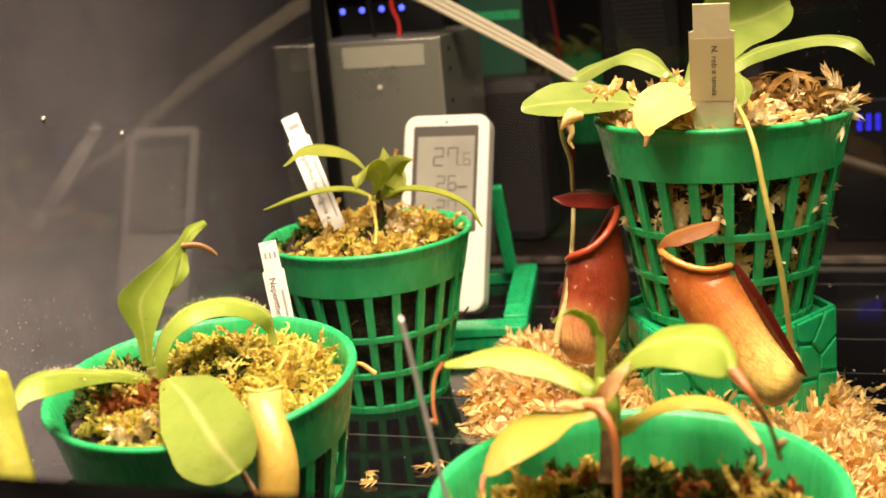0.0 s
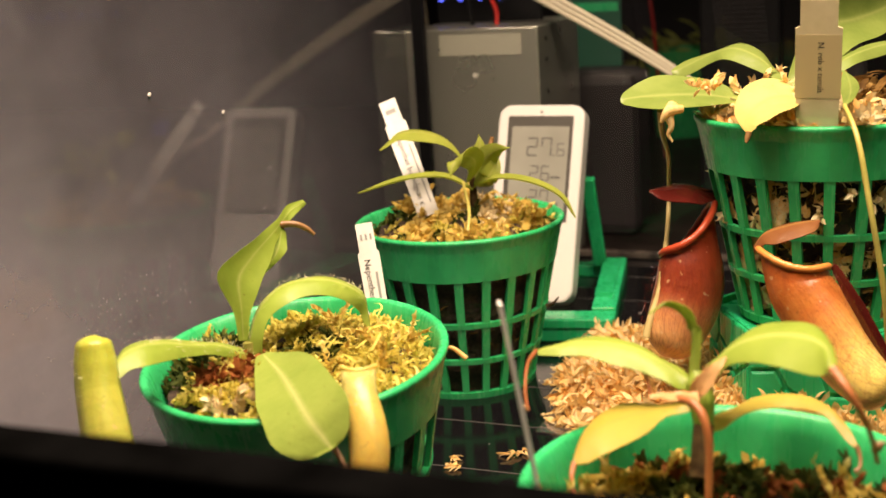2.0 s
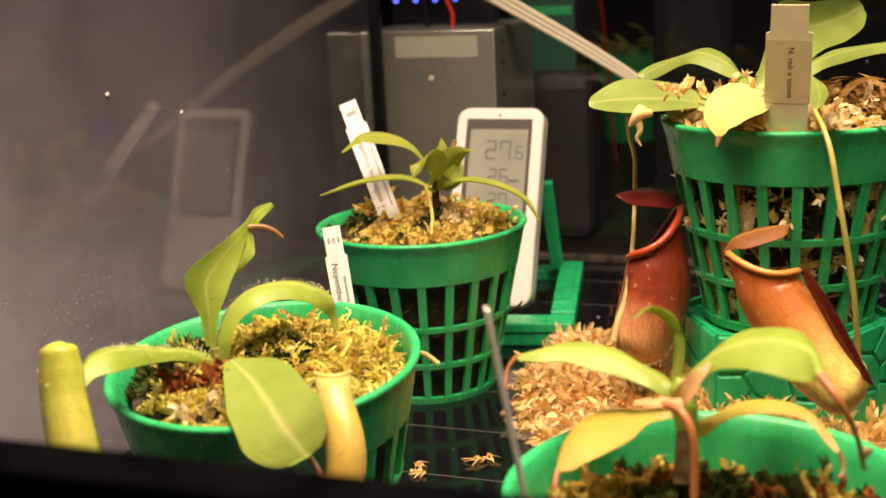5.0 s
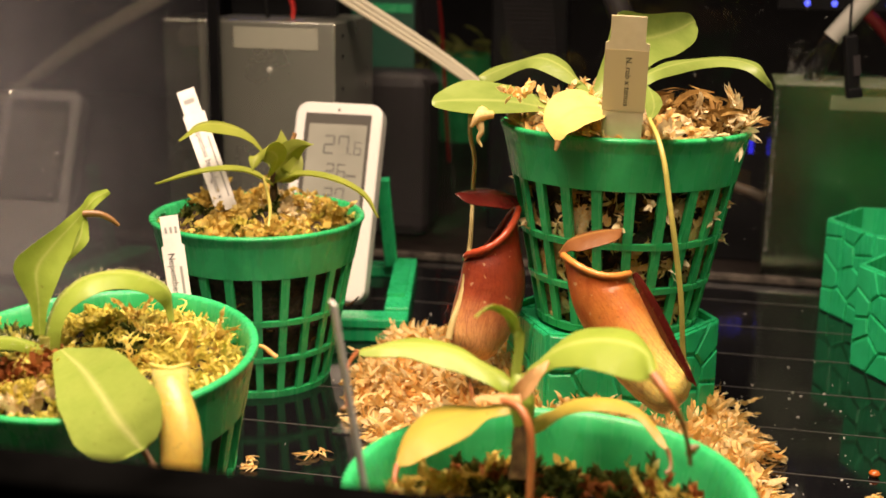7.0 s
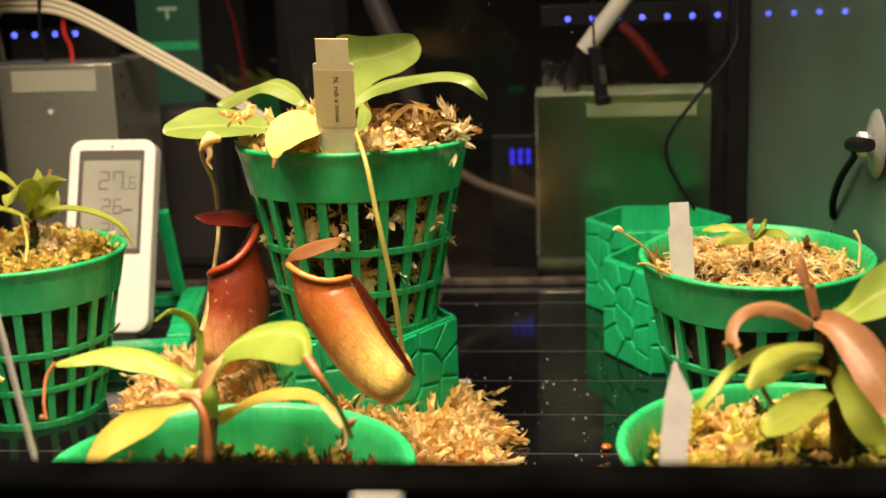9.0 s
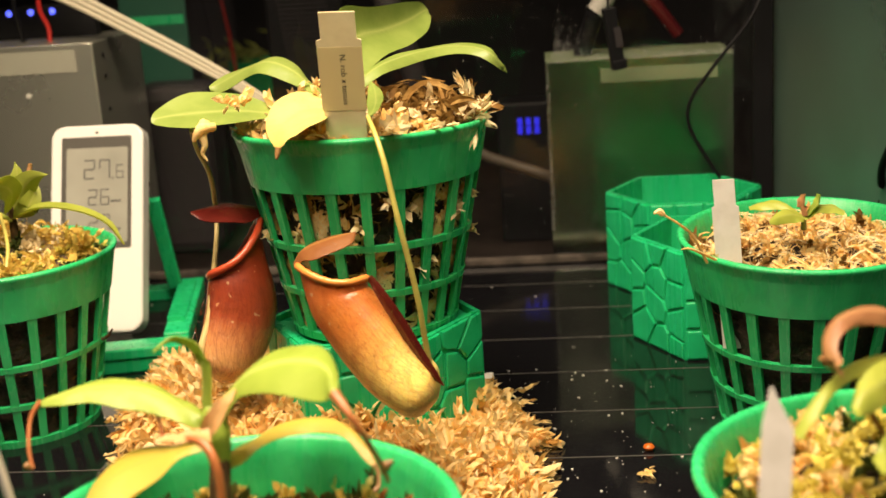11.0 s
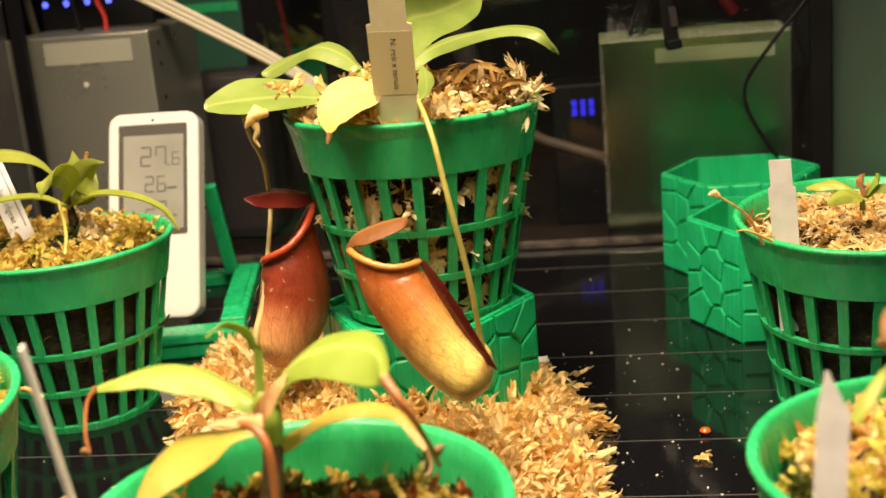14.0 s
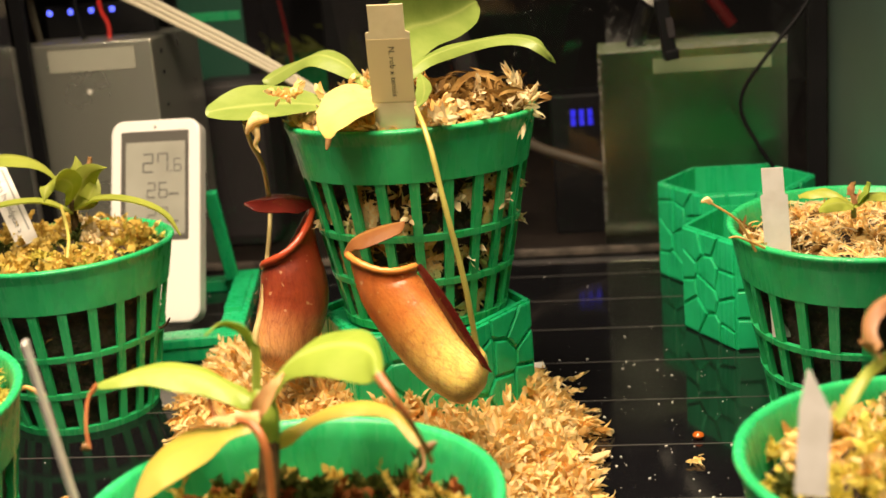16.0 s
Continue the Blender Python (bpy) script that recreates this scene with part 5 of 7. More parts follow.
# small plant, back left pot
pb = thing("pitcher_plant", (-0.004, 0.578, 0.082), "small green pitcher plant with arching narrow leaves", "plant")
cord(pb, "stem", [(-0.004, 0.578, 0.080), (-0.0036, 0.5772, 0.095), (-0.0036, 0.577, 0.107)], [0.0022, 0.0018, 0.0014], STEM_DARK)
cord(pb, "tendril", [(0.0060, 0.5420, 0.0780), (0.0053, 0.5424, 0.0806), (0.0044, 0.5493, 0.0873), (0.0014, 0.5576, 0.0927), (-0.0067, 0.5724, 0.1016)], [0.0012, 0.0009, 0.0008], TENDRIL)
leaf(pb, [(-0.0036, 0.5773, 0.1040), (-0.0125, 0.5757, 0.1188), (-0.0232, 0.5709, 0.1254), (-0.0339, 0.5625, 0.1265), (-0.0405, 0.5534, 0.1204)], 0.0062, (-0.1592, 0.9534, 0.2561), LEAF_YOUNG, "paddle", -0.25)
leaf(pb, [(-0.0054, 0.5745, 0.101), (0.0010, 0.5699, 0.1115), (-0.0006, 0.5628, 0.1165), (-0.0035, 0.5557, 0.1150), (-0.0045, 0.5516, 0.1085)], 0.0058, (0.62, 0.55, 0.55), LEAF_YOUNG, "oval", -0.2)
leaf(pb, [(-0.0045, 0.5803, 0.1027), (-0.0035, 0.5837, 0.1111), (-0.002, 0.5854, 0.1168), (-0.0028, 0.5867, 0.1225)], 0.0046, (0.9457, 0.2719, -0.1779), LEAF_YOUNG, "taper", 0.3)
leaf(pb, [(-0.0032, 0.5771, 0.1018), (0.0026, 0.5762, 0.1109), (0.0105, 0.5727, 0.1172), (0.0187, 0.5702, 0.119)], 0.0058, (0.6314, 0.1614, -0.7585), LEAF_YOUNG, "taper", 0.3)
leaf(pb, [(-0.0026, 0.5764, 0.0989), (0.0039, 0.5741, 0.1022), (0.0076, 0.576, 0.1076), (0.0092, 0.5799, 0.1135)], 0.0047, (0.7024, 0.2871, -0.6513), LEAF_YOUNG, "oval", 0.4)
cord(pb, "bud", [(-0.0028, 0.5785, 0.104), (0.0010, 0.583, 0.112), (0.0033, 0.5869, 0.1185), (0.0039, 0.5874, 0.1212)], [0.0006, 0.0005, 0.0012, 0.0011], DRY, "small brown leaf bud")
leaf(pb, [(-0.0031, 0.5751, 0.0976), (-0.0145, 0.5681, 0.1048), (-0.0284, 0.5535, 0.1065), (-0.0453, 0.5366, 0.1031)], 0.0032, (-0.2881, 0.9523, 0.1009), LEAF_YOUNG, "strap", 0.4)
leaf(pb, [(-0.0019, 0.5758, 0.0989), (0.0124, 0.5708, 0.1041), (0.0304, 0.5654, 0.1034), (0.0444, 0.5628, 0.098), (0.0534, 0.5578, 0.089)], 0.0034, (0.183, -0.9796, -0.0825), LEAF_YOUNG, "strap", 0.4)

# the large plant in the raised pot, with its two hanging pitchers
pc = thing("pitcher_plant", (0.160, 0.520, 0.136), "pitcher plant with glossy leaves and two hanging red pitchers", "plant")
cord(pc, "stem", [(0.1648, 0.5200, 0.1435), (0.1612, 0.5200, 0.1490), (0.1586, 0.5210, 0.1544)], [0.0035, 0.003, 0.0018], STEM, "", 18)
bent_leaf(pc, [(0.1580, 0.5190, 0.1481), (0.1352, 0.5210, 0.1475), (0.1228, 0.5180, 0.1496), (0.1143, 0.5150, 0.1506), (0.1041, 0.5110, 0.1509), (0.0966, 0.5085, 0.1505), (0.0919, 0.5065, 0.1499), (0.0896, 0.5055, 0.1491)], [0.0013, 0.0043, 0.0107, 0.0140, 0.0143, 0.0097, 0.0053, 0.0008], [(0.10, -0.79, -0.60), (-0.02, -0.93, -0.36), (0.13, -0.93, -0.33), (0.17, -0.93, -0.32), (0.23, -0.91, -0.34), (0.25, -0.87, -0.41), (0.31, -0.86, -0.42), (0.29, -0.61, -0.74)], LEAF_SOFT, 0.12, label="flat oval leaf")
bent_leaf(pc, [(0.1571, 0.5210, 0.1506), (0.1456, 0.5360, 0.1551), (0.1367, 0.5450, 0.1605), (0.1265, 0.5495, 0.1638), (0.1170, 0.5545, 0.1613), (0.1077, 0.5575, 0.1573), (0.1021, 0.5585, 0.1549), (0.0987, 0.5580, 0.1542)], [0.0013, 0.0041, 0.0067, 0.0072, 0.0059, 0.0054, 0.0036, 0.0014], [(-0.34, -0.78, -0.53), (-0.06, -0.97, -0.23), (-0.18, -0.90, -0.39), (-0.25, -0.90, -0.35), (-0.05, -0.93, -0.36), (-0.03, -0.84, -0.55), (0.14, -0.70, -0.70), (0.33, -0.72, -0.61)], LEAF_SOFT, -0.2)
bent_leaf(pc, [(0.1592, 0.5015, 0.1497), (0.1549, 0.5005, 0.1513), (0.1489, 0.4970, 0.1512), (0.1439, 0.4925, 0.1484), (0.1415, 0.4860, 0.1454), (0.1424, 0.4790, 0.1428), (0.1439, 0.4740, 0.1409)], [0.0037, 0.0136, 0.0177, 0.0163, 0.0126, 0.0060, 0.0012], [(0.21, -0.96, -0.19), (0.32, -0.92, -0.22), (0.35, -0.91, -0.23), (0.39, -0.89, -0.24), (0.46, -0.87, -0.17), (0.55, -0.83, -0.13), (0.47, -0.86, -0.20)], LEAF_YELLOW, 0.1, label="yellowing leaf with a brown tip")
bent_leaf(pc, [(0.1529, 0.5210, 0.1511), (0.1595, 0.5335, 0.1621), (0.1646, 0.5485, 0.1731), (0.1739, 0.5630, 0.1742), (0.1823, 0.5765, 0.1763), (0.1873, 0.5870, 0.1786), (0.1888, 0.5910, 0.1787)], [0.0023, 0.0077, 0.0134, 0.0126, 0.0090, 0.0044, 0.0008], [(0.87, -0.43, -0.25), (0.70, -0.19, -0.69), (0.64, 0.26, -0.72), (0.63, 0.40, -0.67), (0.59, 0.39, -0.71), (0.51, 0.23, -0.83), (0.37, 0.00, -0.93)], LEAF_SOFT, 0.35)
bent_leaf(pc, [(0.1613, 0.5190, 0.1533), (0.1738, 0.5240, 0.1616), (0.1817, 0.5400, 0.1636), (0.1916, 0.5530, 0.1647), (0.2015, 0.5590, 0.1651), (0.2108, 0.5570, 0.1642), (0.2165, 0.5545, 0.1619), (0.2199, 0.5555, 0.1577), (0.2226, 0.5580, 0.1539)], [0.0017, 0.0064, 0.0065, 0.0054, 0.0053, 0.0045, 0.0034, 0.0020, 0.0003], [(0.22, -0.59, -0.78), (0.10, -0.94, -0.32), (0.23, -0.92, -0.32), (0.25, -0.92, -0.31), (0.17, -0.94, -0.30), (-0.04, -0.90, -0.44), (-0.20, -0.73, -0.65), (-0.20, -0.75, -0.63), (-0.87, 0.00, -0.50)], LEAF_SOFT, -0.2)
bent_leaf(pc, [(0.1737, 0.5110, 0.1586), (0.1762, 0.5005, 0.1562), (0.1774, 0.4915, 0.1536), (0.1773, 0.4835, 0.1515), (0.1771, 0.4730, 0.1506)], [0.0013, 0.0038, 0.0042, 0.0025, 0.0012], [(0.62, -0.75, -0.22), (0.75, -0.66, 0.05), (0.79, -0.60, 0.16), (0.78, -0.59, 0.20), (0.46, -0.86, 0.23)], LEAF_SOFT, 0.2)
leaf(pc, [(0.1581, 0.5405, 0.1514), (0.1636, 0.5531, 0.1562), (0.1699, 0.5598, 0.1584), (0.1785, 0.5659, 0.1571)], 0.0055, (0.3535, -0.8138, -0.4612), LEAF_SOFT, "oval", 0.3)
cord(pc, "tendril", [(0.1769, 0.4730, 0.1513), (0.1807, 0.4620, 0.1464), (0.1836, 0.4560, 0.1386), (0.1859, 0.4530, 0.1273), (0.1882, 0.4510, 0.1159), (0.1905, 0.4510, 0.1029), (0.1925, 0.4510, 0.0897), (0.1938, 0.4520, 0.0749), (0.1949, 0.4520, 0.0633), (0.1959, 0.4510, 0.0567)], [0.0008, 0.0010, 0.0010, 0.0010, 0.0013], TENDRIL, "long yellow tendril", 40)
cord(pc, "tendril", [(0.1062, 0.5000, 0.1459), (0.1041, 0.5120, 0.1361), (0.1031, 0.5280, 0.1241), (0.1006, 0.5400, 0.1109), (0.1003, 0.5400, 0.0997), (0.1029, 0.5240, 0.0911), (0.1046, 0.5090, 0.0828), (0.1038, 0.5020, 0.0714), (0.1015, 0.4970, 0.0624), (0.1004, 0.4940, 0.0555)], [0.0009, 0.0010, 0.0010, 0.0013, 0.0016], TENDRIL_PALE, "long pale tendril", 40)
cord(pc, "dry_root", [(0.1115, 0.5030, 0.1473), (0.1099, 0.5000, 0.1445), (0.1110, 0.4990, 0.1402), (0.1098, 0.4990, 0.1370), (0.1114, 0.4990, 0.1340)], [0.0030, 0.0022, 0.0012, 0.0009, 0.0004], MOSS_TAN, "dry curled root", 18)
cord(pc, "dry_root", [(0.1148, 0.5020, 0.1464), (0.1105, 0.4990, 0.1462), (0.1089, 0.4980, 0.1445), (0.1072, 0.4980, 0.1418)], [0.0016, 0.0022, 0.0016, 0.0006], MOSS_TAN, "", 18)
cord(pc, "leaf_tip", [(0.1443, 0.4740, 0.1418), (0.1439, 0.4730, 0.1398), (0.1436, 0.4720, 0.1383)], [0.0012, 0.0010, 0.0005], DRY, "dry brown leaf tip", 18)
pitcher(pc, [(0.1145, 0.5145, 0.0827), (0.1140, 0.512, 0.0696), (0.1098, 0.5045, 0.0557), (0.105, 0.4993, 0.0465)], [0.0100, 0.0116, 0.0136, 0.0146, 0.0144, 0.0132, 0.0114, 0.0098], (0.1214, 0.5271, 0.1040), (0.1050, 0.5070, 0.0875), (0.26, -0.935, 0.237), PITCH_RED, LIP_RED, ([(0.1226, 0.5299, 0.1075), (0.1123, 0.518, 0.1121), (0.0994, 0.509, 0.1120)], 0.0110, (0.26, -0.93, -0.12)), LID_RED, 0.0015, "pitcher")
pitcher(pc, [(0.1636, 0.4640, 0.0877), (0.1723, 0.4600, 0.0762), (0.1811, 0.4560, 0.0660), (0.1899, 0.4520, 0.0588), (0.1965, 0.4500, 0.0556)], [0.0112, 0.0112, 0.0118, 0.0123, 0.0122, 0.0115, 0.0102, 0.0086], (0.1487, 0.4672, 0.1004), (0.1730, 0.4655, 0.0955), (0.18, -0.94, 0.30), PITCH_ORANGE, LIP_ORANGE, ([(0.1471, 0.4690, 0.1006), (0.1507, 0.4700, 0.1053), (0.1600, 0.4710, 0.1086), (0.1691, 0.4740, 0.1098)], 0.0078, (0.20, -0.90, -0.14)), LID_BROWN, 0.0013, "pitcher")
_wing = [(0.1751, 0.4590, 0.0977), (0.1797, 0.4560, 0.0909), (0.1852, 0.4530, 0.0825), (0.1911, 0.4500, 0.0727), (0.1959, 0.4480, 0.0655), (0.1995, 0.4470, 0.0616)]
part("wing", blade(_wing, 0.0030, (0.75, -0.55, 0.4), "strap", 0.1, 0.0006), LID_RED, pc, "dark red fringed wing", smooth=True)
part("fringe", hairs(_wing, 0.0022, 170, 0.0030, 9), LID_RED, pc)
_wing = [(0.1060, 0.5040, 0.0860), (0.1005, 0.5010, 0.0740), (0.0985, 0.4975, 0.0620), (0.1000, 0.4950, 0.0520)]
part("fringe", hairs(_wing, 0.0012, 110, 0.0035, 10), LID_RED, pc)

# plant in the near pot
pd = thing("pitcher_plant", (0.1545, 0.3245, 0.066), "yellow-green pitcher plant with curled arching leaves", "plant")
cord(pd, "stem", [(0.1561, 0.3180, 0.0786), (0.1560, 0.3220, 0.0847), (0.1556, 0.3260, 0.0900)], [0.0030, 0.0028, 0.0026], STEM_DARK, "dark woody stem", 18)
cord(pd, "stem", [(0.1556, 0.3260, 0.0897), (0.1549, 0.3280, 0.0954), (0.1537, 0.3300, 0.1000), (0.1526, 0.3310, 0.1027)], [0.0026, 0.0036, 0.0034, 0.0014], LEAF, "", 18)
bent_leaf(pd, [(0.1521, 0.3290, 0.0997), (0.1457, 0.3320, 0.1019), (0.1368, 0.3360, 0.1045), (0.1273, 0.3380, 0.1052), (0.1188, 0.3380, 0.1051), (0.1129, 0.3360, 0.1042), (0.1086, 0.3350, 0.1032)], [0.0012, 0.0064, 0.0074, 0.0075, 0.0057, 0.0035, 0.0012], [(-0.09, -0.80, -0.59), (0.31, -0.94, -0.16), (0.29, -0.94, -0.19), (0.32, -0.93, -0.17), (0.47, -0.88, -0.10), (0.49, -0.87, -0.08), (0.40, -0.86, -0.32)], LEAF, -0.25)
cord(pd, "tendril", [(0.1081, 0.3360, 0.1036), (0.1061, 0.3330, 0.1002), (0.1068, 0.3280, 0.0944), (0.1084, 0.3250, 0.0900)], [0.0008, 0.0005, 0.0005, 0.0005], TENDRIL_RED, "", 18)
cord(pd, "bud", [(0.1084, 0.3250, 0.0900), (0.1072, 0.3250, 0.0906), (0.1064, 0.3250, 0.0910)], [0.0005, 0.0012, 0.0008], DRY, "tiny pale bud", 8)
bent_leaf(pd, [(0.1551, 0.3290, 0.1002), (0.1591, 0.3300, 0.1062), (0.1644, 0.3300, 0.1103), (0.1711, 0.3285, 0.1130), (0.1780, 0.3255, 0.1145), (0.1839, 0.3210, 0.1153), (0.1874, 0.3150, 0.1152), (0.1895, 0.3080, 0.1137)], [0.0019, 0.0044, 0.0084, 0.0120, 0.0141, 0.0124, 0.0082, 0.0011], [(0.63, -0.53, -0.57), (0.41, -0.91, 0.03), (0.30, -0.95, -0.04), (0.27, -0.96, -0.11), (0.24, -0.96, -0.15), (0.18, -0.97, -0.17), (0.10, -0.98, -0.18), (0.03, -0.88, -0.48)], LEAF, -0.22)
cord(pd, "tendril", [(0.1888, 0.3090, 0.1135), (0.1929, 0.3040, 0.1101), (0.1961, 0.3040, 0.1043), (0.1980, 0.3090, 0.0962), (0.1988, 0.3130, 0.0900)], [0.0014, 0.0008, 0.0006, 0.0006], TENDRIL_RED, "", 18)
cord(pd, "old_bud", [(0.1981, 0.3110, 0.0931), (0.1990, 0.3110, 0.0948), (0.2007, 0.3110, 0.0959)], [0.0008, 0.0014, 0.0003], DRY, "curled dry bud", 8)
bent_leaf(pd, [(0.1523, 0.3300, 0.1014), (0.1527, 0.3320, 0.1095), (0.1516, 0.3330, 0.1157), (0.1487, 0.3325, 0.1192), (0.1452, 0.3310, 0.1204), (0.1418, 0.3280, 0.1185)], [0.0019, 0.0019, 0.0020, 0.0014, 0.0007, 0.0003], [(0.80, -0.53, 0.26), (0.78, -0.52, 0.35), (0.68, -0.50, 0.54), (0.59, -0.35, 0.73), (0.21, 0.00, 0.98), (0.43, 0.00, 0.90)], LEAF, -0.3, label="small curled young leaf")
bent_leaf(pd, [(0.1527, 0.3270, 0.0944), (0.1462, 0.3260, 0.0935), (0.1406, 0.3250, 0.0917), (0.1349, 0.3230, 0.0901), (0.1301, 0.3180, 0.0887), (0.1274, 0.3135, 0.0869), (0.1262, 0.3100, 0.0850), (0.1261, 0.3075, 0.0836)], [0.0013, 0.0041, 0.0093, 0.0114, 0.0105, 0.0070, 0.0033, 0.0006], [(-0.03, -0.78, -0.62), (0.20, -0.98, -0.03), (0.23, -0.97, -0.06), (0.23, -0.97, -0.11), (0.25, -0.96, -0.16), (0.28, -0.93, -0.23), (0.28, -0.92, -0.27), (0.36, -0.85, -0.38)], LEAF_GOLD, -0.15, label="golden drooping leaf")
cord(pd, "tendril", [(0.1262, 0.3080, 0.0839), (0.1266, 0.3040, 0.0821), (0.1275, 0.3020, 0.0796), (0.1290, 0.3000, 0.0773)], [0.0008, 0.0006, 0.0006], TENDRIL_RED, "", 18)
bent_leaf(pd, [(0.1577, 0.3270, 0.0896), (0.1615, 0.3360, 0.0900), (0.1659, 0.3450, 0.0901), (0.1723, 0.3495, 0.0899), (0.1795, 0.3475, 0.0904), (0.1853, 0.3425, 0.0899), (0.1902, 0.3370, 0.0868), (0.1927, 0.3330, 0.0847)], [0.0017, 0.0042, 0.0052, 0.0058, 0.0057, 0.0046, 0.0031, 0.0010], [(0.27, -0.57, -0.77), (0.29, -0.96, 0.06), (0.28, -0.96, 0.09), (0.28, -0.95, 0.10), (0.27, -0.96, 0.05), (0.21, -0.98, -0.03), (0.12, -0.97, -0.20), (-0.06, -0.98, -0.20)], LEAF_GOLD, -0.3)
cord(pd, "tendril", [(0.1927, 0.3330, 0.0850), (0.1937, 0.3310, 0.0828), (0.1938, 0.3290, 0.0810), (0.1928, 0.3280, 0.0801)], [0.0007, 0.0005, 0.0008], DRY, "", 18)
bent_leaf(pd, [(0.1534, 0.3240, 0.0980), (0.1564, 0.3225, 0.1025), (0.1595, 0.3230, 0.1067), (0.1619, 0.3245, 0.1090)], [0.0019, 0.0026, 0.0017, 0.0006], [(0.79, -0.53, -0.30), (0.67, -0.57, -0.48), (0.76, -0.59, -0.26), (0.40, -0.90, -0.20)], LEAF_BLUSH, 0.3, label="blushing pink young leaf")
bent_leaf(pd, [(0.1554, 0.3210, 0.0990), (0.1504, 0.3170, 0.1005), (0.1447, 0.3130, 0.1017)], [0.0022, 0.0021, 0.0010], [(0.23, -0.89, -0.39), (0.26, -0.95, -0.19), (0.28, -0.95, -0.12)], LEAF_BLUSH, 0.2)
cord(pd, "tendril", [(0.1512, 0.3170, 0.1003), (0.1557, 0.3140, 0.1003), (0.1589, 0.3110, 0.0971), (0.1602, 0.3090, 0.0906), (0.1605, 0.3060, 0.0785)], [0.0010, 0.0012, 0.0011, 0.0010], TENDRIL_RED, "red tendril", 22)
cord(pd, "tendril", [(0.1341, 0.3330, 0.1025), (0.1389, 0.3310, 0.1023), (0.1407, 0.3290, 0.0992), (0.1417, 0.3270, 0.0964)], [0.0004, 0.0005, 0.0005], TENDRIL_RED, "", 18)

single("moss_bit", sprigs([((0.1275, 0.4925, 0.1560), (0.3, -0.5, 1)), ((0.1290, 0.4945, 0.1562), (0.6, -0.2, 1)), ((0.1260, 0.4935, 0.1560), (-0.5, -0.3, 1)), ((0.1240, 0.4900, 0.1555), (-0.2, -0.8, 0.5))], 0.006, 0.0040, 0.0018, 71, 12), MOSS_TAN, "dry moss bit lying on a flat leaf", "moss bit")

# bronze plant, front right pot
pe = thing("pitcher_plant", (0.3276, 0.329, 0.073), "bronze and green pitcher plant with pointed leaves", "plant")
cord(pe, "stem", [(0.3316, 0.3280, 0.0746), (0.3310, 0.3300, 0.0861), (0.3297, 0.3330, 0.0981), (0.3276, 0.3345, 0.1073), (0.3252, 0.3360, 0.1162)], [0.0036, 0.0030, 0.0026, 0.0024, 0.0016], STEM_DARK, "", 18)
bent_leaf(pe, [(0.3244, 0.3360, 0.1164), (0.3224, 0.3380, 0.1241), (0.3214, 0.3410, 0.1297), (0.3214, 0.3435, 0.1326)], [0.0023, 0.0024, 0.0024, 0.0005], [(0.40, -0.86, 0.31), (0.40, -0.83, 0.38), (0.38, -0.85, 0.37), (0.26, -0.96, 0.07)], LEAF_BRONZE, 0.4)
bent_leaf(pe, [(0.3232, 0.3360, 0.1146), (0.3159, 0.3320, 0.1193), (0.3087, 0.3280, 0.1216), (0.3030, 0.3240, 0.1211), (0.2995, 0.3200, 0.1180), (0.2993, 0.3160, 0.1148), (0.3009, 0.3140, 0.1124)], [0.0042, 0.0043, 0.0041, 0.0040, 0.0041, 0.0042, 0.0041], [(-0.27, -0.96, -0.10), (-0.28, -0.94, -0.20), (-0.14, -0.97, -0.22), (0.05, -1.00, -0.06), (0.19, -0.98, 0.05), (0.27, -0.96, 0.10), (-0.03, -0.97, 0.24)], LEAF_BRONZE, -0.3)
bent_leaf(pe, [(0.3238, 0.3360, 0.1153), (0.3272, 0.3280, 0.1161), (0.3310, 0.3200, 0.1132), (0.3346, 0.3130, 0.1086), (0.3380, 0.3080, 0.1029), (0.3404, 0.3050, 0.0980)], [0.0041, 0.0049, 0.0067, 0.0073, 0.0063, 0.0043], [(-0.14, -0.97, -0.18), (-0.22, -0.81, -0.54), (-0.32, -0.60, -0.73), (-0.38, -0.54, -0.75), (-0.44, -0.64, -0.63), (-0.33, -0.92, 0.21)], LEAF_BRONZE, 0.25)
bent_leaf(pe, [(0.3276, 0.3380, 0.1146), (0.3329, 0.3340, 0.1179), (0.3371, 0.3300, 0.1231), (0.3416, 0.3270, 0.1270), (0.3462, 0.3250, 0.1311), (0.3500, 0.3250, 0.1327)], [0.0041, 0.0045, 0.0064, 0.0073, 0.0059, 0.0041], [(-0.16, -0.99, 0.03), (-0.01, -0.89, -0.45), (0.02, -0.63, -0.78), (0.02, -0.55, -0.84), (-0.06, -0.68, -0.73), (-0.24, -0.97, 0.09)], LEAF_PALE, 0.2)
bent_leaf(pe, [(0.3264, 0.3340, 0.1085), (0.3167, 0.3300, 0.1100), (0.3073, 0.3250, 0.1098), (0.2997, 0.3190, 0.1075), (0.2942, 0.3130, 0.1037), (0.2906, 0.3090, 0.1002)], [0.0041, 0.0041, 0.0043, 0.0041, 0.0040, 0.0041], [(-0.23, -0.97, -0.01), (-0.26, -0.96, -0.06), (-0.31, -0.94, -0.14), (-0.18, -0.98, -0.09), (-0.04, -1.00, 0.00), (-0.04, -0.97, 0.25)], LEAF_DEEP, -0.3)
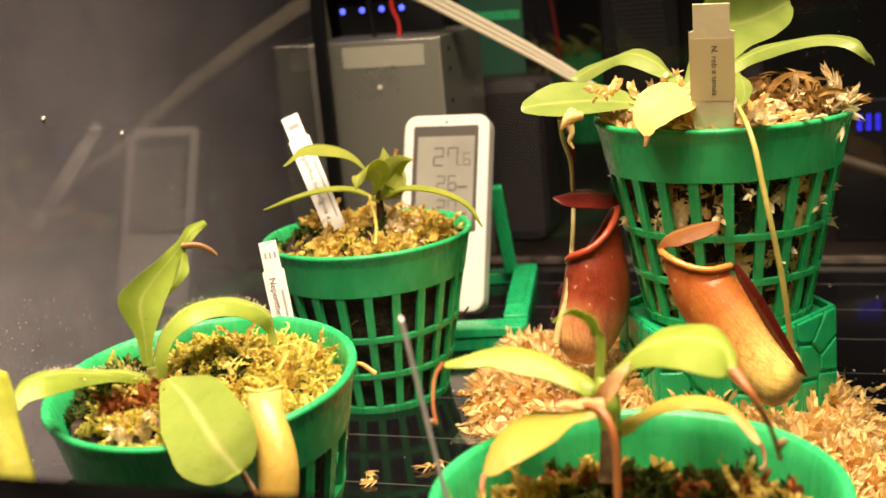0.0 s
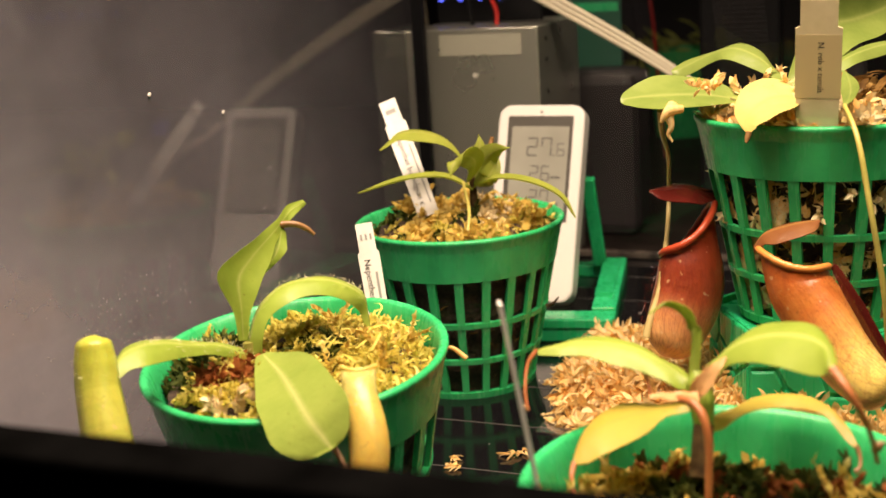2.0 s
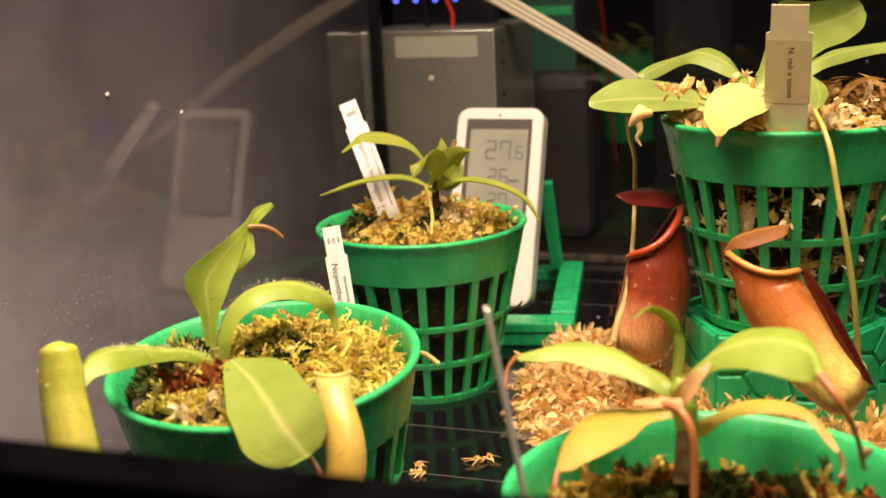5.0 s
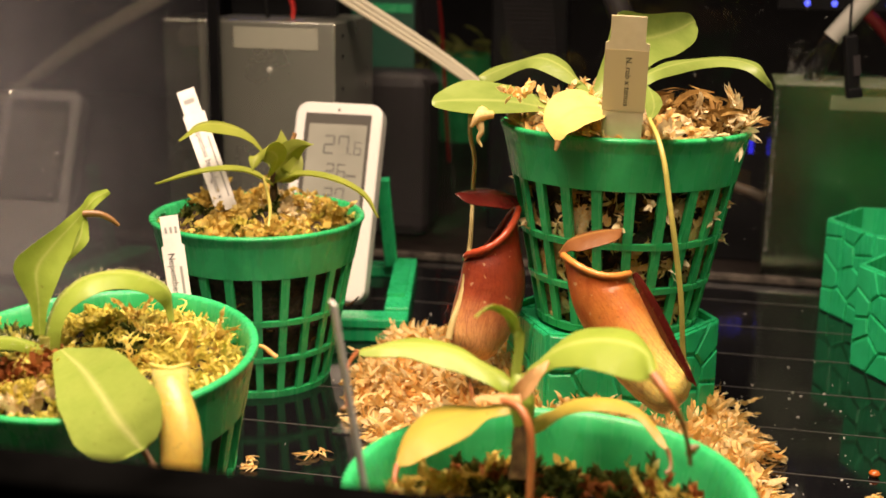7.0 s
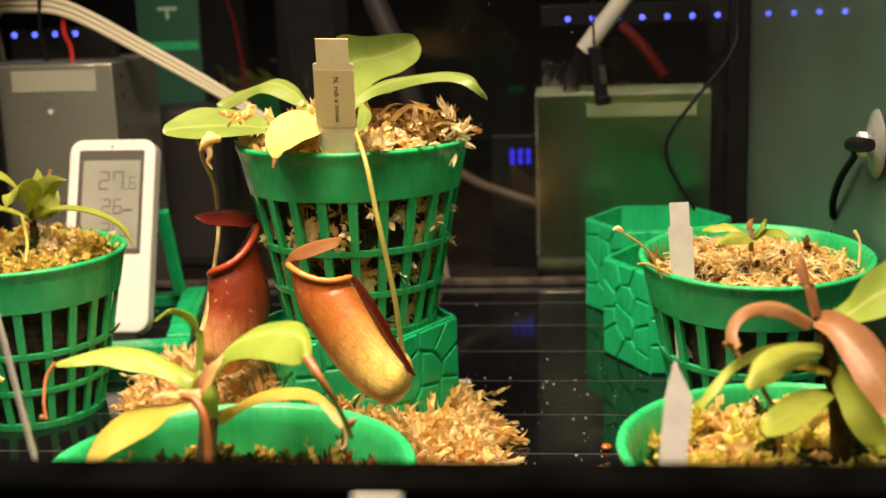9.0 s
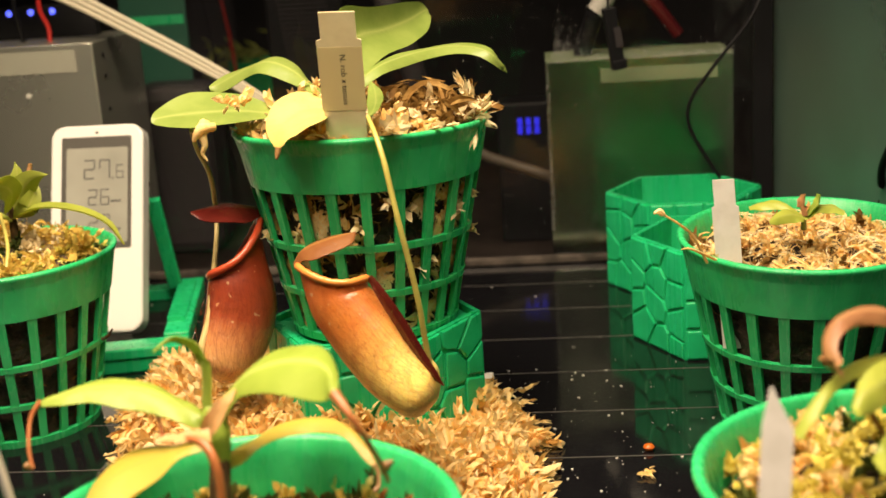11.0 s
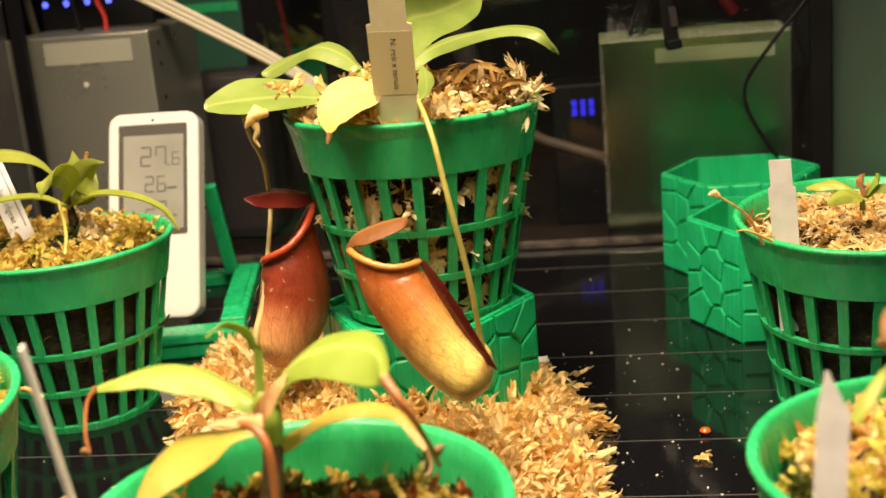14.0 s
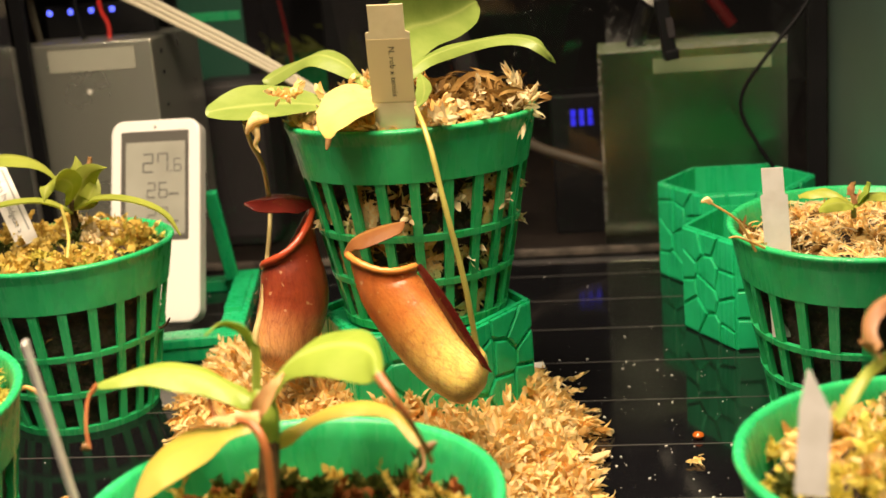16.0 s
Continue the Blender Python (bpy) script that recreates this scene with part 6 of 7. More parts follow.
bent_leaf(pe, [(0.3264, 0.3340, 0.1070), (0.3164, 0.3200, 0.1108), (0.3091, 0.3110, 0.1110), (0.3039, 0.3060, 0.1100), (0.3016, 0.3040, 0.1082)], [0.0041, 0.0045, 0.0050, 0.0045, 0.0040], [(-0.23, -0.97, -0.04), (-0.06, -0.88, -0.47), (0.10, -0.80, -0.59), (0.00, -0.88, -0.48), (-0.11, -0.99, 0.05)], LEAF_DEEP, -0.2)
bent_leaf(pe, [(0.3287, 0.3300, 0.0963), (0.3214, 0.3180, 0.0993), (0.3141, 0.3060, 0.1005), (0.3081, 0.2980, 0.1000), (0.3040, 0.2930, 0.0996)], [0.0041, 0.0043, 0.0049, 0.0045, 0.0040], [(-0.17, -0.98, 0.05), (0.25, -0.94, -0.25), (0.36, -0.81, -0.46), (0.22, -0.90, -0.39), (-0.00, -1.00, 0.08)], LEAF_DEEP, 0.1)
bent_leaf(pe, [(0.3297, 0.3340, 0.1034), (0.3308, 0.3240, 0.1004), (0.3327, 0.3150, 0.0966), (0.3353, 0.3100, 0.0916), (0.3363, 0.3070, 0.0882)], [0.0043, 0.0050, 0.0056, 0.0053, 0.0043], [(0.15, -0.94, 0.31), (0.42, -0.80, 0.44), (0.58, -0.71, 0.40), (0.47, -0.76, 0.45), (-0.03, -0.92, 0.38)], LEAF_DEEP, 0.2)
bent_leaf(pe, [(0.3284, 0.3330, 0.1018), (0.3198, 0.3280, 0.1054), (0.3115, 0.3220, 0.1068), (0.3073, 0.3180, 0.1058)], [0.0041, 0.0041, 0.0040, 0.0041], [(-0.20, -0.98, 0.05), (-0.18, -0.98, 0.05), (-0.13, -0.99, 0.06), (-0.10, -0.98, 0.18)], LEAF_GOLD, -0.2)
cord(pe, "tendril", [(0.3040, 0.3060, 0.1105), (0.307, 0.3100, 0.1040), (0.3101, 0.3111, 0.0980), (0.312, 0.312, 0.086)], [0.0007, 0.0006, 0.0006], TENDRIL_RED)

# seedling, right pot
pf = thing("pitcher_plant", (0.3383, 0.5247, 0.082), "tiny green pitcher plant seedling in tan moss", "plant")
cord(pf, "stem", [(0.3358, 0.5285, 0.0903), (0.3355, 0.5270, 0.0951)], [0.0012, 0.0010], STEM, "", 6)
bent_leaf(pf, [(0.3353, 0.5270, 0.0947), (0.3308, 0.5250, 0.0967), (0.3252, 0.5210, 0.0972), (0.3208, 0.5170, 0.0965)], [0.0030, 0.0036, 0.0035, 0.0030], [(-0.13, -0.99, -0.05), (-0.01, -0.84, -0.54), (-0.04, -0.86, -0.51), (-0.10, -0.99, -0.00)], LEAF_DEEP, -0.2)
bent_leaf(pf, [(0.3353, 0.5280, 0.0951), (0.3291, 0.5320, 0.0992), (0.3217, 0.5340, 0.0992), (0.3158, 0.5340, 0.0983)], [0.0030, 0.0032, 0.0032, 0.0030], [(-0.06, -1.00, 0.02), (0.02, -0.94, -0.34), (-0.06, -0.94, -0.34), (-0.09, -1.00, 0.05)], LEAF_DEEP, -0.2)
bent_leaf(pf, [(0.3359, 0.5280, 0.0959), (0.3354, 0.5300, 0.1001), (0.3363, 0.5310, 0.1036)], [0.0030, 0.0033, 0.0031], [(0.01, -0.99, 0.16), (0.26, -0.91, 0.32), (0.08, -0.96, 0.28)], LEAF_BRONZE, 0.3)
bent_leaf(pf, [(0.3361, 0.5280, 0.0949), (0.3411, 0.5300, 0.0978), (0.3472, 0.5310, 0.0974), (0.3516, 0.5300, 0.0959)], [0.0031, 0.0031, 0.0032, 0.0031], [(-0.20, -0.98, -0.01), (-0.07, -0.96, -0.27), (-0.20, -0.93, -0.32), (-0.22, -0.97, 0.03)], LEAF_DEEP, -0.2)
bent_leaf(pf, [(0.3370, 0.5280, 0.0956), (0.3409, 0.5300, 0.0997), (0.3421, 0.5310, 0.1033)], [0.0030, 0.0030, 0.0030], [(-0.06, -0.99, 0.09), (0.14, -0.98, 0.11), (-0.07, -0.99, 0.15)], LEAF, 0.3)
single("dry_sprig", join(tube([(0.297, 0.5150, 0.082), (0.2917, 0.5101, 0.0934), (0.2867, 0.5058, 0.0993), (0.2796, 0.5013, 0.1051)], [0.0006, 0.0005, 0.0004], 14, 6), tube([(0.2796, 0.5013, 0.1051), (0.278, 0.501, 0.1065), (0.276, 0.5, 0.106)], [0.0010, 0.0013, 0.0004], 6, 6), tube([(0.300, 0.512, 0.084), (0.290, 0.505, 0.0905), (0.286, 0.503, 0.091)], [0.0006, 0.0005, 0.0003], 8, 6)), MOSS_TAN, "dry curled brown sprig leaning over the pot rim", "dry sprig", smooth=True)
single("dry_sprig", join(tube([(0.383, 0.538, 0.0800), (0.3835, 0.5394, 0.0906), (0.3811, 0.5404, 0.0959)], [0.0007, 0.0005, 0.0009], 10, 6)), MOSS_TAN, "short dry brown sprig at the pot rim", "dry sprig", smooth=True)


# ---- plant labels ----
def plant_label(top, bottom, side, half, material, label, neck=None, point=False, thick=0.0006, writing=(), bars=(), tape=None):
    """A plastic plant label from top to bottom; writing rows: (text, along 0..1, across -1..1, size)."""
    T, B = Vector(top), Vector(bottom)
    ax = (B - T).normalized()
    L = (B - T).length
    sd = Vector(side)
    sd = (sd - sd.dot(ax) * ax).normalized()
    if sd.x < 0:
        sd = -sd
    nor = sd.cross(ax)
    if nor.y > 0:
        nor = -nor
    ob = thing("plant_label", B, label, "label", "plant labels")
    if point:
        prof = [(0, 0.52, -0.42), (0.0085, 0.95, 1.0), (L, 1.0, 0.95)]
    elif neck:
        prof = [(0, 0.80), (neck * L, 0.80), (neck * L + 0.0006, 1.0), (neck * L + 0.0012, 1.0), (L, 0.92)]
    else:
        prof = [(0, 1.0), (L, 0.95)]
    V, F = [], []
    for f in (0, 1):
        for d, w, *other in prof:
            V += [T + ax * d - sd * half * w + nor * thick * (0.5 - f), T + ax * d + sd * half * (other[0] if other else w) + nor * thick * (0.5 - f)]
    n = len(prof)
    for k in range(n - 1):
        F += [(2 * k, 2 * k + 2, 2 * k + 3, 2 * k + 1), (2 * n + 2 * k, 2 * n + 2 * k + 1, 2 * n + 2 * k + 3, 2 * n + 2 * k + 2)]
        F += [(2 * k, 2 * n + 2 * k, 2 * n + 2 * k + 2, 2 * k + 2), (2 * k + 1, 2 * k + 3, 2 * n + 2 * k + 3, 2 * n + 2 * k + 1)]
    F += [(0, 1, 2 * n + 1, 2 * n), (2 * n - 2, 4 * n - 2, 4 * n - 1, 2 * n - 1)]
    part("blade", (V, F), material, ob)
    def spot(along, across, lift):
        m = Matrix.Identity(4)
        m.col[0][:3], m.col[1][:3], m.col[2][:3] = ax, sd, nor
        m.col[3][:3] = T + ax * along * L + sd * across * half + nor * (thick / 2 + lift)
        return m
    for s, along, across, size in writing:
        part("writing", text_geo(s, size, spot(along, across, 0.00012)), INK, ob, "small black lettering")
    for along, across, length, width in bars:
        part("print_bar", moved(box(-length / 2, -width / 2, -0.00002, length / 2, width / 2, 0.00005), spot(along, across, 0.00006)), INK_GREY, ob)
    if tape:
        a0, a1 = tape
        part("tape", moved(box(-(a1 - a0) / 2 * L, -half * 1.0, -0.00002, (a1 - a0) / 2 * L, half * 1.0, 0.00005), spot((a0 + a1) / 2, 0, 0.00003)), TAPE, ob, "translucent yellowed tape")
    return ob


plant_label((0.0109, 0.4281, 0.1154), (0.0225, 0.4146, 0.0710), (-0.9136, -0.3911, -0.1108), 0.0040, LABEL, "white printed plant label standing in green moss", 0.22, writing=(("Nepenthes", 0.44, -0.25, 0.0034),), bars=((0.62, 0.45, 0.022, 0.0009), (0.11, -0.42, 0.0022, 0.0008), (0.11, 0.02, 0.0022, 0.0008), (0.11, 0.46, 0.0022, 0.0008)))
plant_label((-0.0578, 0.6012, 0.1375), (-0.0255, 0.5720, 0.0848), (-0.8811, -0.3537, -0.3139), 0.0056, LABEL, "white printed plant label leaning in golden moss", 0.20, writing=(("Nepenthes burbidgeae x", 0.60, -0.15, 0.0042),), bars=((0.66, 0.55, 0.034, 0.0009), (0.10, 0.0, 0.0026, 0.0052)))
plant_label((0.1674, 0.4820, 0.1870), (0.1656, 0.4942, 0.1377), (-1.0, 0.0, 0.0), 0.0080, LABEL_CREAM, "cream plant label with yellowed tape in tan moss", 0.19, writing=(("N. rob x tenuis", 0.49, 0.10, 0.0031),), tape=(0.25, 0.72))
plant_label((0.3050, 0.5275, 0.1117), (0.3095, 0.5290, 0.0420), (-0.96, 0.26, -0.0062), 0.0052, LABEL, "blank white plant label in tan moss", 0.15)
plant_label((0.2848, 0.2980, 0.1160), (0.2818, 0.2860, 0.0929), (-0.9942, -0.0855, 0.0658), 0.0034, LABEL, "pointed blank white plant label at the pot rim", point=True)
plant_label((0.1165, 0.2860, 0.1325), (0.1290, 0.2800, 0.0700), (0.42, -0.90, 0.0), 0.0050, LABEL, "white plant label turned edge-on in dark moss", thick=0.0009)

# ---- behind the back glass ----
bx = thing("metal_box", (-0.098, 0.87, -0.02), "brushed aluminium box with a tape strip behind the glass", "metal box")
part("body", box(-0.150, 0.834, -0.02, -0.052, 0.93, 0.1555, 0.001), ALU, bx)
part("tape", box(-0.124, 0.8334, 0.137, -0.064, 0.8338, 0.1515), ALU_TAPE, bx, "pale masking tape strip")
for _z in (0.146, 0.132, 0.110, 0.096):
    part("screw", moved(lathe([(0.0016, 0), (0.0012, 0.0006), (0.0002, 0.0006)], 12, False), pose(-0.0515, 0.85, _z, 0, 90, 0)), BLACK, bx)
part("screw", moved(lathe([(0.0019, 0), (0.0015, 0.0007), (0.0002, 0.0007)], 12, False), pose(-0.0985, 0.8338, 0.123, 90, 0, 0)), DUST, bx, "bright screw head")
for _i in range(3):
    _o = 0.0042 * _i
    single("cable", tube([(-0.20, 0.99, 0.135 + _o), (-0.175, 0.93, 0.185 + _o), (-0.128, 0.875, 0.192 + _o), (-0.088, 0.86, 0.187 + _o), (-0.03, 0.85, 0.158 + _o * 0.9), (0.03, 0.845, 0.124 + _o * 0.7), (0.09, 0.84, 0.085 + _o * 0.3), (0.14, 0.845, 0.058), (0.165, 0.87, 0.02), (0.17, 0.89, -0.018)], 0.0021, 60, 8), BEIGE_CABLE, "beige round cable sagging behind the back glass", "cable", smooth=True)
single("cable", tube([(0.1535, 0.9000, 0.0850), (0.1887, 0.9000, 0.0591), (0.2134, 0.9000, 0.0488), (0.2400, 0.9000, 0.0380), (0.2591, 0.9300, 0.0120), (0.2640, 0.9300, -0.0605)], 0.0042, 30, 8), BROWN_CABLE, "dull brown cable behind the back glass", "cable", smooth=True)
single("wire", tube([(-0.094, 0.87, 0.1545), (-0.093, 0.868, 0.165), (-0.096, 0.865, 0.18), (-0.09, 0.87, 0.21), (-0.07, 0.9, 0.25), (-0.07, 1.2, 0.2), (-0.07, 1.3, -0.02)], 0.0016, 30, 8), RED_WIRE, "thin red wire rising from the metal box", "wire", smooth=True)
single("wire", tube([(-0.112, 0.87, 0.1545), (-0.113, 0.868, 0.165), (-0.112, 0.865, 0.19), (-0.10, 0.88, 0.23), (-0.09, 1.2, 0.2), (-0.09, 1.3, -0.02)], 0.0016, 30, 8), BLACK_CABLE, "thin black wire rising from the metal box", "wire", smooth=True)
_ls = thing("led_strip", (-0.11, 0.90, 0.1555), "short dark strip with small blue lights on the metal box", "led strip")
part("strip", box(-0.150, 0.895, 0.1555, -0.07, 0.905, 0.178, 0.001), BLACK, _ls)
for _i in range(4):
    part("lamp", moved(lathe([(0.0022, 0), (0.0017, 0.0012), (0.0003, 0.0018)], 12, False), pose(-0.146 + 0.0155 * _i, 0.8948, 0.1735, 90, 0, 0)), LED_BLUE, _ls)
_ls = thing("led_strip", (0.36, 1.0, -0.02), "dark rack with a row of small blue lights", "led strip")
part("post", box(0.47, 0.985, -0.02, 0.49, 1.0, 0.20), BLACK, _ls)
part("strip", box(0.24, 0.955, 0.166, 0.49, 0.965, 0.182, 0.001), BLACK, _ls)
part("strip_arm", box(0.47, 0.9652, 0.168, 0.49, 0.9848, 0.180), BLACK, _ls)
for _i in range(12):
    part("lamp", moved(lathe([(0.0021, 0), (0.0016, 0.0012), (0.0003, 0.0018)], 12, False), pose(0.2605 + 0.0185 * _i, 0.9548, 0.171, 90, 0, 0)), LED_BLUE, _ls)
_ck = thing("led_clock", (0.223, 0.965, -0.02), "black case with a blue glowing number display", "clock")
part("case", box(0.200, 0.952, -0.02, 0.246, 0.99, 0.085, 0.002), BLACK, _ck)
for _i in range(3):
    for _j in range(2):
        part("segment", box(0.2150 + 0.0062 * _i, 0.9512, 0.0620 + 0.0062 * _j, 0.2185 + 0.0062 * _i, 0.9518, 0.0675 + 0.0062 * _j), LED_DISPLAY, _ck, "blue lit segment")
_gb = thing("metal_box", (0.296, 0.9, -0.02), "aluminium box mirroring green pots behind the glass", "metal box")
part("body", box(0.2375, 0.842, -0.02, 0.3545, 0.90, 0.125), ALU_GREENED, _gb)
# dull sheet added to hide the bright line mirrored by the top face
part("top_sheet", box(0.2375, 0.8416, 0.1252, 0.3545, 0.90, 0.1258), TAPE_DIMMED, _gb, "dull sheet added over the mirroring top")
part("tape", box(0.272, 0.8414, 0.1105, 0.345, 0.8418, 0.1195), TAPE_DIMMED, _gb, "tape strip in a dimmed green tone")
single("adaptor", box(-0.079, 0.955, -0.02, -0.016, 1.01, 0.110, 0.010), GREY_CASE, "dull grey power adaptor with rounded shoulders", "adaptor")
_cd = thing("card", (-0.062, 1.005, -0.02), "dark teal card with a pale mark", "card")
part("board", box(-0.090, 1.004, -0.02, -0.038, 1.006, 0.215), TEAL, _cd)
part("emblem", box(-0.072, 1.0032, 0.185, -0.056, 1.0038, 0.188), PALE, _cd)
part("emblem", box(-0.0655, 1.0032, 0.178, -0.0625, 1.0038, 0.1848), PALE, _cd)
part("band", box(-0.088, 1.0030, 0.153, -0.040, 1.0038, 0.160), HEXGREEN, _cd, "bright green band")
_sp = thing("potted_plant", (-0.085, 1.45, -0.02), "small dim leafy plant in a dark pot", "plant")
part("pot", moved(lathe([(0.028, 0), (0.04, 0.10), (0.036, 0.10), (0.025, 0.004)], 28), pose(-0.085, 1.45, -0.02)), GREEN, _sp)
part("foliage", strands([((-0.085 + _r.uniform(-0.065, 0.065), 1.45 + _r.uniform(-0.03, 0.03), 0.02 + _r.uniform(0, 0.07)), (_r.uniform(-1, 1), _r.uniform(-1, 1), 1)) for _i in range(90)], 0.034, 0.014, 91, 0.6, 0.6), LEAF_DEEP, _sp)
# perforated black sleeve behind the glass
_V, _F = [], []
for _i in range(15):
    for _j in range(34):
        _x, _z = 0.030 + 0.0026 * _i + 0.0004 * _j, 0.205 - 0.0036 * _j
        _q = box(_x, 1.0, _z, _x + 0.0016, 1.0004, _z + 0.0020)
        _n = len(_V)
        _V += _q[0]
        _F += [tuple(v + _n for v in f) for f in _q[1]]
_ms = thing("mesh_bag", (0.05, 1.01, -0.02), "black mesh bag hanging behind the glass", "mesh bag")
part("bag", box(0.024, 1.002, -0.02, 0.086, 1.02, 0.21, 0.003), BLACK, _ms)
part("mesh_dots", (_V, _F), GREY_CASE, _ms)
single("hose", tube([(0.105, 0.915, 0.24), (0.122, 0.905, 0.19), (0.138, 0.90, 0.15), (0.15, 0.91, 0.09), (0.15, 0.94, -0.018)], 0.0085, 24, 12), GREY_CASE, "grey hose hanging behind the glass", "hose", smooth=True)
# unlit pale tube set along a bright slanting streak at the back glass
_hs = thing("pale_tube", (0.2615, 0.868, 0.1255), "milky pale tube with a dark socket standing on the aluminium box", "tube")
part("socket", tube([(0.2615, 0.868, 0.1255), (0.2650, 0.863, 0.138), (0.2705, 0.858, 0.1535)], 0.0058, 10, 14), BLACK_CABLE, _hs, "black socket", smooth=True)
part("tube", tube([(0.2708, 0.8578, 0.1540), (0.2830, 0.8570, 0.1700), (0.2980, 0.8570, 0.1895), (0.3350, 0.8600, 0.2400)], 0.0062, 16, 14), HOSE_PALE, _hs, smooth=True)
single("red_light_tube", tube([(0.300, 0.95, 0.166), (0.316, 0.95, 0.150), (0.332, 0.95, 0.128)], 0.0045, 12, 8), LED_RED, "dim red glowing tube behind the glass", "light tube", smooth=True)

# ---- inside: sensor, cables, suction cup ----
_pb = thing("sensor_probe", (0.2805, 0.808, 0.124), "flat black sensor hanging from a thin cable at the back glass", "sensor")
part("case", moved(box(-0.004, -0.003, 0.0, 0.004, 0.003, 0.036, 0.0008), pose(0.2815, 0.809, 0.124, 0, -8, 12)), BLACK, _pb)
part("cap", moved(box(-0.0045, -0.0035, 0.0, 0.0045, 0.0035, 0.006, 0.0008), pose(0.2822, 0.809, 0.1225, 0, -8, 12)), BLACK_CABLE, _pb)
part("face", moved(box(-0.0012, -0.0004, 0.0, 0.003, 0.0, 0.012), pose(0.2818, 0.8055, 0.136, 0, -8, 12)), GREY_CASE, _pb)
part("cable", tube([(0.2765, 0.809, 0.159), (0.276, 0.809, 0.175), (0.2745, 0.812, 0.24), (0.272, 0.815, 0.40), (0.272, 0.815, 0.624)], 0.0009, 30, 6), BLACK_CABLE, _pb, smooth=True)
single("black_cable", tube([(0.366, 0.812, 0.62), (0.366, 0.81, 0.30), (0.366, 0.806, 0.185), (0.362, 0.80, 0.155), (0.338, 0.798, 0.124), (0.3235, 0.80, 0.103), (0.3225, 0.80, 0.087), (0.333, 0.798, 0.066), (0.346, 0.797, 0.045), (0.352, 0.79, 0.02), (0.354, 0.785, 0.003)], 0.0012, 70, 8), BLACK_CABLE, "thin black cable hanging down the back glass", "cable", smooth=True)
CUP, _nt, _b = mat("milky_soft_plastic", (0.72, 0.76, 0.72), 0.2)
_b.inputs["Transmission Weight"].default_value = 0.85
CUP_AT = Vector((0.3949, 0.5634, 0.1300))
_sc = thing("suction_cup", CUP_AT, "clear suction cup holding a black cable end on the side glass", "suction cup")
SC = Matrix.Translation(CUP_AT) @ pose(0, 0, 0, 0, -90, 0) @ Matrix.Scale(1.15, 4)
part("cup", moved(lathe([(0.0135, 0.0003), (0.0130, 0.0012), (0.007, 0.0032), (0.0035, 0.0048), (0.0032, 0.0060), (0.0008, 0.0060), (0.0008, 0.0040), (0.005, 0.0022), (0.0115, 0.0008)], 40), SC), CUP, _sc, "clear soft disc", smooth=True)
part("holder", moved(lathe([(0.0048, 0.0045), (0.0048, 0.0072), (0.001, 0.0072), (0.001, 0.0045)], 20), SC), WHITE, _sc)
part("probe", tube([CUP_AT + Vector(q) for q in ((-0.0105, 0.006, -0.001), (-0.0105, 0, 0), (-0.0100, -0.012, 0.0015), (-0.0095, -0.024, 0.003))], [0.0028, 0.0034, 0.0034, 0.0030], 10, 14), BLACK, _sc, smooth=True)
part("cable", tube([CUP_AT + Vector((-0.0105, 0.006, -0.001)), (0.3897, 0.5834, 0.1220), (0.3878, 0.5984, 0.1102), (0.3875, 0.6134, 0.0965), (0.3896, 0.6234, 0.0860), (0.3923, 0.6294, 0.0775), (0.378, 0.6384, 0.03), (0.378, 0.6434, 0.002)], 0.0018, 40, 8), BLACK_CABLE, _sc, smooth=True)

single("twig", tube([(0.0385, 0.5555, 0.0475), (0.0405, 0.5520, 0.0480), (0.0440, 0.5500, 0.0505), (0.0465, 0.5490, 0.0535)], [0.0005, 0.0007, 0.0004], 10, 6), STEM_DARK, "dark curled twig poking out of a pot slot", "twig", smooth=True)

# ---- crumbs and marks ----
_r = random.Random(3)
_V, _F = [], []
for _i in range(380):
    _x, _y = _r.uniform(XL + 0.01, XR - 0.01), _r.uniform(0.36, 0.80)
    if _i % 2:
        _x, _y = _r.gauss(0.24, 0.05), _r.gauss(0.54, 0.07)
    if not (XL + 0.01 < _x < XR - 0.01 and 0.3 < _y < 0.81):
        continue
    _s = _r.choice((0.00010, 0.00014, 0.0002, 0.0003, 0.0005))
    _q = moved(box(-_s, -_s * 0.6, 0, _s, _s * 0.6, _s * 0.8), pose(_x, _y, 0.0001, 0, 0, _r.uniform(0, 180)))
    _n = len(_V)
    _V += _q[0]
    _F += [tuple(v + _n for v in f) for f in _q[1]]
stuffed("crumbs", (_V, _F), DUST, "white crumbs scattered on the black floor", "crumbs")
for _x, _y, _a, _s in ((0.045, 0.490, 70, 0.011), (0.023, 0.470, 10, 0.006), (0.020, 0.478, 150, 0.005), (0.272, 0.503, 80, 0.006), (0.060, 0.425, 30, 0.005)):
    single("moss_flake", moved(strands([((_r.uniform(-1, 1) * _s * 0.5, _r.uniform(-1, 1) * _s * 0.25, 0.0012), (0, 0, 1)) for _i in range(16)], _s * 0.6, 0.002, int(_s * 9000) + int(_x * 500), 0.5, 0.2), pose(_x, _y, 0.0008, 0, 0, _a)), MOSS_TAN, "dry tan moss flake lying on the black floor", "moss flake")
single("amber_bead", moved(lathe([(0.0002, 0.0), (0.0020, 0.0006), (0.0024, 0.0016), (0.0017, 0.0027), (0.0002, 0.0031)], 20, False), pose(0.274, 0.526, 0.0)), AMBER, "glossy amber brown bead on the black floor", "bead", smooth=True)
single("paper_scrap", moved(box(-0.0042, -0.004, 0, 0.0042, 0.004, 0.0004), pose(0.2025, 0.617, 0.0002, 0, 0, 10)), DUST, "small white paper scrap on the black floor", "paper scrap")
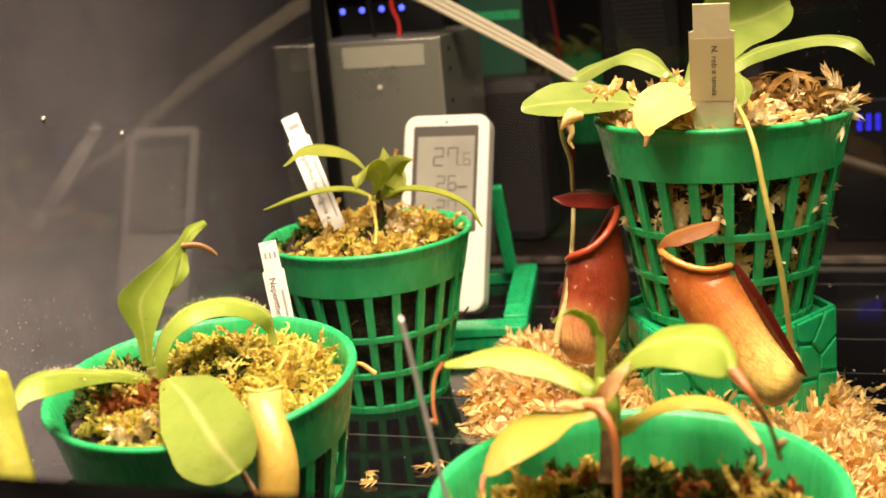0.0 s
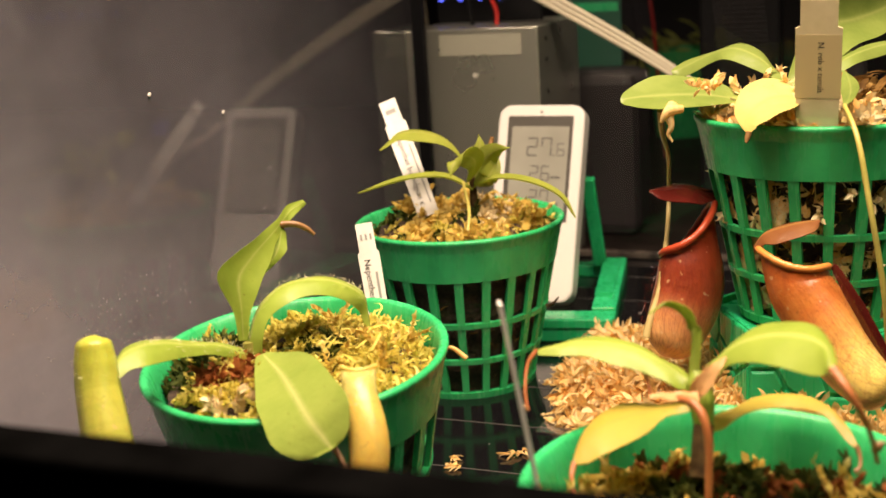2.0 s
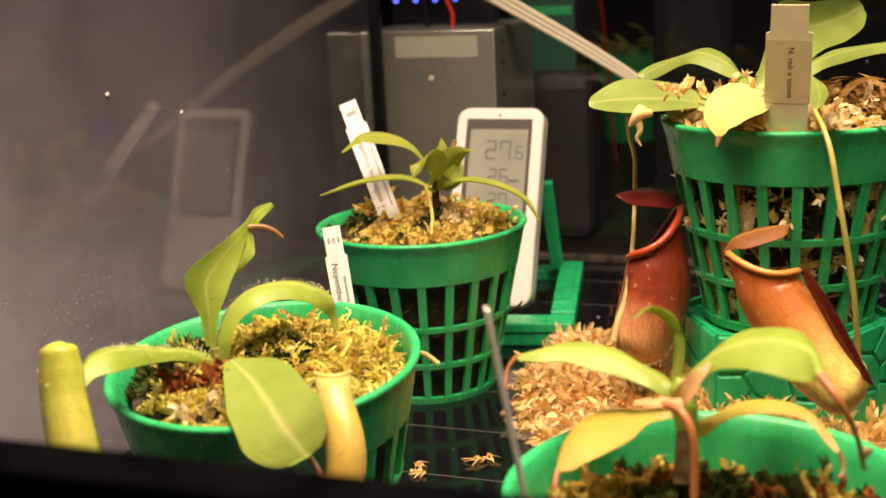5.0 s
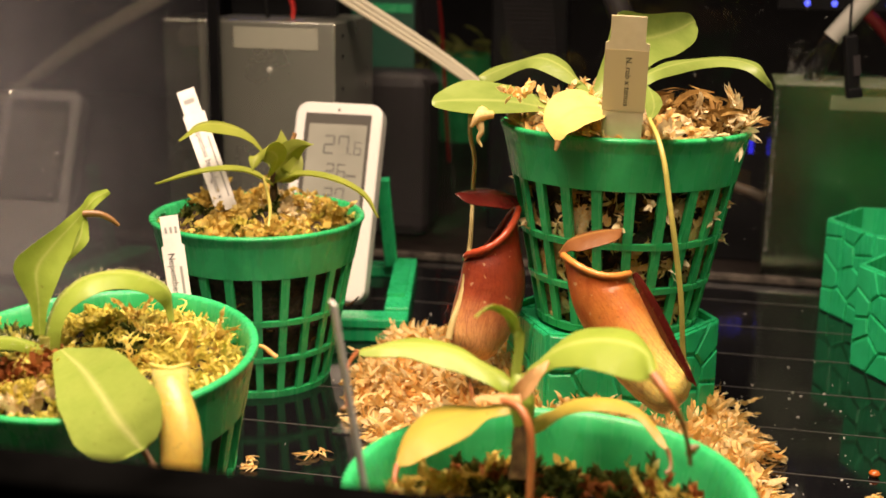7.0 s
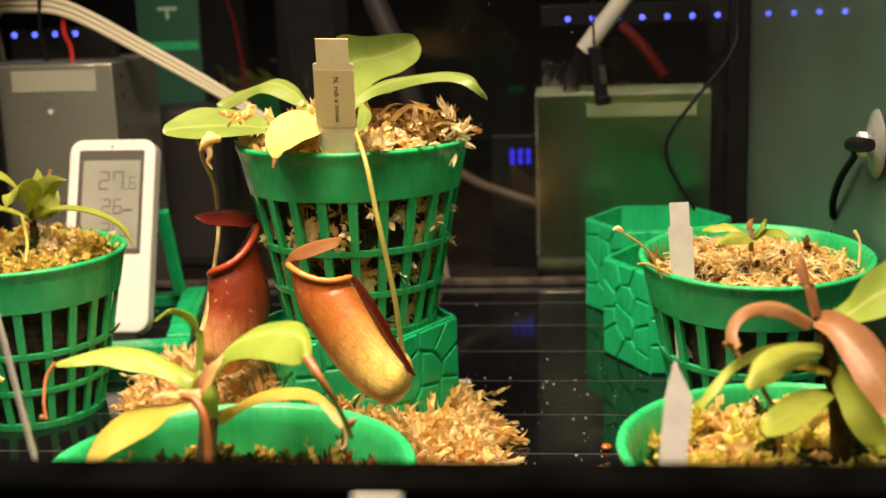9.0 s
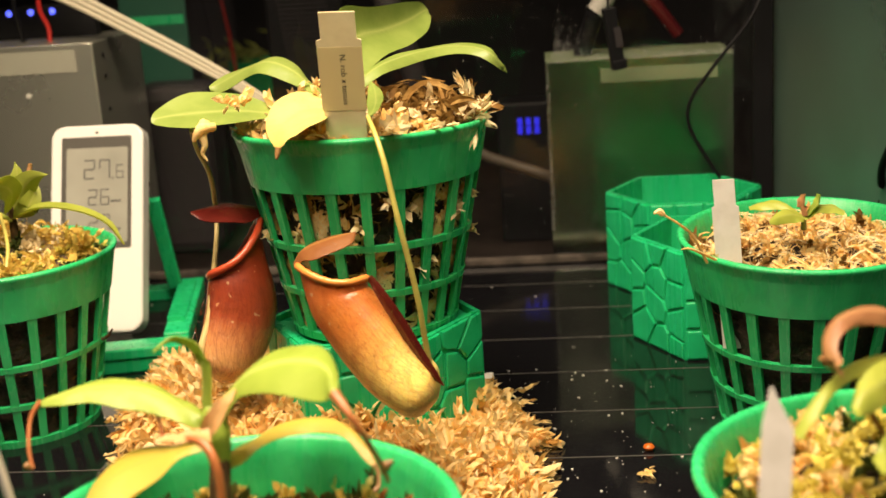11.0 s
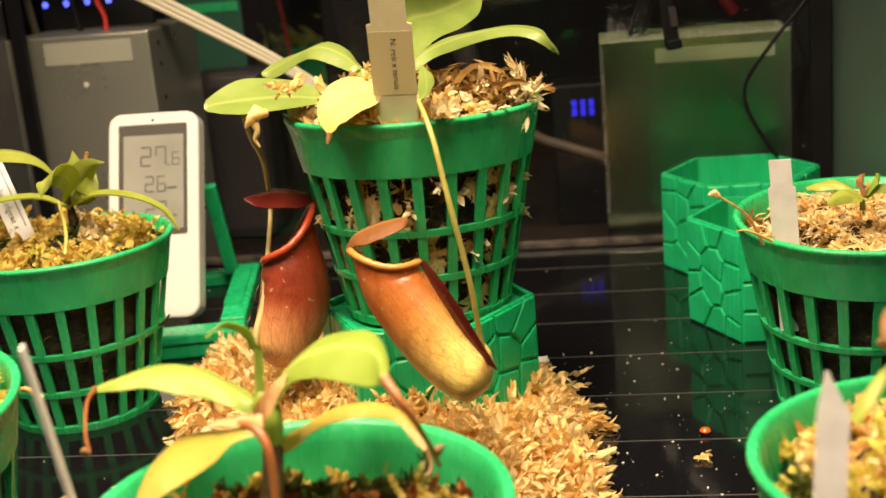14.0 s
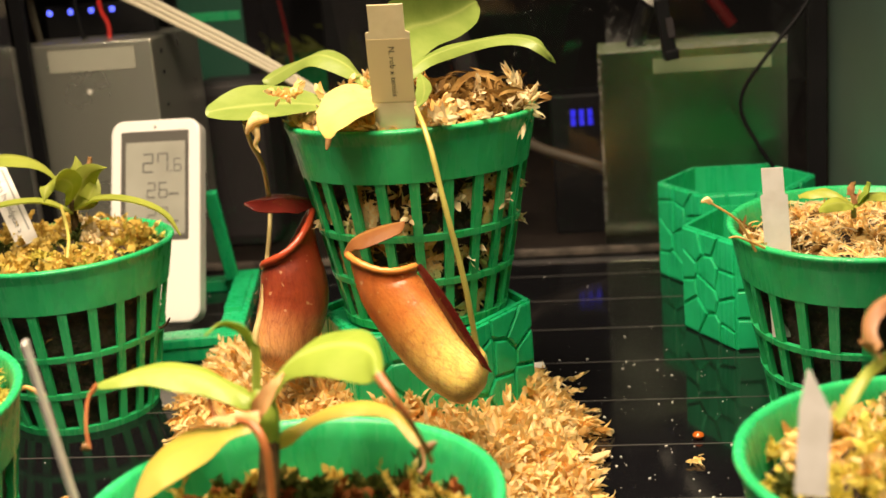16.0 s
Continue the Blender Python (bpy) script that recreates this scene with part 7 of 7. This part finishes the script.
single("paper_tag", box(0.2238, 0.1768, 0.1217, 0.2312, 0.1777, 0.1343), DUST, "small white paper tag leaning on the black rail", "paper tag")
# droplets and lime on the side panes
_V, _F = [], []
for _i in range(230):
    if _i < 60:
        _y, _z = _r.gauss(0.572, 0.006), _r.uniform(0.065, 0.125)
    else:
        _y, _z = _r.gauss(0.435, 0.03), _r.gauss(0.068, 0.014)
    _s = _r.uniform(0.00012, 0.00034)
    _q = moved(lathe([(_s, 0), (_s * 0.7, _s * 0.5), (_s * 0.1, _s * 0.7)], 6, False), pose(XP, _y, _z, 0, 90, 0))
    _n = len(_V)
    _V += _q[0]
    _F += [tuple(v + _n for v in f) for f in _q[1]]
stuffed("droplets", (_V, _F), DROPLET, "small dried droplets on the side glass", "droplets")
for _y, _z in ((0.478, 0.158), (0.535, 0.142), (0.453, 0.048)):
    single("crumb", moved(box(0, -0.0011, -0.0006, 0.0006, 0.0011, 0.0006, 0.0002), pose(XP + 0.0001, _y, _z, 30, 0, 0)), DUST, "white crumb stuck to the side glass", "crumb")
_V, _F = [], []
for _i in range(1500):
    if _i < 330:
        _x, _z, _s = 0.2385 + _r.gauss(0, 0.0007), 0.02 + 0.11 * _r.random(), _r.uniform(0.00008, 0.00028)
    elif _i < 900:
        _x, _z, _s = _r.uniform(0.238, 0.352), 0.127 + abs(_r.gauss(0, 0.0028)), _r.uniform(0.0001, 0.00045)
    elif _i < 1200:
        _x, _z, _s = 0.243 + abs(_r.gauss(0, 0.009)), 0.131 + abs(_r.gauss(0, 0.008)), _r.uniform(0.00008, 0.00026)
    else:
        _x, _z, _s = _r.uniform(0.16, 0.36), _r.uniform(0.02, 0.20), _r.uniform(0.0001, 0.0003)
    _q = moved(lathe([(_s, 0), (_s * 0.7, _s * 0.5), (_s * 0.1, _s * 0.7)], 5, False), pose(_x, YB, _z, 90, 0, 0))
    _n = len(_V)
    _V += _q[0]
    _F += [tuple(v + _n for v in f) for f in _q[1]]
stuffed("lime_marks", (_V, _F), WATERMARK, "white lime specks and runs on the back glass", "lime marks")
